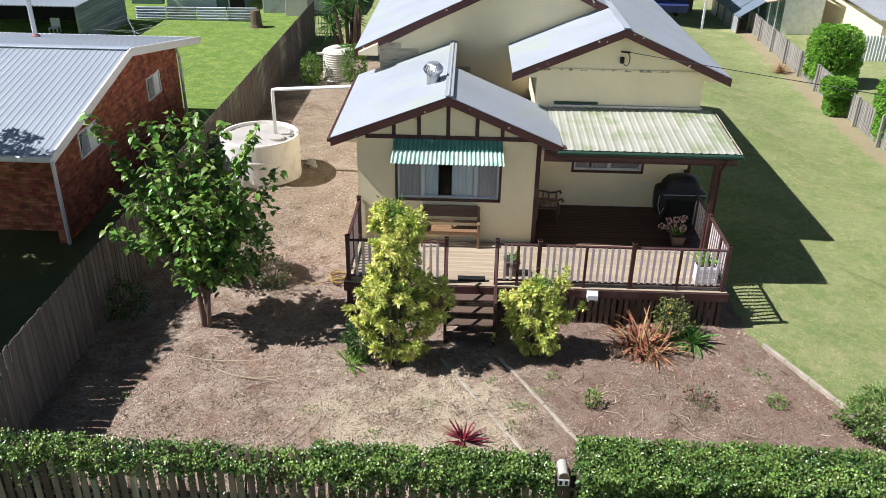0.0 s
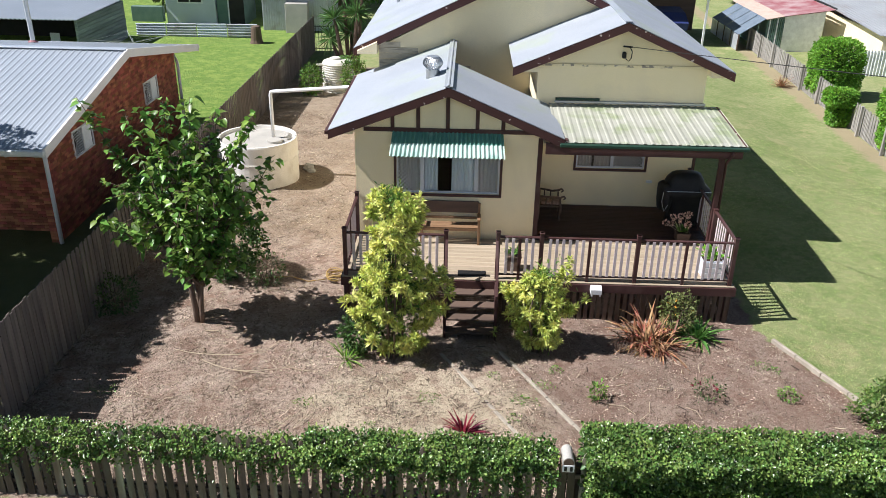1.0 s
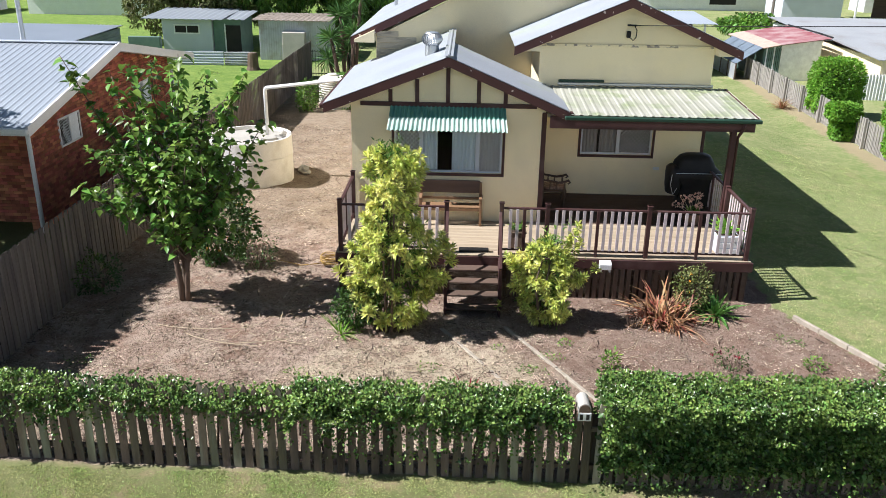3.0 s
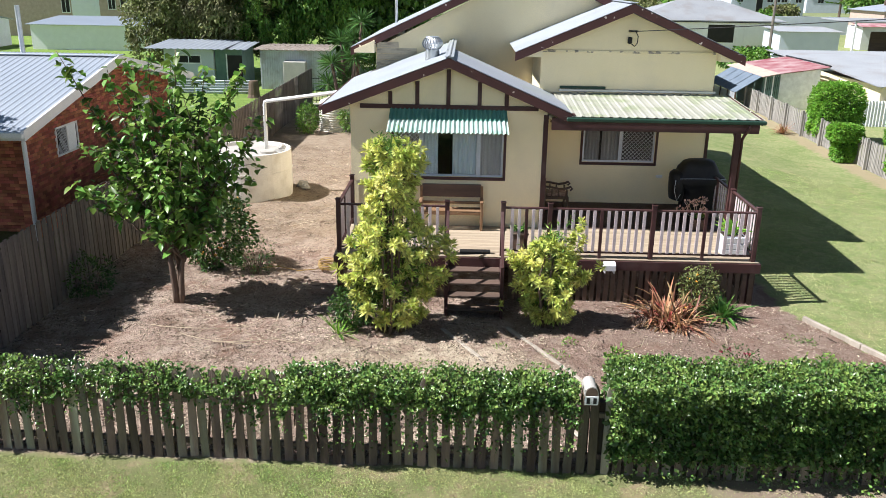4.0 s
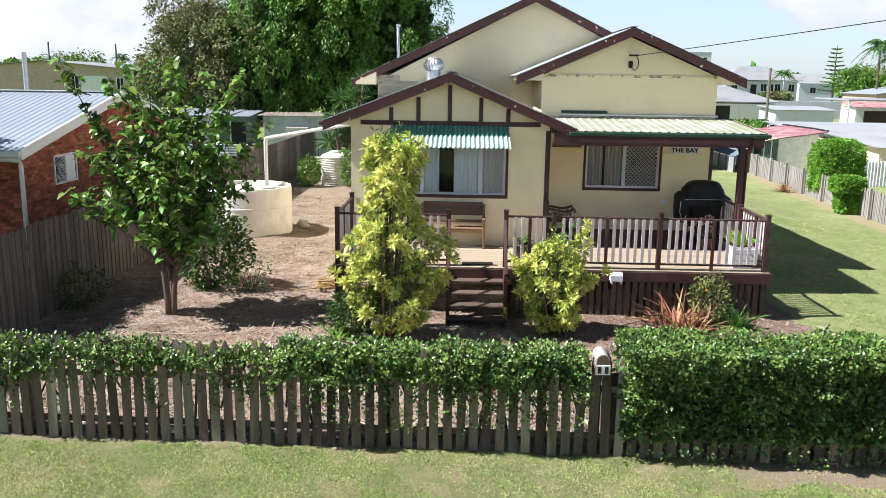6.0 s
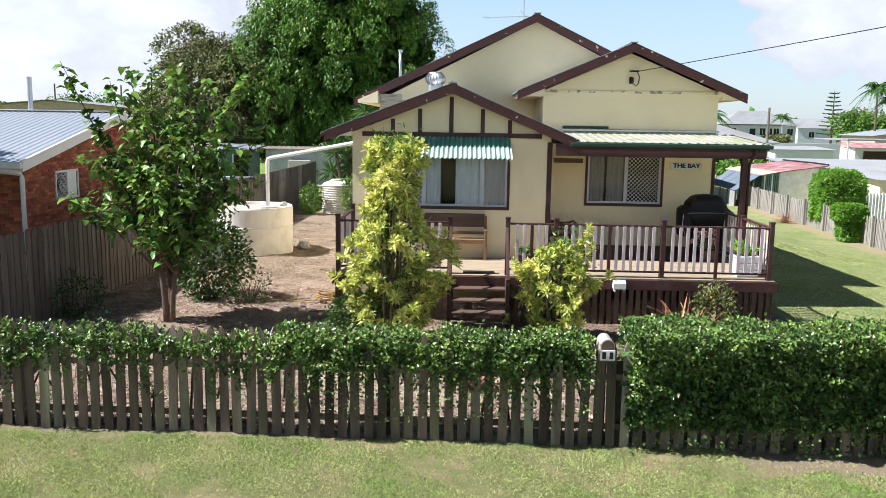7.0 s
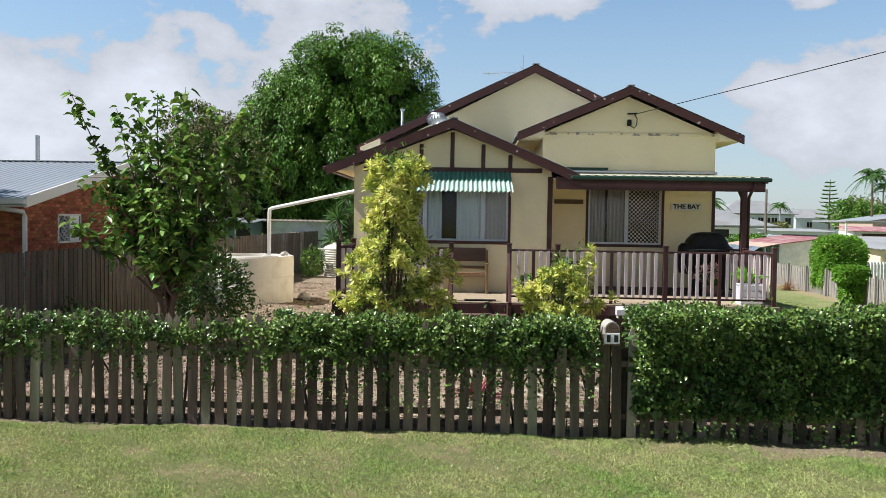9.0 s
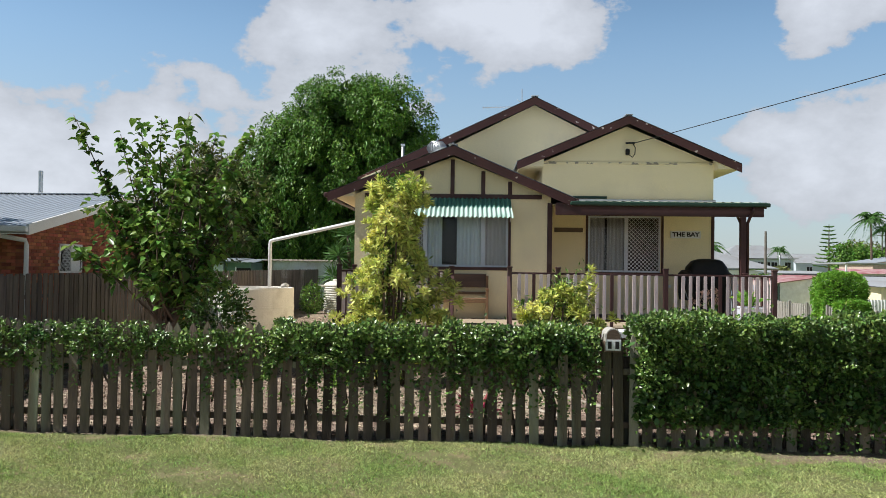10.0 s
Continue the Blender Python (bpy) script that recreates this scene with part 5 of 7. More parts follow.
def broad_tree():
    """A young broad-leaved tree with whippy upper shoots."""
    r = np.random.default_rng(33)
    base = Vector((-5.45, 16.2, G))
    t = thing("garden_tree", "young broad-leaved tree with big green leaves in the mulch", "tree", base)
    trunk = Build()
    forks = []
    for q, rad in (((-5.62, 16.25, 1.25), 0.075), ((-5.25, 16.15, 1.3), 0.06), ((-5.48, 16.4, 1.1), 0.045)):
        pts = limb(trunk, (base.x + (q[0] - base.x) * 0.3, base.y + (q[1] - base.y) * 0.3, 0.03), q, rad, rad * 0.7, 0.05, r, 6, 8)
        forks.append(Vector(q))
    part("trunk", trunk, BARK, t, smooth=True)
    tips = [(-7.5, 16.5, 5.05), (-6.6, 16.6, 4.7), (-5.75, 16.5, 5.0), (-5.2, 16.5, 5.12), (-4.1, 16.4, 4.45), (-3.62, 16.4, 3.85), (-7.35, 16.3, 2.45), (-6.9, 16.6, 3.9),
            (-3.85, 16.3, 2.65), (-6.25, 16.7, 4.35), (-4.75, 16.8, 4.75), (-5.5, 17.0, 4.8), (-3.95, 16.5, 4.75), (-6.1, 16.3, 4.9), (-4.2, 16.2, 3.6), (-4.1, 16.0, 3.1), (-6.6, 16.1, 2.0), (-4.3, 16.1, 1.7), (-6.75, 16.3, 3.2)]
    for i in range(24):
        d = unit(r.normal(size=(1, 3)))[0] * r.uniform(0.75, 1.05)
        tips.append((-5.35 + d[0] * 1.4, 16.3 + d[1] * 1.3, 3.0 + d[2] * 1.55))
    P, D, L = [], [], []
    for i, tip in enumerate(tips):
        b = Build()
        f = forks[i % 3] if tip[2] > 1.5 else forks[0]
        f = f - Vector((0, 0, 0.1 * (i % 4)))
        pts = limb(b, f, tip, 0.028, 0.006, 0.16, r, 7, 5)
        whip = i < 14
        for j in range(66 if whip else 22):
            u = r.uniform(0.22, 1.0) ** (0.55 if whip else 1.0)
            k = min(int(u * 6), 5)
            p = pts[k].lerp(pts[k + 1], u * 6 - k)
            d = r.normal(size=3)
            P.append(p + Vector(r.normal(size=3)) * 0.07)
            D.append((d[0], d[1], d[2] * 0.5 + 0.1))
            L.append(r.uniform(0.13, 0.22))
        for j in range(3 if whip else 7):
            u = r.uniform(0.3, 0.9) if not whip else r.uniform(0.25, 0.6)
            k = min(int(u * 6), 5)
            p = pts[k].lerp(pts[k + 1], u * 6 - k)
            d = Vector(unit(r.normal(size=(1, 3)))[0])
            d.z = abs(d.z) * 0.6 - 0.1
            q = p + d * r.uniform(0.35, 0.75)
            tw = limb(b, p, q, 0.009, 0.003, 0.05, r, 4, 4)
            for m in range(9):
                w = r.uniform(0.2, 1.0)
                P.append(p.lerp(q, w) + Vector(r.normal(size=3)) * 0.05)
                D.append(r.normal(size=3) * (1, 1, 0.5) + np.array(d) * 0.6)
                L.append(r.uniform(0.12, 0.19))
        part("limb", b, BARK, t, smooth=True)
    P, D, L = np.array([tuple(p) for p in P]), np.array(D), np.array(L)
    tagged(part("crown", leaf_mesh("crown", P, D, L, L * 0.8, TREELEAF, 0.34, 0.42, np.array((0, 0, 1.0)), True), TREELEAF, t), "", "", "", "stuff")


broad_tree()


def bush(name, label, centre, radii, n, leaf, mat, category="shrub", flowers=0, flower_mat=None, stems=6, seed=1, aspect=0.5, category_group=""):
    """A leafy bush of uneven outline round a centre."""
    r = np.random.default_rng(seed)
    c = np.array(centre, dtype=float)
    t = thing(name, label, category, (c[0], c[1], G), category_group)
    d = unit(r.normal(size=(n, 3)))
    lump = 1 + 0.32 * np.sin(d[:, :1] * 7 + seed) * np.cos(d[:, 1:2] * 6 + d[:, 2:] * 5)
    q = d * np.array(radii) * lump * r.uniform(0.72, 1.03, (n, 1))
    P = c + q
    P[:, 2] = np.maximum(P[:, 2], G + 0.02)
    ln = r.uniform(0.7, 1.2, n) * leaf
    tagged(part("foliage", leaf_mesh("foliage", P, d + r.normal(size=(n, 3)) * 0.7, ln, ln * aspect, mat, 0.2), mat, t), "", "", "", "stuff")
    if flowers:
        k = r.integers(0, n, flowers)
        tagged(part("blossom", leaf_mesh("blossom", np.repeat(P[k] * 1.0, 5, 0), r.normal(size=(flowers * 5, 3)), 0.05, 0.045, flower_mat, 0.2), flower_mat, t), "", "", "", "stuff")
    for i in range(stems):
        a = i * 2.4
        b = Build()
        b.tube([(c[0] + 0.05 * math.cos(a), c[1] + 0.05 * math.sin(a), 0.03), (c[0] + radii[0] * 0.5 * math.cos(a), c[1] + radii[1] * 0.5 * math.sin(a), c[2])],
               [0.012 + 0.012 * radii[2], 0.006], 5)
        part("stem", b, BARK, t)
    return t


def strap_plant(name, label, base, n, length, width, mat, seed, spread=1.0, category="plant", rise=1.0, z0=0.03, sagging=(0.15, 0.42), core=0.08):
    """A tuft of long arching leaves, each of several joints."""
    r = np.random.default_rng(seed)
    t = thing(name, label, category, (base[0], base[1], base[2] if len(base) > 2 else G))
    zb = base[2] if len(base) > 2 else z0
    V, F = [], []
    for i in range(n):
        a, el = r.uniform(0, 2 * math.pi), r.uniform(0.25, 1.35) * rise
        ln, w = length * r.uniform(0.6, 1.1), width * r.uniform(0.7, 1.2)
        d = np.array((math.cos(a) * math.cos(el) * spread, math.sin(a) * math.cos(el) * spread, math.sin(el)))
        d = d / np.linalg.norm(d)
        side = np.array((-math.sin(a), math.cos(a), 0)) * w / 2
        lean = r.normal(0, 1.1) if core > 0.2 else 0.0
        p = np.array((base[0], base[1], zb)) + np.array((math.cos(a + lean), math.sin(a + lean), 0)) * r.uniform(0, core)
        k0 = len(V)
        sag = r.uniform(*sagging)
        for j in range(5):
            u = j / 4
            wd = (1 - u) ** 0.7 if j else 0.75
            q = p + d * ln * u + np.array((0, 0, -1)) * sag * ln * u * u
            q[2] = max(q[2], zb + 0.02)
            V += [q + side * wd, q + np.array((0, 0, -0.15 * w)), q - side * wd]
        for j in range(4):
            o = k0 + j * 3
            F += [(o, o + 1, o + 4), (o, o + 4, o + 3), (o + 1, o + 2, o + 5), (o + 1, o + 5, o + 4)]
    tagged(part("leaf_tuft", tri_mesh("leaf_tuft", V, F, mat), mat, t), "", "", "", "stuff")
    return t


strap_plant("flax", "bronze and red flax with dried arching leaves", (4.45, 15.95), 270, 1.05, 0.06, FLAX, 41, rise=1.1, sagging=(0.2, 1.15), core=0.5)
strap_plant("agapanthus", "clump of glossy green strap leaves beside the deck", (5.55, 16.15), 95, 0.9, 0.085, STRAPLEAF, 42, rise=1.05, sagging=(0.25, 0.7))
bush("garden_shrub", "small shrub with reddish-green new growth", (5.12, 16.4, 0.55), (0.38, 0.3, 0.48), 1300, 0.075, OLIVE, flowers=7, flower_mat=BLOSSOM, seed=43)
strap_plant("spider_plant", "pale green spiky plant at the foot of the shrub", (-2.0, 14.9), 55, 0.65, 0.03, TOPIARY, 44)
bush("garden_shrub", "low dark green shrub under the variegated shrub", (-1.75, 15.25, 0.5), (0.42, 0.4, 0.42), 1300, 0.09, SHRUBLEAF, seed=45)
bush("flowering_shrub", "dark leafy shrub with a few orange flowers", (-5.35, 18.5, 0.95), (0.85, 0.75, 0.95), 3600, 0.115, SHRUBLEAF, flowers=34, flower_mat=BLOSSOM, seed=46)
bush("sparse_shrub", "thin twiggy shrub with few leaves", (-4.35, 18.0, 0.5), (0.5, 0.45, 0.45), 420, 0.07, SHRUBLEAF, seed=47, stems=14)
strap_plant("cordyline", "crimson cordyline seedling in the mulch", (0.46, 12.65), 38, 0.62, 0.06, CRIMSON, 48, rise=1.1)
bush("seedling", "small leafy weed in the mulch", (3.02, 13.75, 0.26), (0.15, 0.14, 0.18), 150, 0.08, TREELEAF, "weed", seed=49, stems=3)
bush("rose_bush", "small straggly rose bush with red blooms", (5.2, 13.95, 0.25), (0.3, 0.28, 0.18), 170, 0.06, SHRUBLEAF, "rose", flowers=5, flower_mat=CRIMSON, seed=50, stems=6)
bush("seedling", "low green weed near the path edging", (6.75, 13.95, 0.2), (0.2, 0.2, 0.13), 190, 0.06, TREELEAF, "weed", seed=51, stems=4)
bush("garden_shrub", "rounded green shrub at the lawn corner", (8.35, 13.2, 0.5), (0.62, 0.6, 0.5), 3600, 0.07, HEDGE, seed=52)
bush("dead_twigs", "dry grey twiggy plant", (3.75, 15.5, 0.3), (0.3, 0.25, 0.25), 30, 0.05, STRAW, "dead plant", seed=53, stems=16)
bush("fence_weed", "dark weedy bush against the paling fence", (-7.45, 16.6, 0.45), (0.5, 0.5, 0.42), 1100, 0.07, SHRUBLEAF, seed=54)
bush("tank_shrub", "green shrub beside the plastic tank", (-6.45, 35.7, 0.7), (0.42, 0.5, 0.65), 1300, 0.12, TREELEAF, seed=55)
bush("tank_shrub", "leafy shrub between the plastic tank and the house", (-4.6, 35.9, 0.9), (0.5, 0.5, 0.8), 1300, 0.12, TREELEAF, seed=56)
r0 = np.random.default_rng(60)
for i in range(16):
    x, y = r0.uniform(-6.5, 6.8), r0.uniform(11.4, 15.2)
    if i < 4:
        x, y = 1.4 + 0.3 * i, 13.0 + 0.55 * i
    bush("ground_weed", "tiny green weed in the mulch", (x, y, 0.13), (0.13 + 0.1 * (i % 3) / 2, 0.12, 0.05), 55, 0.05, TREELEAF, "weed", seed=61 + i, stems=0, category_group="weeds in the mulch")

# clipped bushes by the far fence
def tiered_topiary(label, at, tiers, seed):
    """A clipped bush of stacked blocks on short stems. tiers: offset, half width, bottom, top and leaf count."""
    r = np.random.default_rng(seed)
    t = thing("topiary", label, "bush", (*at, G - fall(*at)), "clipped bushes along the far fence")
    for dx, w, z0, z1, n in tiers:
        c, half = np.array((at[0] + dx, at[1], (z0 + z1) / 2)), np.array((w, w * 0.9, (z1 - z0) / 2))
        d = unit(r.normal(size=(n, 3)))
        d = d / np.sum(np.abs(d) ** 4.2, axis=1, keepdims=True) ** (1 / 4.2)
        lump = 1 + 0.05 * np.sin(d[:, :1] * 6 + seed) * np.cos(d[:, 1:2] * 7 + d[:, 2:] * 5) + 0.03 * np.sin(d[:, :1] * 17 + d[:, 2:] * 13)
        P = c + d * half * lump * r.uniform(0.86, 1.03, (n, 1))
        ln = r.uniform(0.08, 0.13, n)
        tagged(part("foliage", leaf_mesh("foliage", P, d + r.normal(size=(n, 3)) * 0.6, ln, ln * 0.6, TOPIARY, 0.2, 0.1, d * 0.6 + (0, 0, 0.4)), TOPIARY, t), "", "", "", "stuff")
        # Core of darker leaves: shade behind the clipped surface, set by colour.
        m = n // 5
        q = unit(r.normal(size=(m, 3))) * half * r.uniform(0.4, 0.85, (m, 1)) + c
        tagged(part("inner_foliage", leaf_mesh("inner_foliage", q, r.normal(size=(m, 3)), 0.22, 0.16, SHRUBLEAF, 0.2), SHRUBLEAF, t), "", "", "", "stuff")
    for i in range(4):
        a = i * 1.7
        part("stem", Build().tube([(at[0] + 0.1 * math.cos(a), at[1] + 0.1 * math.sin(a), -0.75), (at[0] + 0.2 * math.cos(a), at[1] + 0.2 * math.sin(a), tiers[-1][2] + 0.3)], [0.04, 0.02], 6), BARK, t)


tiered_topiary("large square clipped bush behind the picket fence", (17.78, 40.0), ((0.0, 1.06, -0.45, 2.1, 17000),), 70)
tiered_topiary("small clipped bush in two tiers before the fence", (16.15, 35.2), ((0.05, 0.42, -0.55, 0.5, 4600), (0.0, 0.6, 0.3, 0.95, 5200)), 71)
tiered_topiary("leafy clipped bush with loose lower tiers by the fence", (16.95, 31.6), ((0.0, 0.6, -0.4, 0.75, 3600), (0.1, 0.82, 0.6, 1.95, 6500)), 72)
strap_plant("dry_tussock", "reddish dry grass tussock at the foot of the fence", (16.1, 41.8, -0.6), 120, 0.85, 0.035, FLAX, 73)

# mulch chips, dry stalks and grass
n = 330000
P = np.stack([RNG.uniform(-7.8, 9.0, n), 10.7 + RNG.random(n) ** 1.45 * 22.0, np.full(n, G + 0.024)], 1)
keep = (P[:, 0] < 6.95 + np.maximum(0, 16.66 - P[:, 1]) * 0.41) & ~((P[:, 0] > -2.3) & (P[:, 1] > 16.9))
clot = np.sin(P[:, 0] * 2.7 + 1.1 * np.sin(P[:, 1] * 2.1)) * np.sin(P[:, 1] * 3.3 + 0.9 * np.sin(P[:, 0] * 1.7))
keep &= RNG.random(n) < np.where(P[:, 0] > 1.8, 0.55, 0.95) * np.clip(0.7 + 0.5 * clot, 0.15, 1)
P = P[keep]
n = len(P)
P[:, 2] = ground_z(P[:, 0], P[:, 1]) + RNG.uniform(0.001, 0.016, n)
D = unit(RNG.normal(size=(n, 3)) * (1, 1, 0.22))
L = np.where(RNG.random(n) < 0.06, RNG.uniform(0.07, 0.22, n), RNG.uniform(0.016, 0.05, n))[:, None]
S = unit(np.cross(D, np.array((0, 0, 1.0)) + RNG.normal(size=(n, 3)) * 0.4)) * np.minimum(L * 0.33, RNG.uniform(0.004, 0.010, (n, 1)))
k4 = (np.arange(n) * 4)[:, None]
tagged(new("mulch", tri_mesh("mulch", np.stack([P - S, P + S, P + S * 0.8 + D * L, P - S * 0.6 + D * L], 1).reshape(-1, 3),
                             np.concatenate([k4 + np.array([[0, 1, 2]]), k4 + np.array([[0, 2, 3]])]), STRAW)),
       "loose bark chips and dry leaf litter", "mulch", "", "stuff")


def blades(name, P, lo, hi, label):
    """Short grass: one slender triangle a blade."""
    n = len(P)
    D = RNG.normal(size=(n, 3)) * (0.85, 0.85, 0.2) + (0, 0, 0.7)
    D = unit(D) * RNG.uniform(lo, hi, (n, 1))
    S = unit(np.cross(D, RNG.normal(size=(n, 3)))) * RNG.uniform(0.0022, 0.005, (n, 1))
    V = np.stack([P - S, P + S, P + D], axis=1).reshape(-1, 3)
    F = np.arange(n * 3).reshape(-1, 3)
    tagged(new(name, tri_mesh(name, V, F, GRASSB)), label, "grass", "", "stuff")


n = 680000
y = 10.45 - RNG.random(n) ** 0.95 * 4.2
P = np.stack([RNG.uniform(-8.5, 9.0, n), y, np.full(n, G - 0.005)], 1)
patch = np.sin(P[:, 0] * 1.3 + 1) * np.sin(P[:, 1] * 2.1 + P[:, 0] * 0.5) + 0.5 * np.sin(P[:, 0] * 3.7 + P[:, 1] * 4.1)
P = P[(RNG.random(n) < np.clip(0.8 - patch * 0.6, 0.12, 1)) & ((P[:, 0] < 3.6) | (P[:, 1] < 9.75 + 0.15 * np.sin(P[:, 0] * 3.0)) | (RNG.random(n) < 0.12))]
P[:, 2] = ground_z(P[:, 0], P[:, 1]) - 0.002
blades("verge_grass", P, 0.014, 0.045, "short mown verge grass")
n = 110000
P = np.stack([RNG.uniform(7.0, 14.5, n), 11.5 + RNG.random(n) ** 1.4 * 20, np.full(n, G - 0.005)], 1)
P = P[P[:, 0] > 6.95 + np.maximum(0, 16.66 - P[:, 1]) * 0.41]
P[:, 2] = ground_z(P[:, 0], P[:, 1]) - 0.002
blades("lawn_grass", P, 0.03, 0.06, "short dry lawn grass")
b = Build()
for i in range(60):
    x, y, a = r0.uniform(-6.5, 6.0), r0.uniform(11.3, 16.0), r0.uniform(0, 6.28)
    ln = r0.uniform(0.15, 0.7)
    b.tube([(x, y, G + 0.025), (x + ln * 0.5 * math.cos(a), y + ln * 0.5 * math.sin(a), G + 0.05), (x + ln * math.cos(a + 0.3), y + ln * math.sin(a + 0.3), G + 0.025)], 0.006, 4)
for p, a, ln in (((-5.6, 15.0), -0.5, 1.9), ((-5.0, 14.7), -0.8, 1.6), ((-4.2, 14.3), -0.3, 1.3), ((-2.6, 12.6), 0.9, 1.0), ((-3.3, 12.2), 0.4, 0.9)):
    pts = [(p[0] + ln * u * math.cos(a + 0.5 * u), p[1] + ln * u * math.sin(a + 0.5 * u), G + 0.03 + 0.05 * math.sin(u * 3.1)) for u in np.linspace(0, 1, 7)]
    b.tube(pts, 0.007, 5)
tagged(new("dry_twigs", b.mesh("dry_twigs", STALK)), "dry fallen twigs scattered over the mulch", "twigs", "", "stuff")


# ---- deck furniture and porch things ----
bench = thing("bench", "oiled timber garden bench with a solid back against the wall", "bench", (0.03, 18.85, DZ))
for x in (-0.66, 0.72):
    for y, top in ((18.62, 1.66), (18.96, 1.98)):
        part("leg", Build().box(x - 0.03, x + 0.03, y - 0.03, y + 0.03, DZ, top, 0.006), BENCH, bench)
    part("armrest", Build().box(x - 0.04, x + 0.04, 18.58, 18.98, 1.66, 1.70, 0.01), BENCH, bench)
for i in range(4):
    part("seat_slat", Build().box(-0.66, 0.72, 18.6 + i * 0.09, 18.68 + i * 0.09, 1.46, 1.485, 0.005), BENCH, bench)
part("seat_rail", Build().box(-0.63, 0.69, 18.6, 18.625, 1.39, 1.455, 0.004), BENCH, bench)
part("backrest", Build().box(-0.64, 0.70, 18.955, 18.985, 1.72, 2.02, 0.01), TREAD, bench, "dark brown back panel")
part("back_rail", Build().box(-0.64, 0.70, 18.955, 18.985, 1.56, 1.62, 0.006), BENCH, bench)

bbq = thing("barbecue", "barbecue under a black vinyl cover on the porch", "barbecue", (5.85, 20.35, DZ))
b = Build()
out = [(0.44, 0.02), (0.45, 0.3), (0.47, 0.66), (0.60, 0.80), (0.65, 0.90), (0.62, 1.0), (0.50, 1.10), (0.46, 1.22), (0.36, 1.35), (0.27, 1.39), (0.12, 1.41)]
seg = 32
vs = [(6.0 + rad * (1 + 0.03 * math.sin(t * 7 + z * 5)) * math.copysign(abs(math.cos(t)) ** 0.7, math.cos(t)) + 0.05 * math.sin(z * 4),
       20.35 + rad * 0.6 * (1 + 0.05 * math.sin(t * 9 + z * 3)) * math.copysign(abs(math.sin(t)) ** 0.6, math.sin(t)), DZ + z)
      for rad, z in out for t in np.linspace(0, 2 * math.pi, seg, endpoint=False)]
fs = [(i * seg + j, i * seg + (j + 1) % seg, (i + 1) * seg + (j + 1) % seg, (i + 1) * seg + j) for i in range(len(out) - 1) for j in range(seg)] + [tuple(range((len(out) - 1) * seg, len(out) * seg))]
part("cover", b.add(vs, fs), BLACK, bbq, smooth=True)
part("piping", Build().tube([(5.45, 19.985, DZ + 0.985), (5.75, 19.96, DZ + 1.0), (6.2, 19.96, DZ + 1.0), (6.55, 19.99, DZ + 0.985)], 0.01, 5), GALV, bbq, "thin pale seam")
b = Build()
b.lathe(0, 0, [(0.16, 0.42), (0.19, 0.6), (0.2, 0.9), (0.19, 1.04), (0.12, 1.12), (0.03, 1.14)], 16)
b.v = [(5.47 + x, 20.3 + y * 1.5, DZ + z - 0.12 * x) for x, y, z in b.v]
part("side_flap", b, BLACK, bbq, "black cover sagging over a side shelf", smooth=True)
part("cord", Build().tube([(5.36, 20.0, DZ + 0.95), (5.34, 19.98, DZ + 0.7), (5.42, 19.97, DZ + 0.45), (5.5, 19.98, DZ + 0.62)], 0.008, 5), GALV, bbq, "pale draw cord")

chair = thing("porch_chair", "dark timber armchair with scrolled arms and a floral cushion", "chair", (2.55, 20.55, DZ))
for y in (20.28, 20.82):
    for x, h in ((2.28, 0.86), (2.82, 0.58)):
        part("leg", Build().tube([(x, y, DZ), (x + 0.01, y, DZ + 0.2), (x, y, DZ + h)], [0.022, 0.03, 0.022], 8), TREAD, chair, smooth=True)
    part("armrest", Build().tube([(2.28, y, DZ + 0.66), (2.45, y, DZ + 0.64), (2.66, y, DZ + 0.60), (2.82, y, DZ + 0.62), (2.91, y, DZ + 0.66), (2.95, y, DZ + 0.61), (2.90, y, DZ + 0.57)], [0.024, 0.026, 0.028, 0.03, 0.03, 0.026, 0.02], 8), TREAD, chair, smooth=True)
    for x in (2.46, 2.62):
        part("spindle", Build().tube([(x, y, DZ + 0.40), (x, y, DZ + 0.5), (x, y, DZ + 0.62)], [0.012, 0.02, 0.012], 6), TREAD, chair, smooth=True)
part("seat", Build().box(2.27, 2.88, 20.28, 20.82, DZ + 0.34, DZ + 0.40, 0.02), TREAD, chair)
part("front_apron", Build().box(2.86, 2.885, 20.3, 20.8, DZ + 0.2, DZ + 0.34, 0.006), TREAD, chair)
for i in range(5):
    part("back_slat", Build().tube([(2.29, 20.33 + i * 0.11, DZ + 0.40), (2.25, 20.33 + i * 0.11, DZ + 0.84)], 0.013, 6), TREAD, chair)
part("back_rail", Build().box(2.22, 2.27, 20.26, 20.84, DZ + 0.80, DZ + 0.90, 0.015), TREAD, chair)
part("cushion", Build().box(2.34, 2.84, 20.33, 20.77, DZ + 0.40, DZ + 0.48, 0.03), material("floral_cloth", (0.50, 0.38, 0.30), (0.16, 0.07, 0.06), 14.0, 0.9), chair, "floral cushion")

mat = thing("doormat", "dark doormat at the top of the steps", "doormat", (0.56, 17.08, DZ))
part("pile", Build().box(0.25, 0.88, 16.94, 17.2, DZ + 0.001, DZ + 0.018, 0.006), BLACK, mat)


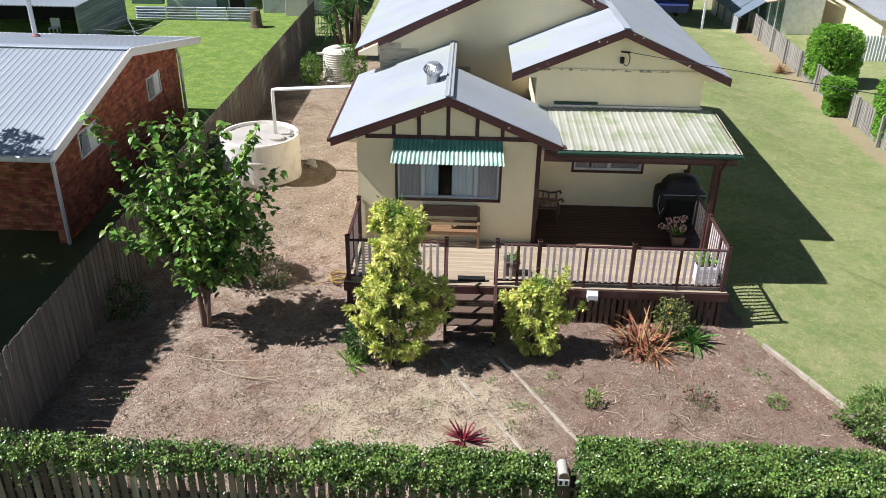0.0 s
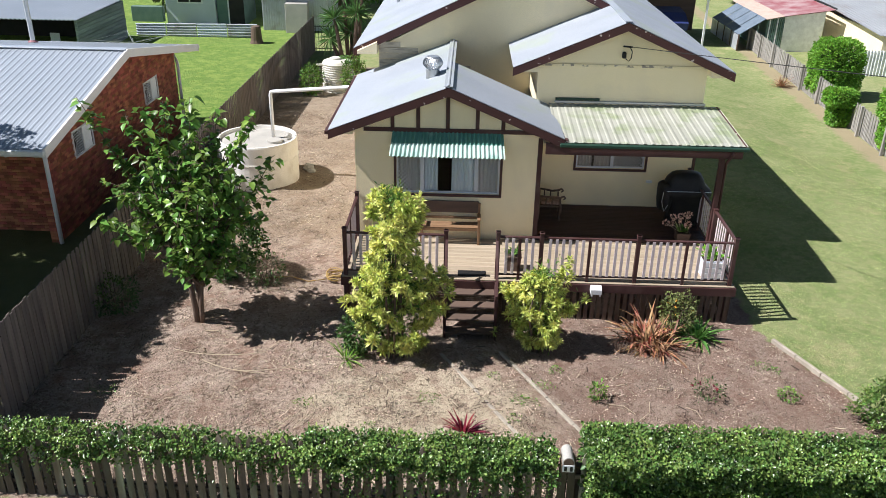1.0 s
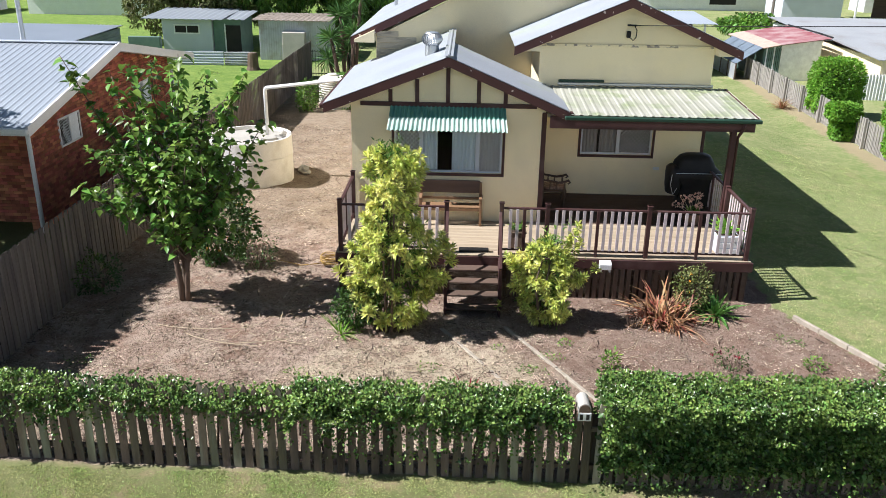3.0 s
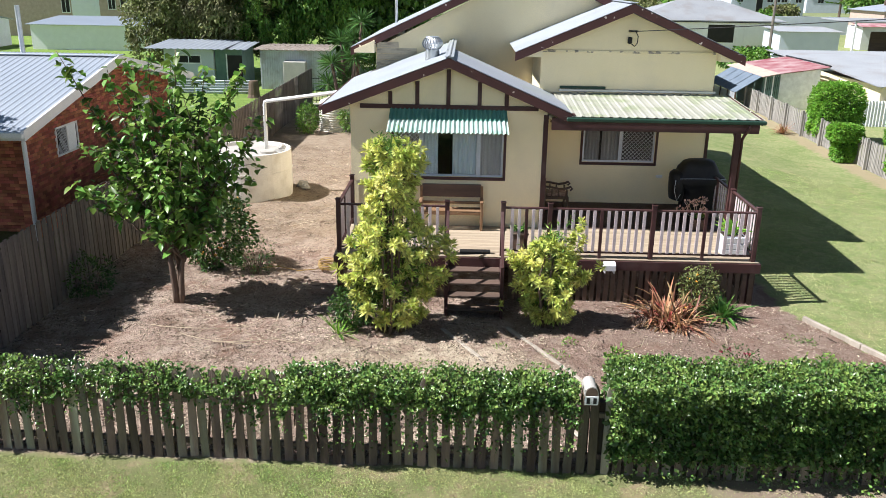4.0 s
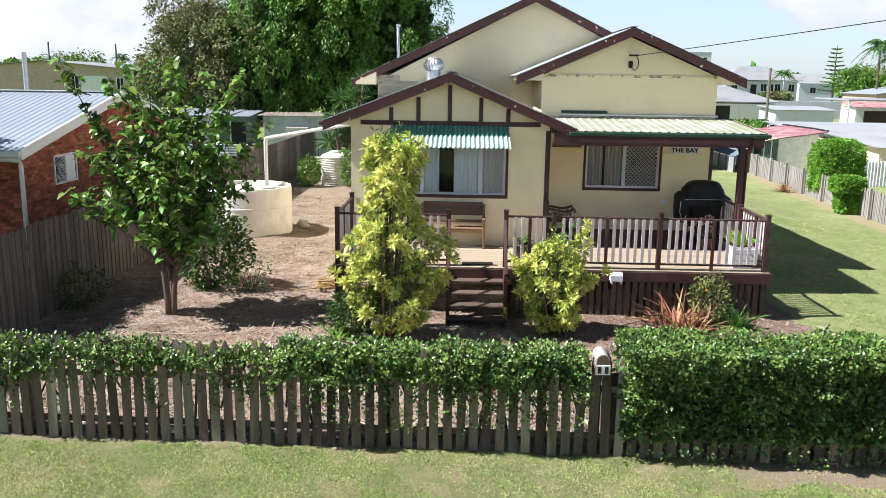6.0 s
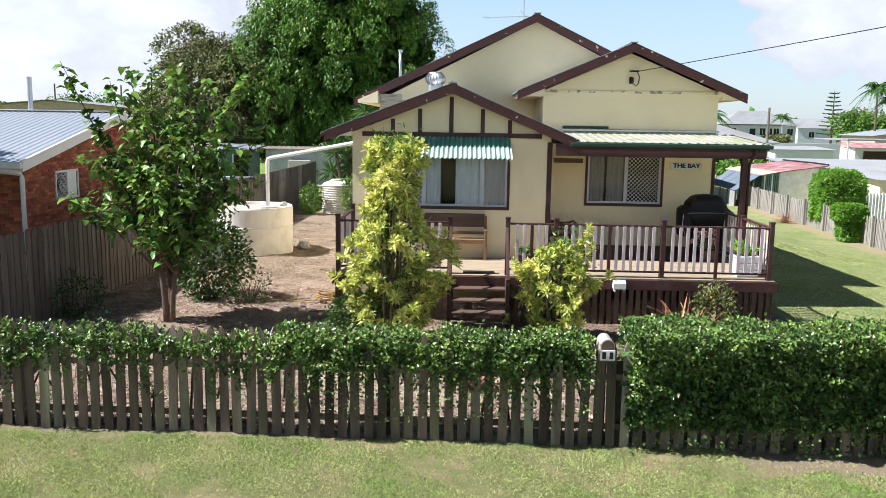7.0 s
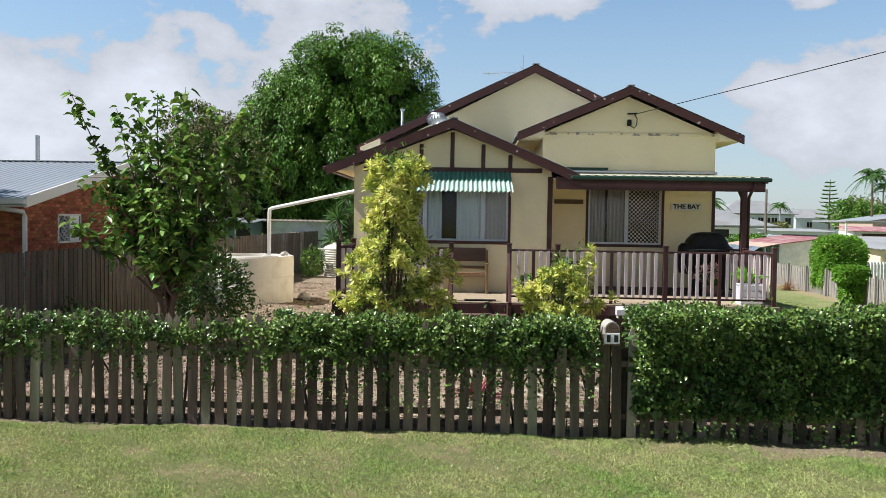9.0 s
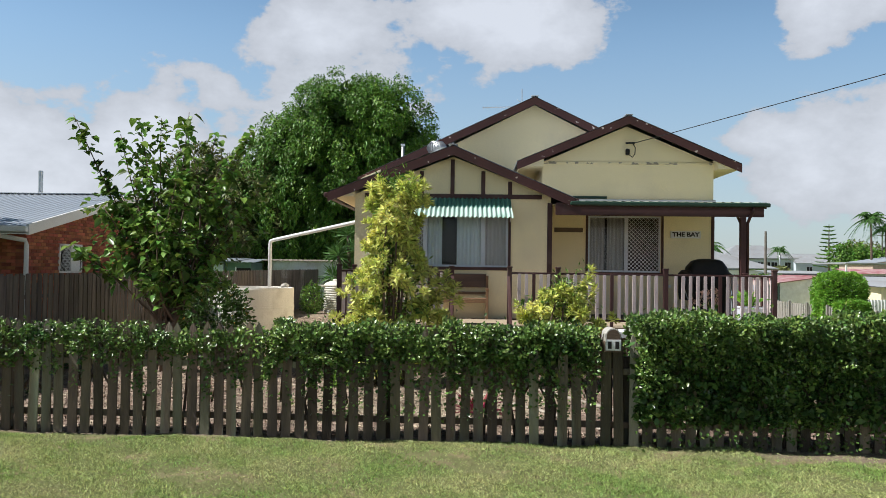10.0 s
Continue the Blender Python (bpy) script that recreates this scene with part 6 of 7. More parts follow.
def planter(at, w, d, h, mat_, label, leafmat, seed, leaf):
    x, y, z = at
    p = thing("planter", label, "planter", at)
    b = Build()
    b.prism([(x - w / 2 * 0.85, z), (x + w / 2 * 0.85, z), (x + w / 2, z + h), (x - w / 2, z + h)], "y", y - d / 2, y + d / 2)
    part("tub", b, mat_, p)
    part("rim", Build().box(x - w / 2 - 0.012, x + w / 2 + 0.012, y - d / 2 - 0.012, y + d / 2 + 0.012, z + h - 0.03, z + h + 0.006, 0.006), mat_, p)
    part("soil", Build().box(x - w / 2 + 0.02, x + w / 2 - 0.02, y - d / 2 + 0.02, y + d / 2 - 0.02, z + h, z + h + 0.012, 0.004), SOIL, p)
    r = np.random.default_rng(seed)
    n = 60
    P = np.array((x, y, z + h)) + r.normal(size=(n, 3)) * (0.05, 0.05, 0.0)
    D = r.normal(size=(n, 3)) * (0.5, 0.5, 0.2) + (0, 0, 1.0)
    tagged(part("foliage", leaf_mesh("foliage", P, D, r.uniform(0.5, 1.1, n) * leaf, 0.05, leafmat, 0.2, 0.3), leafmat, p), "", "", "", "stuff")
    return p


BLUEBOX = material("white_blue_tub", (0.62, 0.66, 0.74), (0.55, 0.59, 0.68), 3.0, 0.5, bump=0.05)
box = planter((5.95, 17.35, DZ), 0.46, 0.36, 0.42, BLUEBOX, "pale blue-white planter box with a leafy plant", TOPIARY, 80, 0.5)
for i in range(3):
    part("slat", Build().box(5.735 - 0.012 * i, 6.165 + 0.012 * i, 17.148, 17.166, DZ + 0.03 + i * 0.13, DZ + 0.14 + i * 0.13, 0.006), WHITE, box)
planter((1.5, 17.4, DZ), 0.36, 0.3, 0.36, TREAD, "dark planter with a small green plant", TREELEAF, 81, 0.3)
pot = planter((5.75, 19.2, DZ), 0.32, 0.3, 0.24, TREAD, "dark pot of faded pink flowers", TREELEAF, 82, 0.3)
FADEDPINK = material("faded_pink_blossom", (0.66, 0.45, 0.38), (0.5, 0.33, 0.27), 4, 0.8, bump=0, island=0.3)
rp = np.random.default_rng(83)
for i in range(9):
    hx, hy, hz = 5.75 + rp.uniform(-0.42, 0.3), 19.2 + rp.uniform(-0.2, 0.2), DZ + rp.uniform(0.42, 0.78)
    part("stalk", Build().tube([(5.75 + (hx - 5.75) * 0.2, 19.2, DZ + 0.24), (hx, hy, hz)], 0.006, 5), STALK, pot)
    d = unit(rp.normal(size=(26, 3)))
    tagged(part("flower_head", leaf_mesh("flower_head", np.array((hx, hy, hz)) + d * 0.05, d, 0.05, 0.045, FADEDPINK, 0.2), FADEDPINK, pot), "", "", "", "stuff")

light_box = thing("meter_cover", "small white plastic cover on the deck fascia", "meter cover", (3.32, 16.72, 0.85))
b = Build()
b.prism([(16.60, 0.84), (16.755, 0.84), (16.755, 1.0), (16.66, 1.0), (16.60, 0.95)], "x", 3.2, 3.44)
part("body", b, WHITE, light_box)
for x in (3.22, 3.40):
    part("foot", Build().box(x, x + 0.03, 16.62, 16.74, 0.78, 0.84, 0.004), WHITE, light_box)

hose = thing("garden_hose", "coiled yellow garden hose on the ground", "hose", (-2.75, 18.4, G))
b = Build()
pts = [(-2.75 + (0.22 + 0.02 * math.sin(i * 1.3)) * math.cos(i * 0.4), 18.4 + (0.2 + 0.03 * math.cos(i * 0.9)) * math.sin(i * 0.4), G + 0.03 + 0.0022 * i) for i in range(90)]
part("coil", b.tube(pts, 0.012, 6), HOSE, hose, smooth=True)
part("lead", Build().tube([(-2.97, 18.35, G + 0.03), (-3.4, 18.2, G + 0.03), (-3.9, 18.45, G + 0.03), (-4.5, 18.3, G + 0.03)], 0.012, 6), HOSE, hose, smooth=True)

lamp = thing("porch_lamp", "black wall lantern by the porch corner", "lamp", (2.3, 20.9, 3.2))
part("bracket", Build().beam((2.135, 20.9, 3.3), (2.28, 20.9, 3.34), 0.02, 0.03), BLACK, lamp)
part("lantern", Build().lathe(2.28, 20.9, [(0.03, 3.1), (0.06, 3.14), (0.07, 3.28), (0.02, 3.34)], 10), BLACK, lamp)
board = thing("timber_board", "brown timber board fixed to the porch wall", "board", (2.8, 21.35, 3.13))
part("plank", Build().box(2.44, 3.16, PY - 0.03, PY - 0.003, 3.08, 3.19, 0.006), TREAD, board)

letterbox = thing("letterbox", "cream metal letterbox with a curved lid on the fence", "letterbox", (2.02, 10.45, 1.2))
b = Build()
arc = [(2.02 + 0.085 * math.cos(a), 1.385 + 0.09 * math.sin(a)) for a in np.linspace(0, math.pi, 11)]
b.prism(arc + [(1.935, 1.32), (2.105, 1.32)], "y", 10.30, 10.62)
part("body", b, TANKTOP, letterbox, smooth=False)
part("front_panel", Build().prism([(2.02 + 0.075 * math.cos(a), 1.385 + 0.078 * math.sin(a)) for a in np.linspace(0, math.pi, 9)] + [(1.945, 1.347), (2.095, 1.347)], "y", 10.292, 10.2995), TREAD, letterbox, "dark front panel")
part("support_post", Build().box(1.985, 2.055, 10.52, 10.58, 0.0, 1.32, 0.006), PICKET, letterbox)
part("backing", Build().box(1.925, 2.115, 10.3, 10.52, 1.2, 1.318, 0.004), TREAD, letterbox)
part("plate", Build().box(1.93, 2.11, 10.285, 10.298, 1.22, 1.345, 0.003), WHITE, letterbox, "pale plate with dark bars")
for x in (1.977, 2.063):
    part("plate_bar", Build().box(x - 0.022, x + 0.022, 10.277, 10.284, 1.24, 1.325, 0.002), BLACK, letterbox)

outlet = thing("power_outlet", "white power outlet on the porch wall", "outlet", (5.28, PY, 1.75))
part("plate", Build().box(5.2, 5.36, PY - 0.03, PY - 0.003, 1.72, 1.79, 0.006), WHITE, outlet)

# ---- path and lawn edging ----
for name, p, q, k in (("path_edging", (-0.05, 15.2), (2.15, 11.3), 5), ("path_edging", (1.2, 15.35), (3.35, 11.3), 5), ("lawn_edging", (7.15, 16.1), (8.85, 12.2), 6)):
    e = thing(name, "long concrete edging strip set in the ground", "edging", (*p, G))
    for i in range(k):
        a, c = Vector((*p, 0)).lerp(Vector((*q, 0)), i / k + 0.0015), Vector((*p, 0)).lerp(Vector((*q, 0)), (i + 1) / k - 0.0015)
        h = 0.085 if name == "lawn_edging" else 0.028 + 0.006 * (i % 2)
        part("kerb_stone", Build().beam((a.x, a.y, G + h - 0.1), (c.x, c.y, G + h - 0.1 + 0.006 * math.sin(i * 3)), 0.075, 0.2, 0.01), KERB, e)

# ---- roof fittings ----
vent = thing("turbine_vent", "round galvanised turbine ventilator on the front roof", "roof vent", (-0.5, 20.4, 4.68))
part("neck", Build().lathe(-0.5, 20.4, [(0.17, 4.6), (0.16, 4.88), (0.15, 4.90)], 20), GALV, vent)
for i in range(22):
    a = i * 2 * math.pi / 22
    b = Build()
    vs = []
    for j in range(7):
        u = j / 6
        rad = 0.155 + 0.075 * math.sin(math.pi * u)
        for da in (0.0, 0.2):
            vs.append((-0.5 + (rad + 0.02 * (da > 0)) * math.cos(a + da), 20.4 + (rad + 0.02 * (da > 0)) * math.sin(a + da), 4.90 + 0.25 * u))
    fs = [(2 * j, 2 * j + 1, 2 * j + 3, 2 * j + 2) for j in range(6)]
    part("vane", b.add(vs, fs), GALV, vent)
part("cap", Build().lathe(-0.5, 20.4, [(0.17, 5.15), (0.15, 5.18), (0.02, 5.195)], 20), GALV, vent)
flue = thing("vent_pipe", "grey vent pipe on the main roof", "vent pipe", (-2.1, 29.5, 5.2))
part("pipe_run", Build().tube([(-2.1, 29.5, 4.95), (-2.1, 29.5, 6.42)], 0.05, 10), GALV, flue, smooth=True)
part("cowl", Build().lathe(-2.1, 29.5, [(0.05, 6.40), (0.075, 6.42), (0.075, 6.48), (0.02, 6.49)], 12), GALV, flue)
aerial = thing("tv_aerial", "thin metal television aerial on the ridge", "aerial", (1.9, 26.5, 7.1))
part("mast", Build().tube([(1.9, 26.5, 6.95), (1.9, 26.5, 7.8)], 0.015, 6), GALV, aerial)
part("boom", Build().tube([(0.65, 26.5, 7.2), (2.05, 26.5, 7.26)], 0.012, 6), GALV, aerial)
for i in range(9):
    x = 0.7 + i * 0.13
    part("element", Build().tube([(x, 26.2 - 0.01 * i, 7.21), (x, 26.8 + 0.01 * i, 7.21)], 0.006, 5), GALV, aerial)
part("reflector", Build().tube([(1.75, 26.3, 7.43), (2.0, 26.5, 7.25), (1.75, 26.7, 7.08)], 0.008, 5), GALV, aerial)
service = thing("service_cable", "black overhead power cable with a fuse box on the small gable", "cable", (4.28, PY, 5.5))
part("fuse_box", Build().box(4.2, 4.3, PY - 0.09, PY - 0.004, 5.03, 5.19, 0.02), BLACK, service)
part("arm", Build().beam((4.2, PY - 0.05, 5.33), (4.42, PY - 0.12, 5.33), 0.04, 0.04), BLACK, service)
b = Build()
loop = [(4.36, PY - 0.1, 5.33), (4.43, PY - 0.1, 5.21), (4.42, PY - 0.1, 5.05), (4.36, PY - 0.09, 4.97), (4.29, PY - 0.08, 5.03)]
part("loop", b.tube(loop, 0.012, 6), BLACK, service, smooth=True)
b = Build()
part("wire", b.tube([(4.42 + 0.59 * s, PY - 0.12 - 0.806 * s, 5.33 + 0.104 * s - 0.0006 * s * (27 - s)) for s in np.linspace(0, 27, 24)], 0.009, 6), BLACK, service, smooth=True)

# ---- side yard ----
poly = thing("water_tank", "pale ribbed plastic water tank beside the fence", "water tank", (-5.4, 36.6, G))
prof = []
for i in range(13):
    z = 0.03 + i * 0.1
    prof += [(0.66, z), (0.69, z + 0.03), (0.69, z + 0.06), (0.66, z + 0.09)]
part("body", Build().lathe(-5.4, 36.6, prof + [(0.62, 1.38), (0.42, 1.46), (0.02, 1.48)], 32), PLASTIC, poly)
part("spout", Build().tube([(-6.0, 36.3, 1.25), (-6.3, 36.2, 1.25)], 0.05, 8), PLASTIC, poly)
part("cap", Build().lathe(-5.45, 36.5, [(0.24, 1.46), (0.24, 1.53), (0.2, 1.55), (0.02, 1.55)], 20), PLASTIC, poly)
coil = thing("garden_hose", "green garden hose coiled on the plastic tank", "hose", (-5.1, 36.6, 1.48))
part("coil", Build().tube([(-5.08 + (0.24 + 0.03 * math.sin(i * 1.7)) * math.cos(i * 0.5), 36.6 + 0.24 * math.sin(i * 0.5), 1.50 + 0.0015 * i) for i in range(50)], 0.014, 6), STRAPLEAF, coil, smooth=True)
pump = thing("pump_box", "small white box at the foot of the tank", "pump box", (-6.75, 24.0, G))
part("body", Build().box(-6.95, -6.55, 23.8, 24.1, 0.05, 0.55, 0.02), WHITE, pump)
for i, (x, y, s) in enumerate(((-4.85, 26.2, 0.2), (-4.7, 25.9, 0.14), (-5.25, 25.3, 0.13))):
    rock = thing("rock", "rough brown rock by the tank", "rock", (x, y, G), "rocks by the tank")
    rr = np.random.default_rng(90 + i)
    z0 = 1.47 if i == 2 else G
    b = Build()
    b.lathe(x, y, [(s * 0.8, z0), (s, z0 + s * 0.4), (s * 0.7, z0 + s * 0.8), (s * 0.1, z0 + s)], 9)
    b.v = [tuple(np.array(v) + rr.normal(size=3) * s * 0.08) for v in b.v]
    part("stone", b, TANKTOP, rock)
gate = thing("metal_gate", "narrow black metal gate at the end of the fence", "gate", (-7.3, 44.3, G))
for i in range(9):
    part("bar", Build().box(-7.9 + i * 0.15, -7.88 + i * 0.15, 44.29, 44.31, 0.1, 1.5, 0.003), BLACK, gate)
for z in (0.25, 1.4):
    part("rail", Build().box(-7.95, -6.65, 44.28, 44.32, z, z + 0.04, 0.004), BLACK, gate)


def yucca(heads, label, base):
    t = thing("yucca", label, "yucca", base)
    r = np.random.default_rng(95)
    for hx, hy, hz in heads:
        part("trunk", Build().tube([(base[0] + (hx - base[0]) * 0.4, base[1] + (hy - base[1]) * 0.4, 0.02), (hx * 0.7 + base[0] * 0.3, hy, hz * 0.55), (hx, hy, hz)], [0.11, 0.09, 0.07], 8), BARK, t, smooth=True)
        n = 110
        d = unit(r.normal(size=(n, 3)) + (0, 0, 0.55))
        P = np.array((hx, hy, hz)) + d * 0.05
        ln = r.uniform(0.55, 0.95, n)
        tagged(part("leaf_head", leaf_mesh("leaf_head", P, d, ln, 0.06, YUCCA, 0.3, 0.12), YUCCA, t), "", "", "", "stuff")


yucca(((-4.6, 40, 4.5), (-5.6, 40.2, 3.6), (-6.0, 39.8, 2.6), (-4.9, 39.6, 2.9), (-5.3, 40.4, 1.9), (-5.0, 40.3, 3.7), (-6.3, 40.3, 1.6)), "tall multi-headed yucca behind the side fence", (-5.3, 40.1, G))


def plain_building(name, label, x0, x1, y0, y1, h, wallmat, roofmat, pitch=0.8, axis="x", over=0.35, doors=(), windows=(), flat=False):
    """A simple shed or house: walls, two roof slopes or one, and openings on the face towards the street."""
    t = thing(name, label, "building" if h > 2.7 else "shed", ((x0 + x1) / 2, (y0 + y1) / 2, G))
    part("wall", Build().box(x0, x1, y0, y0 + 0.12, -0.8, h, 0.01), wallmat, t)
    part("wall", Build().box(x0, x0 + 0.12, y0 + 0.12, y1, -0.8, h, 0.01), wallmat, t)
    part("wall", Build().box(x1 - 0.12, x1, y0 + 0.12, y1, -0.8, h, 0.01), wallmat, t)
    part("wall", Build().box(x0 + 0.12, x1 - 0.12, y1 - 0.12, y1, -0.8, h, 0.01), wallmat, t)
    xm, ym = (x0 + x1) / 2, (y0 + y1) / 2
    k = max(6, int((x1 - x0) / 0.25))
    if flat:
        b = Build().corrugated((x0 - over, y0 - over, h + 0.03), (x1 + over, y0 - over, h + 0.03), (x1 + over, y1 + over, h + pitch), (x0 - over, y1 + over, h + pitch), k, 0.02, 0.03, 4)
        part("roof", b, roofmat, t)
    elif axis == "x":
        for lo, a, c in ((y0 - over, x0 - over, x1 + over), (y1 + over, x1 + over, x0 - over)):
            part("roof", Build().corrugated((a, lo, h), (c, lo, h), (c, ym, h + pitch), (a, ym, h + pitch), k, 0.02, 0.03, 4), roofmat, t)
        for x in (x0, x1 - 0.1):
            part("gable", Build().prism([(y0, h), (y1, h), (ym, h + pitch - 0.08)], "x", x, x + 0.1), wallmat, t)
    else:
        k = max(6, int((y1 - y0) / 0.25))
        part("roof", Build().corrugated((x0 - over, y1 + over, h), (x0 - over, y0 - over, h), (xm, y0 - over, h + pitch), (xm, y1 + over, h + pitch), k, 0.02, 0.03, 4), roofmat, t)
        part("roof", Build().corrugated((x1 + over, y0 - over, h), (x1 + over, y1 + over, h), (xm, y1 + over, h + pitch), (xm, y0 - over, h + pitch), k, 0.02, 0.03, 4), roofmat, t)
        for y in (y0, y1 - 0.1):
            part("gable", Build().prism([(x0, h), (x1, h), (xm, h + pitch - 0.08)], "y", y, y + 0.1), wallmat, t)
    for a, c, z, m in doors:
        d = part("door", Build().box(a, c, y0 - 0.03, y0 - 0.004, 0.05, z, 0.01), m, t)
        part("jamb", Build().box(a - 0.08, a, y0 - 0.05, y0 - 0.004, 0.05, z + 0.08, 0.01), WHITE, d)
    for a, c, z0, z1 in windows:
        w = part("window", Build().box(a - 0.08, c + 0.08, y0 - 0.04, y0 - 0.004, z0 - 0.08, z1 + 0.08, 0.01), WHITE, t)
        part("pane", Build().box(a, c, y0 - 0.05, y0 - 0.042, z0, z1, 0.002), DARK, w)
        part("mullion", Build().box((a + c) / 2 - 0.03, (a + c) / 2 + 0.03, y0 - 0.06, y0 - 0.051, z0, z1, 0.004), WHITE, w)
    return t


# back yards beyond the brick house
carport = thing("carport", "open dark carport with a pale sheet roof", "carport", (-23, 44, G))
part("roof", Build().corrugated((-31, 40.7, 2.12), (-18.75, 40.7, 2.12), (-18.75, 47.1, 2.24), (-31, 47.1, 2.24), 56, 0.02, 0.04, 4), NROOF, carport)
for i in range(11):
    part("side_board", Build().box(-19.0 + 0.004 * (i % 2), -18.88 + 0.006 * (i % 3), 40.95, 46.9, 0.02 + i * 0.19, 0.2 + i * 0.19, 0.01), GREYBOARD, carport)
# Near-black rear wall: the carport's inner shade, given as colour.
part("rear_wall", Build().box(-31, -19.0, 46.8, 46.9, 0.0, 2.18, 0.01), DARK, carport)
for x in (-30.8, -25.2):
    part("post", Build().box(x - 0.05, x + 0.05, 40.9, 41.0, 0, 2.1, 0.006), GALV, carport)
stool = thing("plastic_chair", "white plastic garden chair in the carport", "chair", (-21.4, 43.4, G))
part("seat", Build().box(-21.65, -21.15, 43.15, 43.6, 0.42, 0.46, 0.02), WHITE, stool)
part("backrest", Build().box(-21.65, -21.15, 43.58, 43.63, 0.46, 0.9, 0.02), WHITE, stool)
for x in (-21.62, -21.2):
    for y in (43.18, 43.56):
        part("leg", Build().box(x, x + 0.05, y, y + 0.05, G, 0.42, 0.008), WHITE, stool)
plain_building("garden_shed", "white-walled garden shed with a low sheet roof", -18.0, -15.0, 51, 54, 2.3, BLUEGREY, NROOF, 0.25, flat=True, over=0.9, windows=((-17.2, -15.8, 1.45, 1.85),))
plain_building("garden_shed", "faded green shed with old fridges inside", -14.95, -13.3, 51.2, 54, 2.25, TEAL, NROOF, 0.25, flat=True, doors=((-14.2, -13.3, 1.9, DARK),))
part("counter", Build().box(-20.0, -18.1, 50.6, 51.0, 0.3, 1.2, 0.02), TEAL, thing("counter", "faded green outdoor counter", "counter", (-19, 50.8, G)))
tin_shed = plain_building("tin_shed", "old corrugated tin shed with a low gable", -11.9, -8.0, 50, 54, 2.4, TIN, RUBBLE, 0.08)
for i in range(28):
    part("rib", Build().box(-11.85 + i * 0.137, -11.79 + i * 0.137, 49.97, 49.998, 0.05, 2.38, 0.01), TIN, tin_shed)
part("block_pier", Build().box(-10.4, -9.1, 49.3, 49.95, 0.0, 1.75, 0.02), TANKTOP, thing("block_stack", "rough masonry block stack by the tin shed", "masonry", (-9.75, 49.6, G)))
low = thing("sheet_fence", "low fence of old corrugated sheets", "fence", (-15, 47.6, G))
for i in range(4):
    z = 0.05 + 0.02 * i
    part("sheet", Build().corrugated((-18.6 + i * 1.75, 47.55, z + 0.72), (-18.6 + i * 1.75, 47.5, z), (-16.9 + i * 1.75, 47.5, z), (-16.9 + i * 1.75, 47.55, z + 0.75), 5, 0.045, 0.01, 6), TIN if i % 2 else BLUEGREY, low)
stump = thing("tree_stump", "old grey tree stump at the lawn's end", "stump", (-11.4, 46.2, G))
part("wood", Build().lathe(-11.4, 46.2, [(0.42, 0.0), (0.32, 0.25), (0.27, 0.9), (0.24, 1.0), (0.02, 1.02)], 14), BARK, stump)
hoist = thing("clothes_hoist", "rotary clothes hoist with thin metal arms", "clothes hoist", (-14.5, 36.8, G))
part("pole", Build().tube([(-14.5, 36.8, 0), (-14.5, 36.8, 2.1)], 0.03, 8), GALV, hoist)
for i in range(4):
    a = i * math.pi / 2 + 0.5
    part("arm", Build().tube([(-14.5, 36.8, 1.9), (-14.5 + 1.7 * math.cos(a), 36.8 + 1.7 * math.sin(a), 2.15)], 0.015, 6), GALV, hoist)
    for q in (0.8, 1.6):
        a2 = a + math.pi / 2
        part("line", Build().tube([(-14.5 + q * math.cos(a), 36.8 + q * math.sin(a), 2.03 + q * 0.07), (-14.5 + q * math.cos(a2), 36.8 + q * math.sin(a2), 2.03 + q * 0.07)], 0.005, 4), GALV, hoist)
roof_mast = thing("roof_mast", "grey steel pole on the brick house roof", "pole", (-15.1, 29.5, 3.3))
part("pole", Build().tube([(-15.1, 29.5, 3.2), (-15.1, 29.5, 5.4)], 0.085, 10), GALV, roof_mast)
part("flashing", Build().lathe(-15.1, 29.5, [(0.2, 3.28), (0.16, 3.4), (0.09, 3.45)], 12), REDROOF, roof_mast)
plain_building("apartment_block", "buff brick building with a white roof and roller shade", -56, -34.5, 90, 100, 5.0, BUFF, SHEDROOF, 1.0, axis="y", over=0.8,
               doors=((-41.5, -38.6, 4.4, WHITE),), windows=((-37.6, -36.9, 3.0, 4.2), (-36.3, -34.9, 2.8, 4.3), (-42.6, -41.8, 2.6, 4.4)))
plain_building("outbuilding", "low white-roofed outbuilding behind the brick house", -38, -26, 74, 80, 2.2, WHITE, NROOF, 0.5, flat=True)
plain_building("outbuilding", "low pale outbuilding in the back yards", -52, -42, 72, 78, 2.4, WHITE, NROOF, 0.5)


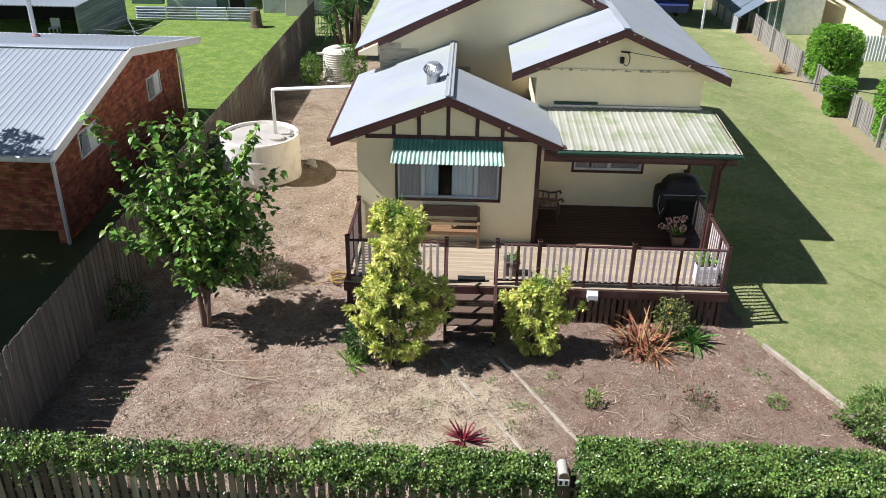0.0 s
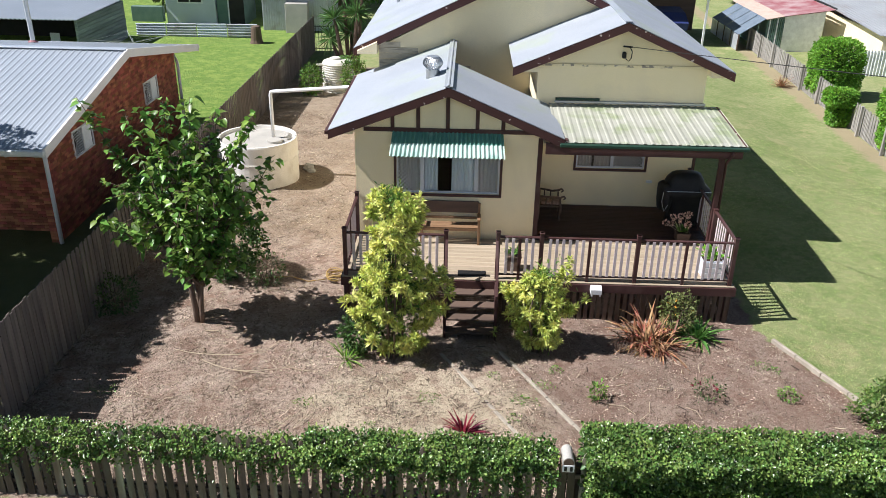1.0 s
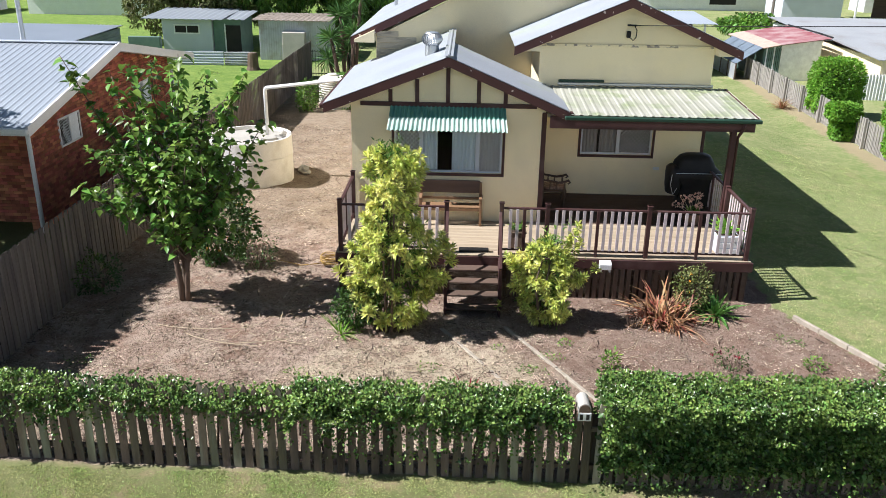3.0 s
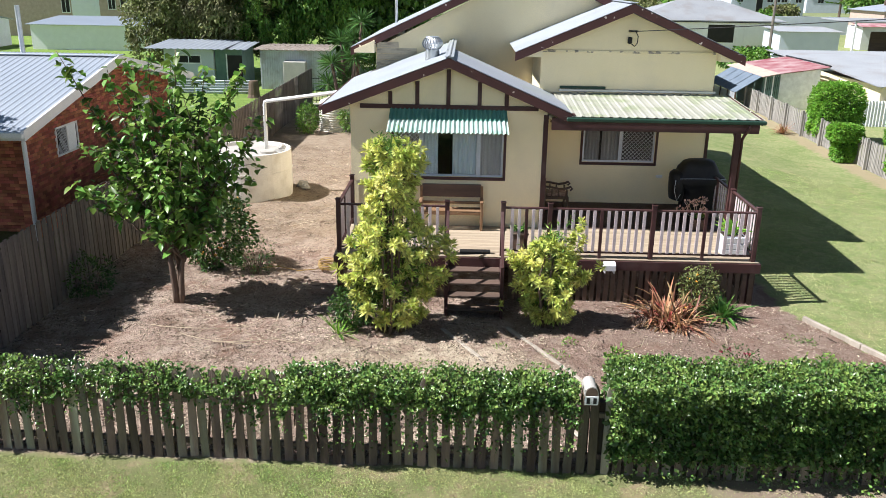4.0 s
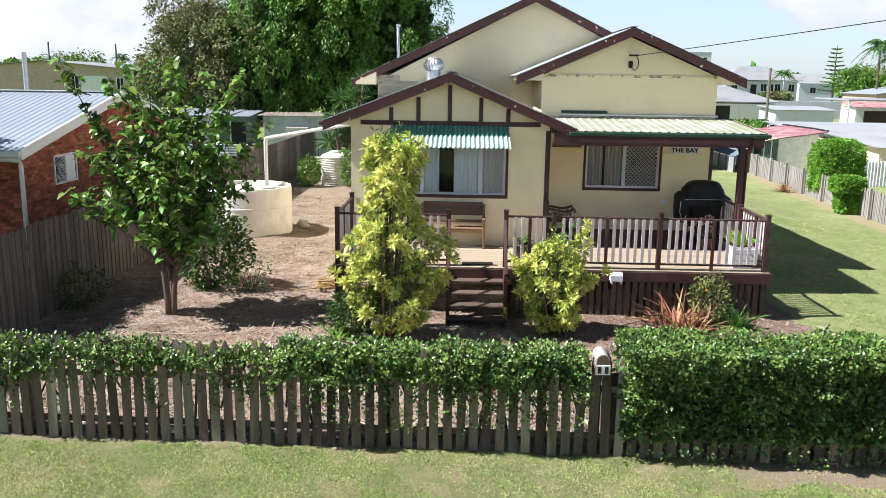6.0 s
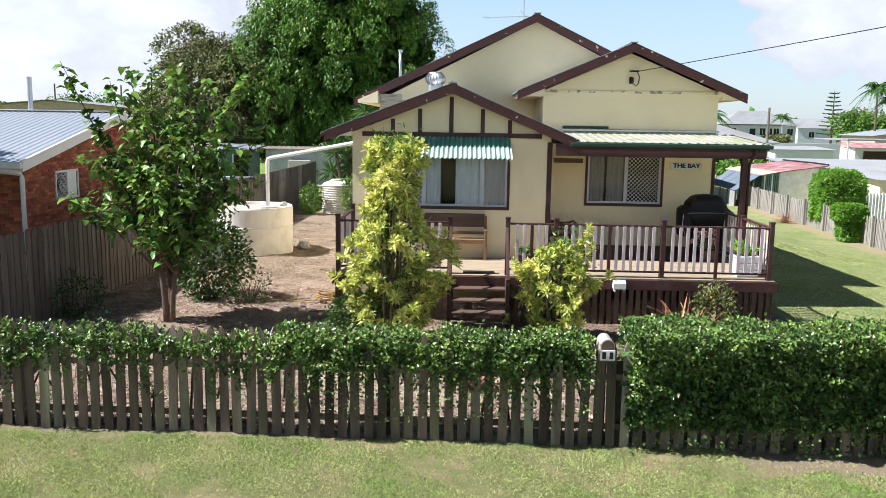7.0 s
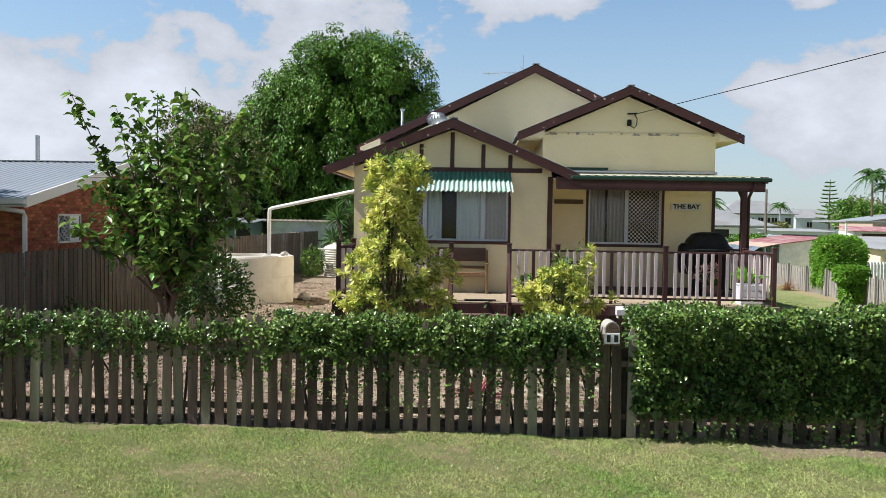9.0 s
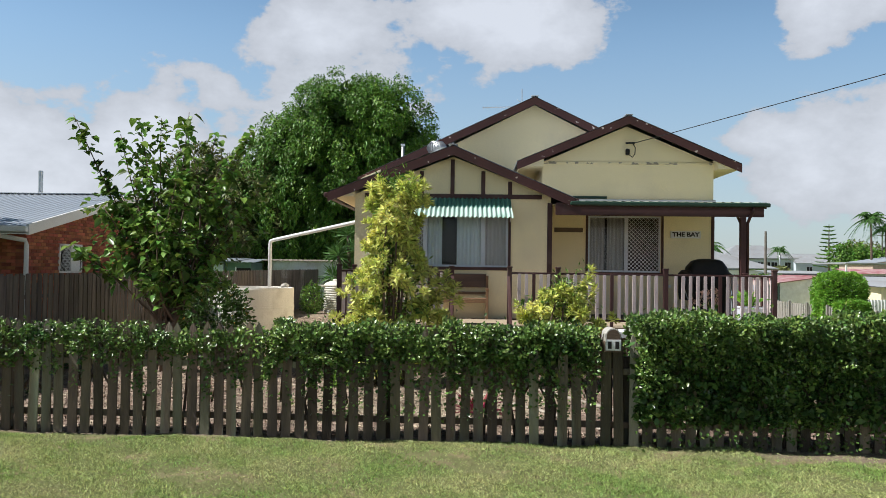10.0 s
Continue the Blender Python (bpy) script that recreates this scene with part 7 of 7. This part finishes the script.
def crown_tree(name, label, base, blobs, n, leaf, mat_, seed, trunk=0.4, aspect=0.46, droop=0.3, k=42, tuft=0.12, spread=0.22, inner=0):
    """A large tree: trunk, limbs to each clump, and leaves over uneven clumps with gaps between them."""
    r = np.random.default_rng(seed)
    t = thing(name, label, "tree", base)
    B = np.array(blobs, dtype=float)
    fork = Vector((base[0], base[1], B[:, 2].min() * 0.55))
    part("trunk", Build().tube([(base[0], base[1], -0.9), (base[0] + 0.1, base[1], fork.z * 0.5), fork], [trunk * 1.2, trunk, trunk * 0.85], 10), BARK, t, smooth=True)
    for q in B[:10]:
        b = Build()
        limb(b, fork, q[:3], trunk * 0.5, trunk * 0.12, 0.5, r, 6, 6)
        part("limb", b, BARK, t, smooth=True)
    area = B[:, 3] * B[:, 4]
    which = r.choice(len(B), n, p=area / area.sum())
    d = unit(r.normal(size=(n, 3)))
    ctr = unit(r.normal(size=(len(B) * k, 3))).reshape(len(B), k, 3)
    pick = r.integers(0, k, n)
    d = unit(ctr[which, pick] + d * spread)
    rad = B[which, 3:6]
    depth = np.where(r.random(n) < 0.8, r.uniform(0.86, 1.05, n), r.uniform(0.5, 0.9, n))[:, None]
    bulge = 1 + tuft * np.sin(pick * 12.9 + which)[:, None]
    P = B[which, :3] + d * rad * depth * bulge
    P[:, 2] = np.maximum(P[:, 2], 0.15)
    W = d * 0.8 + r.normal(size=(n, 3)) * 0.75 + (0, 0, -0.12)
    ln = r.uniform(0.6, 1.2, n) * leaf
    tagged(part("crown", leaf_mesh("crown", P, W, ln, ln * aspect, mat_, 0.25, droop, d * 0.8 + (0, 0, 0.35)), mat_, t), "", "", "", "stuff")
    # Large dark leaves within the clumps colour the crown's gaps as shade.
    if inner:
        w = r.choice(len(B), inner, p=area / area.sum())
        q = B[w, :3] + unit(r.normal(size=(inner, 3))) * B[w, 3:6] * r.uniform(0.3, 0.76, (inner, 1))
        q[:, 2] = np.maximum(q[:, 2], 0.3)
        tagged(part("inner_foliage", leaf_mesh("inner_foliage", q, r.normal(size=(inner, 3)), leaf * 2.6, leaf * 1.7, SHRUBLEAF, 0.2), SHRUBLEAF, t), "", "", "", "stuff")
    return t


crown_tree("mango_tree", "huge dense dark green mango tree", (-8.5, 60, G),
           [(-8.6, 60, 9.0, 5.4, 5.0, 6.2), (-6.3, 59, 11.0, 4.2, 4.0, 4.6), (-12.0, 59, 8.0, 3.8, 4.0, 4.6), (-9.2, 59, 12.4, 3.9, 3.8, 3.6), (-14.4, 59, 7.4, 2.8, 3.4, 3.6), (-12.6, 59, 10.6, 2.8, 3.2, 2.9), (-4.6, 59, 7.5, 3.6, 4.0, 5.0),
            (-13.3, 58.5, 5.0, 3.2, 3.6, 3.6), (-9.0, 59.2, 5.4, 4.2, 3.0, 4.2), (-5.8, 59.4, 4.8, 3.4, 3.0, 4.0)], 150000, 0.235, MANGO, 101, 0.55, aspect=0.5, droop=0.45, k=80, tuft=0.075, spread=0.15, inner=16000)
crown_tree("olive_tree", "broad olive-green tree with pale new leaves", (-17.5, 58, G),
           [(-17.6, 58, 5.6, 3.6, 3.4, 4.0), (-19.0, 58, 5.4, 3.2, 3.0, 4.0), (-15.2, 57, 5.2, 2.8, 3.0, 4.2), (-18.6, 57.4, 7.6, 2.8, 2.6, 2.7), (-20.2, 57, 3.4, 2.2, 2.6, 2.8)], 42000, 0.28, OLIVE, 102, 0.35, k=70, tuft=0.09, spread=0.2)
crown_tree("street_tree", "leafy tree in the neighbouring front yard", (-13.4, 15.2, G),
           [(-13.3, 15.4, 5.6, 2.0, 3.4, 2.0), (-13.6, 12.2, 4.9, 1.8, 2.6, 2.0), (-13.8, 17.6, 5.6, 1.8, 2.2, 1.6), (-15.4, 16.4, 5.2, 1.8, 3.2, 1.8)], 34000, 0.26, TREELEAF, 103, 0.16)

# yards beyond the far fence
shed = thing("green_shed", "green and white sheet shed with a faded red roof", "shed", (19.6, 53.5, -0.6))
part("wall", Build().prism([(18.9, -0.75), (21.2, -0.75), (21.2, 1.80), (18.9, 1.46)], "y", 50.5, 50.6), WRAP, shed, "white sheet cladding")
part("wall", Build().box(17.9, 18.0, 50.6, 57.0, -0.75, 1.26, 0.01), TEAL, shed)
part("wall", Build().box(21.1, 21.2, 50.6, 57.0, -0.75, 1.79, 0.01), WRAP, shed)
part("wall", Build().prism([(17.9, -0.75), (21.2, -0.75), (21.2, 1.80), (17.9, 1.26)], "y", 57.0, 57.1), WRAP, shed)
part("backing", Build().box(17.92, 18.9, 50.53, 50.6, -0.75, 1.26, 0.01), DARK, shed)
for i in range(9):
    part("green_panel", Build().box(17.9 + i * 0.111, 17.98 + i * 0.111, 50.48, 50.528, -0.7, 1.25 + 0.02 * i, 0.01), WHITE if i % 4 == 1 else TEAL, shed)
part("roof", Build().corrugated((18.75, 57.3, 1.50), (18.75, 50.2, 1.50), (21.6, 50.2, 1.92), (21.6, 57.3, 1.92), 40, 0.02, 0.03, 4), REDROOF, shed)
part("roof_strip", Build().corrugated((17.75, 57.3, 1.30), (17.75, 50.2, 1.30), (18.75, 50.2, 1.50), (18.75, 57.3, 1.50), 40, 0.02, 0.03, 4), BUFF, shed, "pale dusty edge of the roof")
part("edge_roll", Build().tube([(21.62, 50.2, 1.97), (21.66, 52.5, 1.99), (21.62, 55, 1.98), (21.6, 57.3, 1.97)], 0.05, 8), BLACK, shed, "dark rolled cover along the roof edge", smooth=True)
plain_building("long_shed", "long cream shed with a weathered corrugated roof", 22.4, 39, 45.5, 54, 1.38, CREAM, SHEDROOF, 0.5, flat=True, over=0.3)
palisade = thing("sheet_fence", "white corrugated sheet fence before the long shed", "fence", (22.5, 44.6, -0.6))
for i in range(6):
    part("sheet", Build().corrugated((19.9 + i * 1.2, 44.6, -0.65), (21.08 + i * 1.2, 44.6, -0.65), (21.08 + i * 1.2, 44.62, 0.75), (19.9 + i * 1.2, 44.62, 0.75), 7, 0.03, 0.01, 4), WRAP, palisade)
lean = thing("lean_to", "lean-to of blue-grey shade panels beside the shed", "lean-to", (17.0, 52, -0.6))
for i in range(4):
    y = 50.4 + i * 1.5
    part("panel", Build().corrugated((16.3, y + 1.4, 0.35), (16.3, y, 0.35), (17.75, y, 1.30), (17.75, y + 1.4, 1.30), 8, 0.012, 0.02, 4), SHADECLOTH, lean)
    part("post", Build().box(16.3, 16.38, y, y + 0.08, -0.75, 0.37, 0.006), TREAD, lean)
    part("mesh_panel", Build().box(16.33, 16.345, y + 0.1, y + 1.45, -0.6, 0.3, 0.003), TIN, lean)
cp = thing("carport", "carport at the end of the lawn", "carport", (12, 54, G))
part("roof", Build().corrugated((8.0, 51.2, 2.5), (15.2, 51.2, 2.5), (15.2, 57, 2.75), (8.0, 57, 2.75), 30, 0.02, 0.03, 4), NROOF, cp)
for x in (8.2, 14.5):
    part("post", Build().box(x - 0.06, x + 0.06, 51.3, 51.42, -0.7, 2.5, 0.008), WHITE, cp)
part("rear_wall", Build().box(8.0, 15.2, 56.8, 56.95, -0.7, 2.6, 0.01), TREAD, cp)
boat = thing("covered_boat", "boat on a trailer under a blue tarpaulin", "boat", (12.4, 53.0, G))
b = Build()
b.prism([(51.4, 0.7), (55.0, 0.6), (55.4, 1.2), (54.0, 1.7), (52.4, 1.6), (51.2, 1.15)], "x", 11.3, 13.5)
part("tarpaulin", b, NAVY, boat)
for x in (11.5, 13.3):
    part("wheel", Build().tube([(x - 0.09, 53.4, 0.38), (x + 0.09, 53.4, 0.38)], 0.3, 16), BLACK, boat)
part("drawbar", Build().beam((12.4, 50.4, 0.5), (12.4, 52, 0.55), 0.08, 0.08), GALV, boat)

boat.location.z -= 0.36


def hip_roof(t, x0, x1, y0, y1, z, rise, inset, over=0.6):
    """A closed hip roof on four eaves with a short ridge along x."""
    ym = (y0 + y1) / 2
    x0, x1, y0, y1 = x0 - over, x1 + over, y0 - over, y1 + over
    v = [(x0, y0, z), (x1, y0, z), (x1, y1, z), (x0, y1, z), (x0 + inset, ym, z + rise), (x1 - inset, ym, z + rise),
         (x0, y0, z - 0.12), (x1, y0, z - 0.12), (x1, y1, z - 0.12), (x0, y1, z - 0.12)]
    f = [(0, 1, 5, 4), (1, 2, 5), (2, 3, 4, 5), (3, 0, 4), (0, 6, 7, 1), (1, 7, 8, 2), (2, 8, 9, 3), (3, 9, 6, 0), (9, 8, 7, 6)]
    part("hip_roof", Build().add(v, f), SHEDROOF, t)


hip_roof(plain_building("garage", "cream garage with white roller doors", 20.0, 36.0, 99, 109, 2.25, WHITE, SHEDROOF, 0.06, doors=((32.2, 35.4, 2.05, WHITE), (28.0, 31.0, 2.0, DARK)), over=0.2, flat=True),
         20.0, 36.0, 99, 109, 2.5, 2.1, 6.0)
plain_building("flat_shed", "white flat-roofed shed in the yards", 32.3, 38.3, 88, 93, 1.95, BLUEGREY, SHEDROOF, 0.3, flat=True)
wide = thing("carport", "wide white flat carport on slim posts", "carport", (49, 90, G))
part("roof", Build().box(38.6, 62, 85.7, 94, 3.0, 3.18, 0.03), SHEDROOF, wide)
for x in (38.8, 46.5, 54, 61.5):
    part("post", Build().box(x - 0.08, x + 0.08, 85.9, 86.06, -0.9, 3.0, 0.01), WHITE, wide)
part("screen_wall", Build().box(44, 62, 93.5, 93.7, -0.9, 1.8, 0.01), TREAD, wide)
plain_building("workshop", "buff workshop with red doors and a grey roof", 54, 72, 112, 122, 3.4, BUFF, NROOF, 1.4, axis="y", doors=((57, 60, 2.8, REDROOF), (62, 65, 2.8, REDROOF)))
hip_roof(plain_building("raised_house", "pale blue-grey timber house with a zinc hip roof", 60.5, 77.0, 198, 212, 5.0, BLUEGREY, SHEDROOF, 0.06, over=0.3, flat=True,
                        doors=((66.2, 67.6, 4.2, DARK),), windows=[(a, a + 1.3, 2.7, 4.3) for a in (61.8, 68.6, 70.2, 71.8, 75.0)]),
         60.5, 77.0, 198, 212, 5.25, 3.2, 6.0, 0.9)
plain_building("far_house", "distant white house behind the palms", 92, 110, 235, 248, 4.6, BLUEGREY, SHEDROOF, 2.6, windows=((95, 96.5, 2, 3.5), (104, 105.5, 2, 3.5)))
plain_building("far_house", "distant cream house with a white roof", 96, 122, 190, 202, 3.2, WHITE, NROOF, 2.0)
plain_building("far_house", "low house with a pale red roof", 100, 112, 210, 220, 3.0, WHITE, REDROOF, 2.2)
plain_building("far_shed", "white sheds in the middle distance", 23, 44, 57, 64, 1.5, WHITE, SHEDROOF, 0.35, flat=True)
plain_building("far_shed", "pink and white striped awning shed", 46, 62, 100, 104, 2.0, WHITE, REDROOF, 0.6, flat=True)
plain_building("tower_block", "distant white apartment tower", 88, 100, 350, 362, 16.5, WHITE, WHITE, 0.3, flat=True, over=0.2, windows=[(89 + 2.6 * i, 90.4 + 2.6 * i, 3 + 3.2 * j, 4.8 + 3.2 * j) for i in range(4) for j in range(4)])
plain_building("tower_block", "lower white wing of the distant apartment tower", 75.5, 87.7, 352, 362, 12.6, WHITE, WHITE, 0.3, flat=True, over=0.2, windows=[(76.6 + 2.9 * i, 78.1 + 2.9 * i, 3 + 3.2 * j, 4.8 + 3.2 * j) for i in range(4) for j in range(3)])
wall = thing("block_wall", "long grey masonry wall between the yards", "wall", (60, 130, G))
part("wall", Build().box(34, 84, 130, 130.2, -0.9, 2.0, 0.02), BLUEGREY, wall)
for i, (x, y, h) in enumerate(((29.4, 82.5, 6.1), (74, 150, 9.5), (92, 170, 11), (-60, 120, 9.0), (-46, 110, 8.5))):
    pole = thing("utility_pole", "tall grey timber power pole", "pole", (x, y, G), "poles along the streets")
    part("shaft", Build().tube([(x, y, -0.9), (x, y, h)], [0.16, 0.11], 8), PALING, pole)
    if 0 < i < 3:
        part("crossarm", Build().box(x - 0.8, x + 0.8, y - 0.06, y + 0.06, h - 0.7, h - 0.55, 0.01), PALING, pole)


def palm(base, h, spread, seed, fronds=16):
    r = np.random.default_rng(seed)
    t = thing("palm_tree", "tall palm with drooping feathery fronds", "palm tree", (*base, G), "palms in the distance")
    x, y = base
    part("trunk", Build().tube([(x, y, -0.9), (x + 0.1, y, h * 0.5), (x, y, h)], [0.2, 0.16, 0.13], 8), GALV if seed % 2 else BARK, t, smooth=True)
    P, D, L = [], [], []
    for i in range(fronds):
        a, el = i * 2.4, r.uniform(-0.2, 1.1)
        d = np.array((math.cos(a) * math.cos(el), math.sin(a) * math.cos(el), math.sin(el)))
        side = np.array((-math.sin(a), math.cos(a), 0))
        for j in range(26):
            u = (j + 1) / 26
            p = np.array((x, y, h)) + d * spread * u + np.array((0, 0, -1)) * spread * 0.75 * u * u
            for s in (-1, 1):
                P.append(p)
                D.append(side * s * 0.8 + d * 0.5 + np.array((0, 0, -0.6)))
                L.append(spread * 0.26 * (1 - 0.6 * u))
    L = np.array(L)
    tagged(part("crown", leaf_mesh("crown", np.array(P), np.array(D), L, L * 0.16, YUCCA, 0.2, 0.2), YUCCA, t), "", "", "", "stuff")


palm((43.1, 150), 6.6, 4.2, 111, 24)
palm((57.6, 120), 10.0, 3.4, 112, 26)
palm((60.2, 121), 8.6, 2.8, 114, 22)
palm((63.3, 170), 6.6, 2.8, 113, 20)
palm((-62, 150), 7.5, 2.8, 116)
pine = thing("norfolk_pine", "tall tiered pine on the skyline", "tree", (73.2, 170, G))
part("trunk", Build().tube([(73.2, 170, -0.9), (73.2, 170, 12)], [0.3, 0.05], 8), BARK, pine)
P, D = [], []
for i in range(11):
    z, rad = 3.0 + i * 0.82, 2.4 - i * 0.2
    for j in range(40):
        a = RNG.uniform(0, 6.28)
        q = RNG.random() * rad
        P.append((73.2 + q * math.cos(a), 170 + q * math.sin(a), z + q * 0.12))
        D.append((math.cos(a), math.sin(a), 0.35))
tagged(part("crown", leaf_mesh("crown", np.array(P), np.array(D), 0.9, 0.3, MANGO, 0.2), MANGO, pine), "", "", "", "stuff")
r9 = np.random.default_rng(120)
for i, (x, y, h, w) in enumerate(((75, 160, 9.4, 4.0), (71, 152, 8.4, 5.5), (80, 156, 8.0, 7.0), (98, 176, 8.0, 7.0), (70, 214, 6.5, 5.0), (110, 180, 9.5, 8.0), (58, 160, 3.2, 3.0), (120, 230, 10.0, 12.0),
                                  (-70, 150, 8.5, 8.0), (-84, 170, 9.0, 9.0), (-56, 160, 7.5, 6.5), (-46, 168, 7.5, 7.0), (-36, 140, 8.0, 6.0), (47, 140, 2.6, 2.4), (22, 66, 1.8, 1.6), (30, 150, 4.0, 6.0), (-25, 80, 7.0, 5.0))):
    bl = [(x + r9.uniform(-w, w) * 0.6, y + r9.uniform(-2, 2), h * r9.uniform(0.4, 0.72), w * r9.uniform(0.35, 0.6), 3.0, h * r9.uniform(0.26, 0.34)) for _ in range(6)]
    crown_tree("distant_tree", "leafy tree in the distance", (x, y, G), bl, 4200, 0.14 + 0.003 * math.hypot(x, y), MANGO if i % 3 else OLIVE, 130 + i, 0.22, 0.5)
# far woods along the skyline
n = 26000
ang = RNG.uniform(-1.1, 1.1, n)
dist = RNG.uniform(300, 420, n)
top = 5.5 + 2.5 * np.sin(ang * 23) + 1.5 * np.sin(ang * 61 + 1) + 1.0 * np.sin(ang * 140)
P = np.stack([dist * np.sin(ang), dist * np.cos(ang), RNG.random(n) ** 0.6 * np.maximum(top, 2)], 1)
tagged(new("far_woods", leaf_mesh("far_woods", P, RNG.normal(size=(n, 3)), 2.6, 1.7, MANGO, 0.2)), "low far woods along the skyline", "woods", "", "stuff")
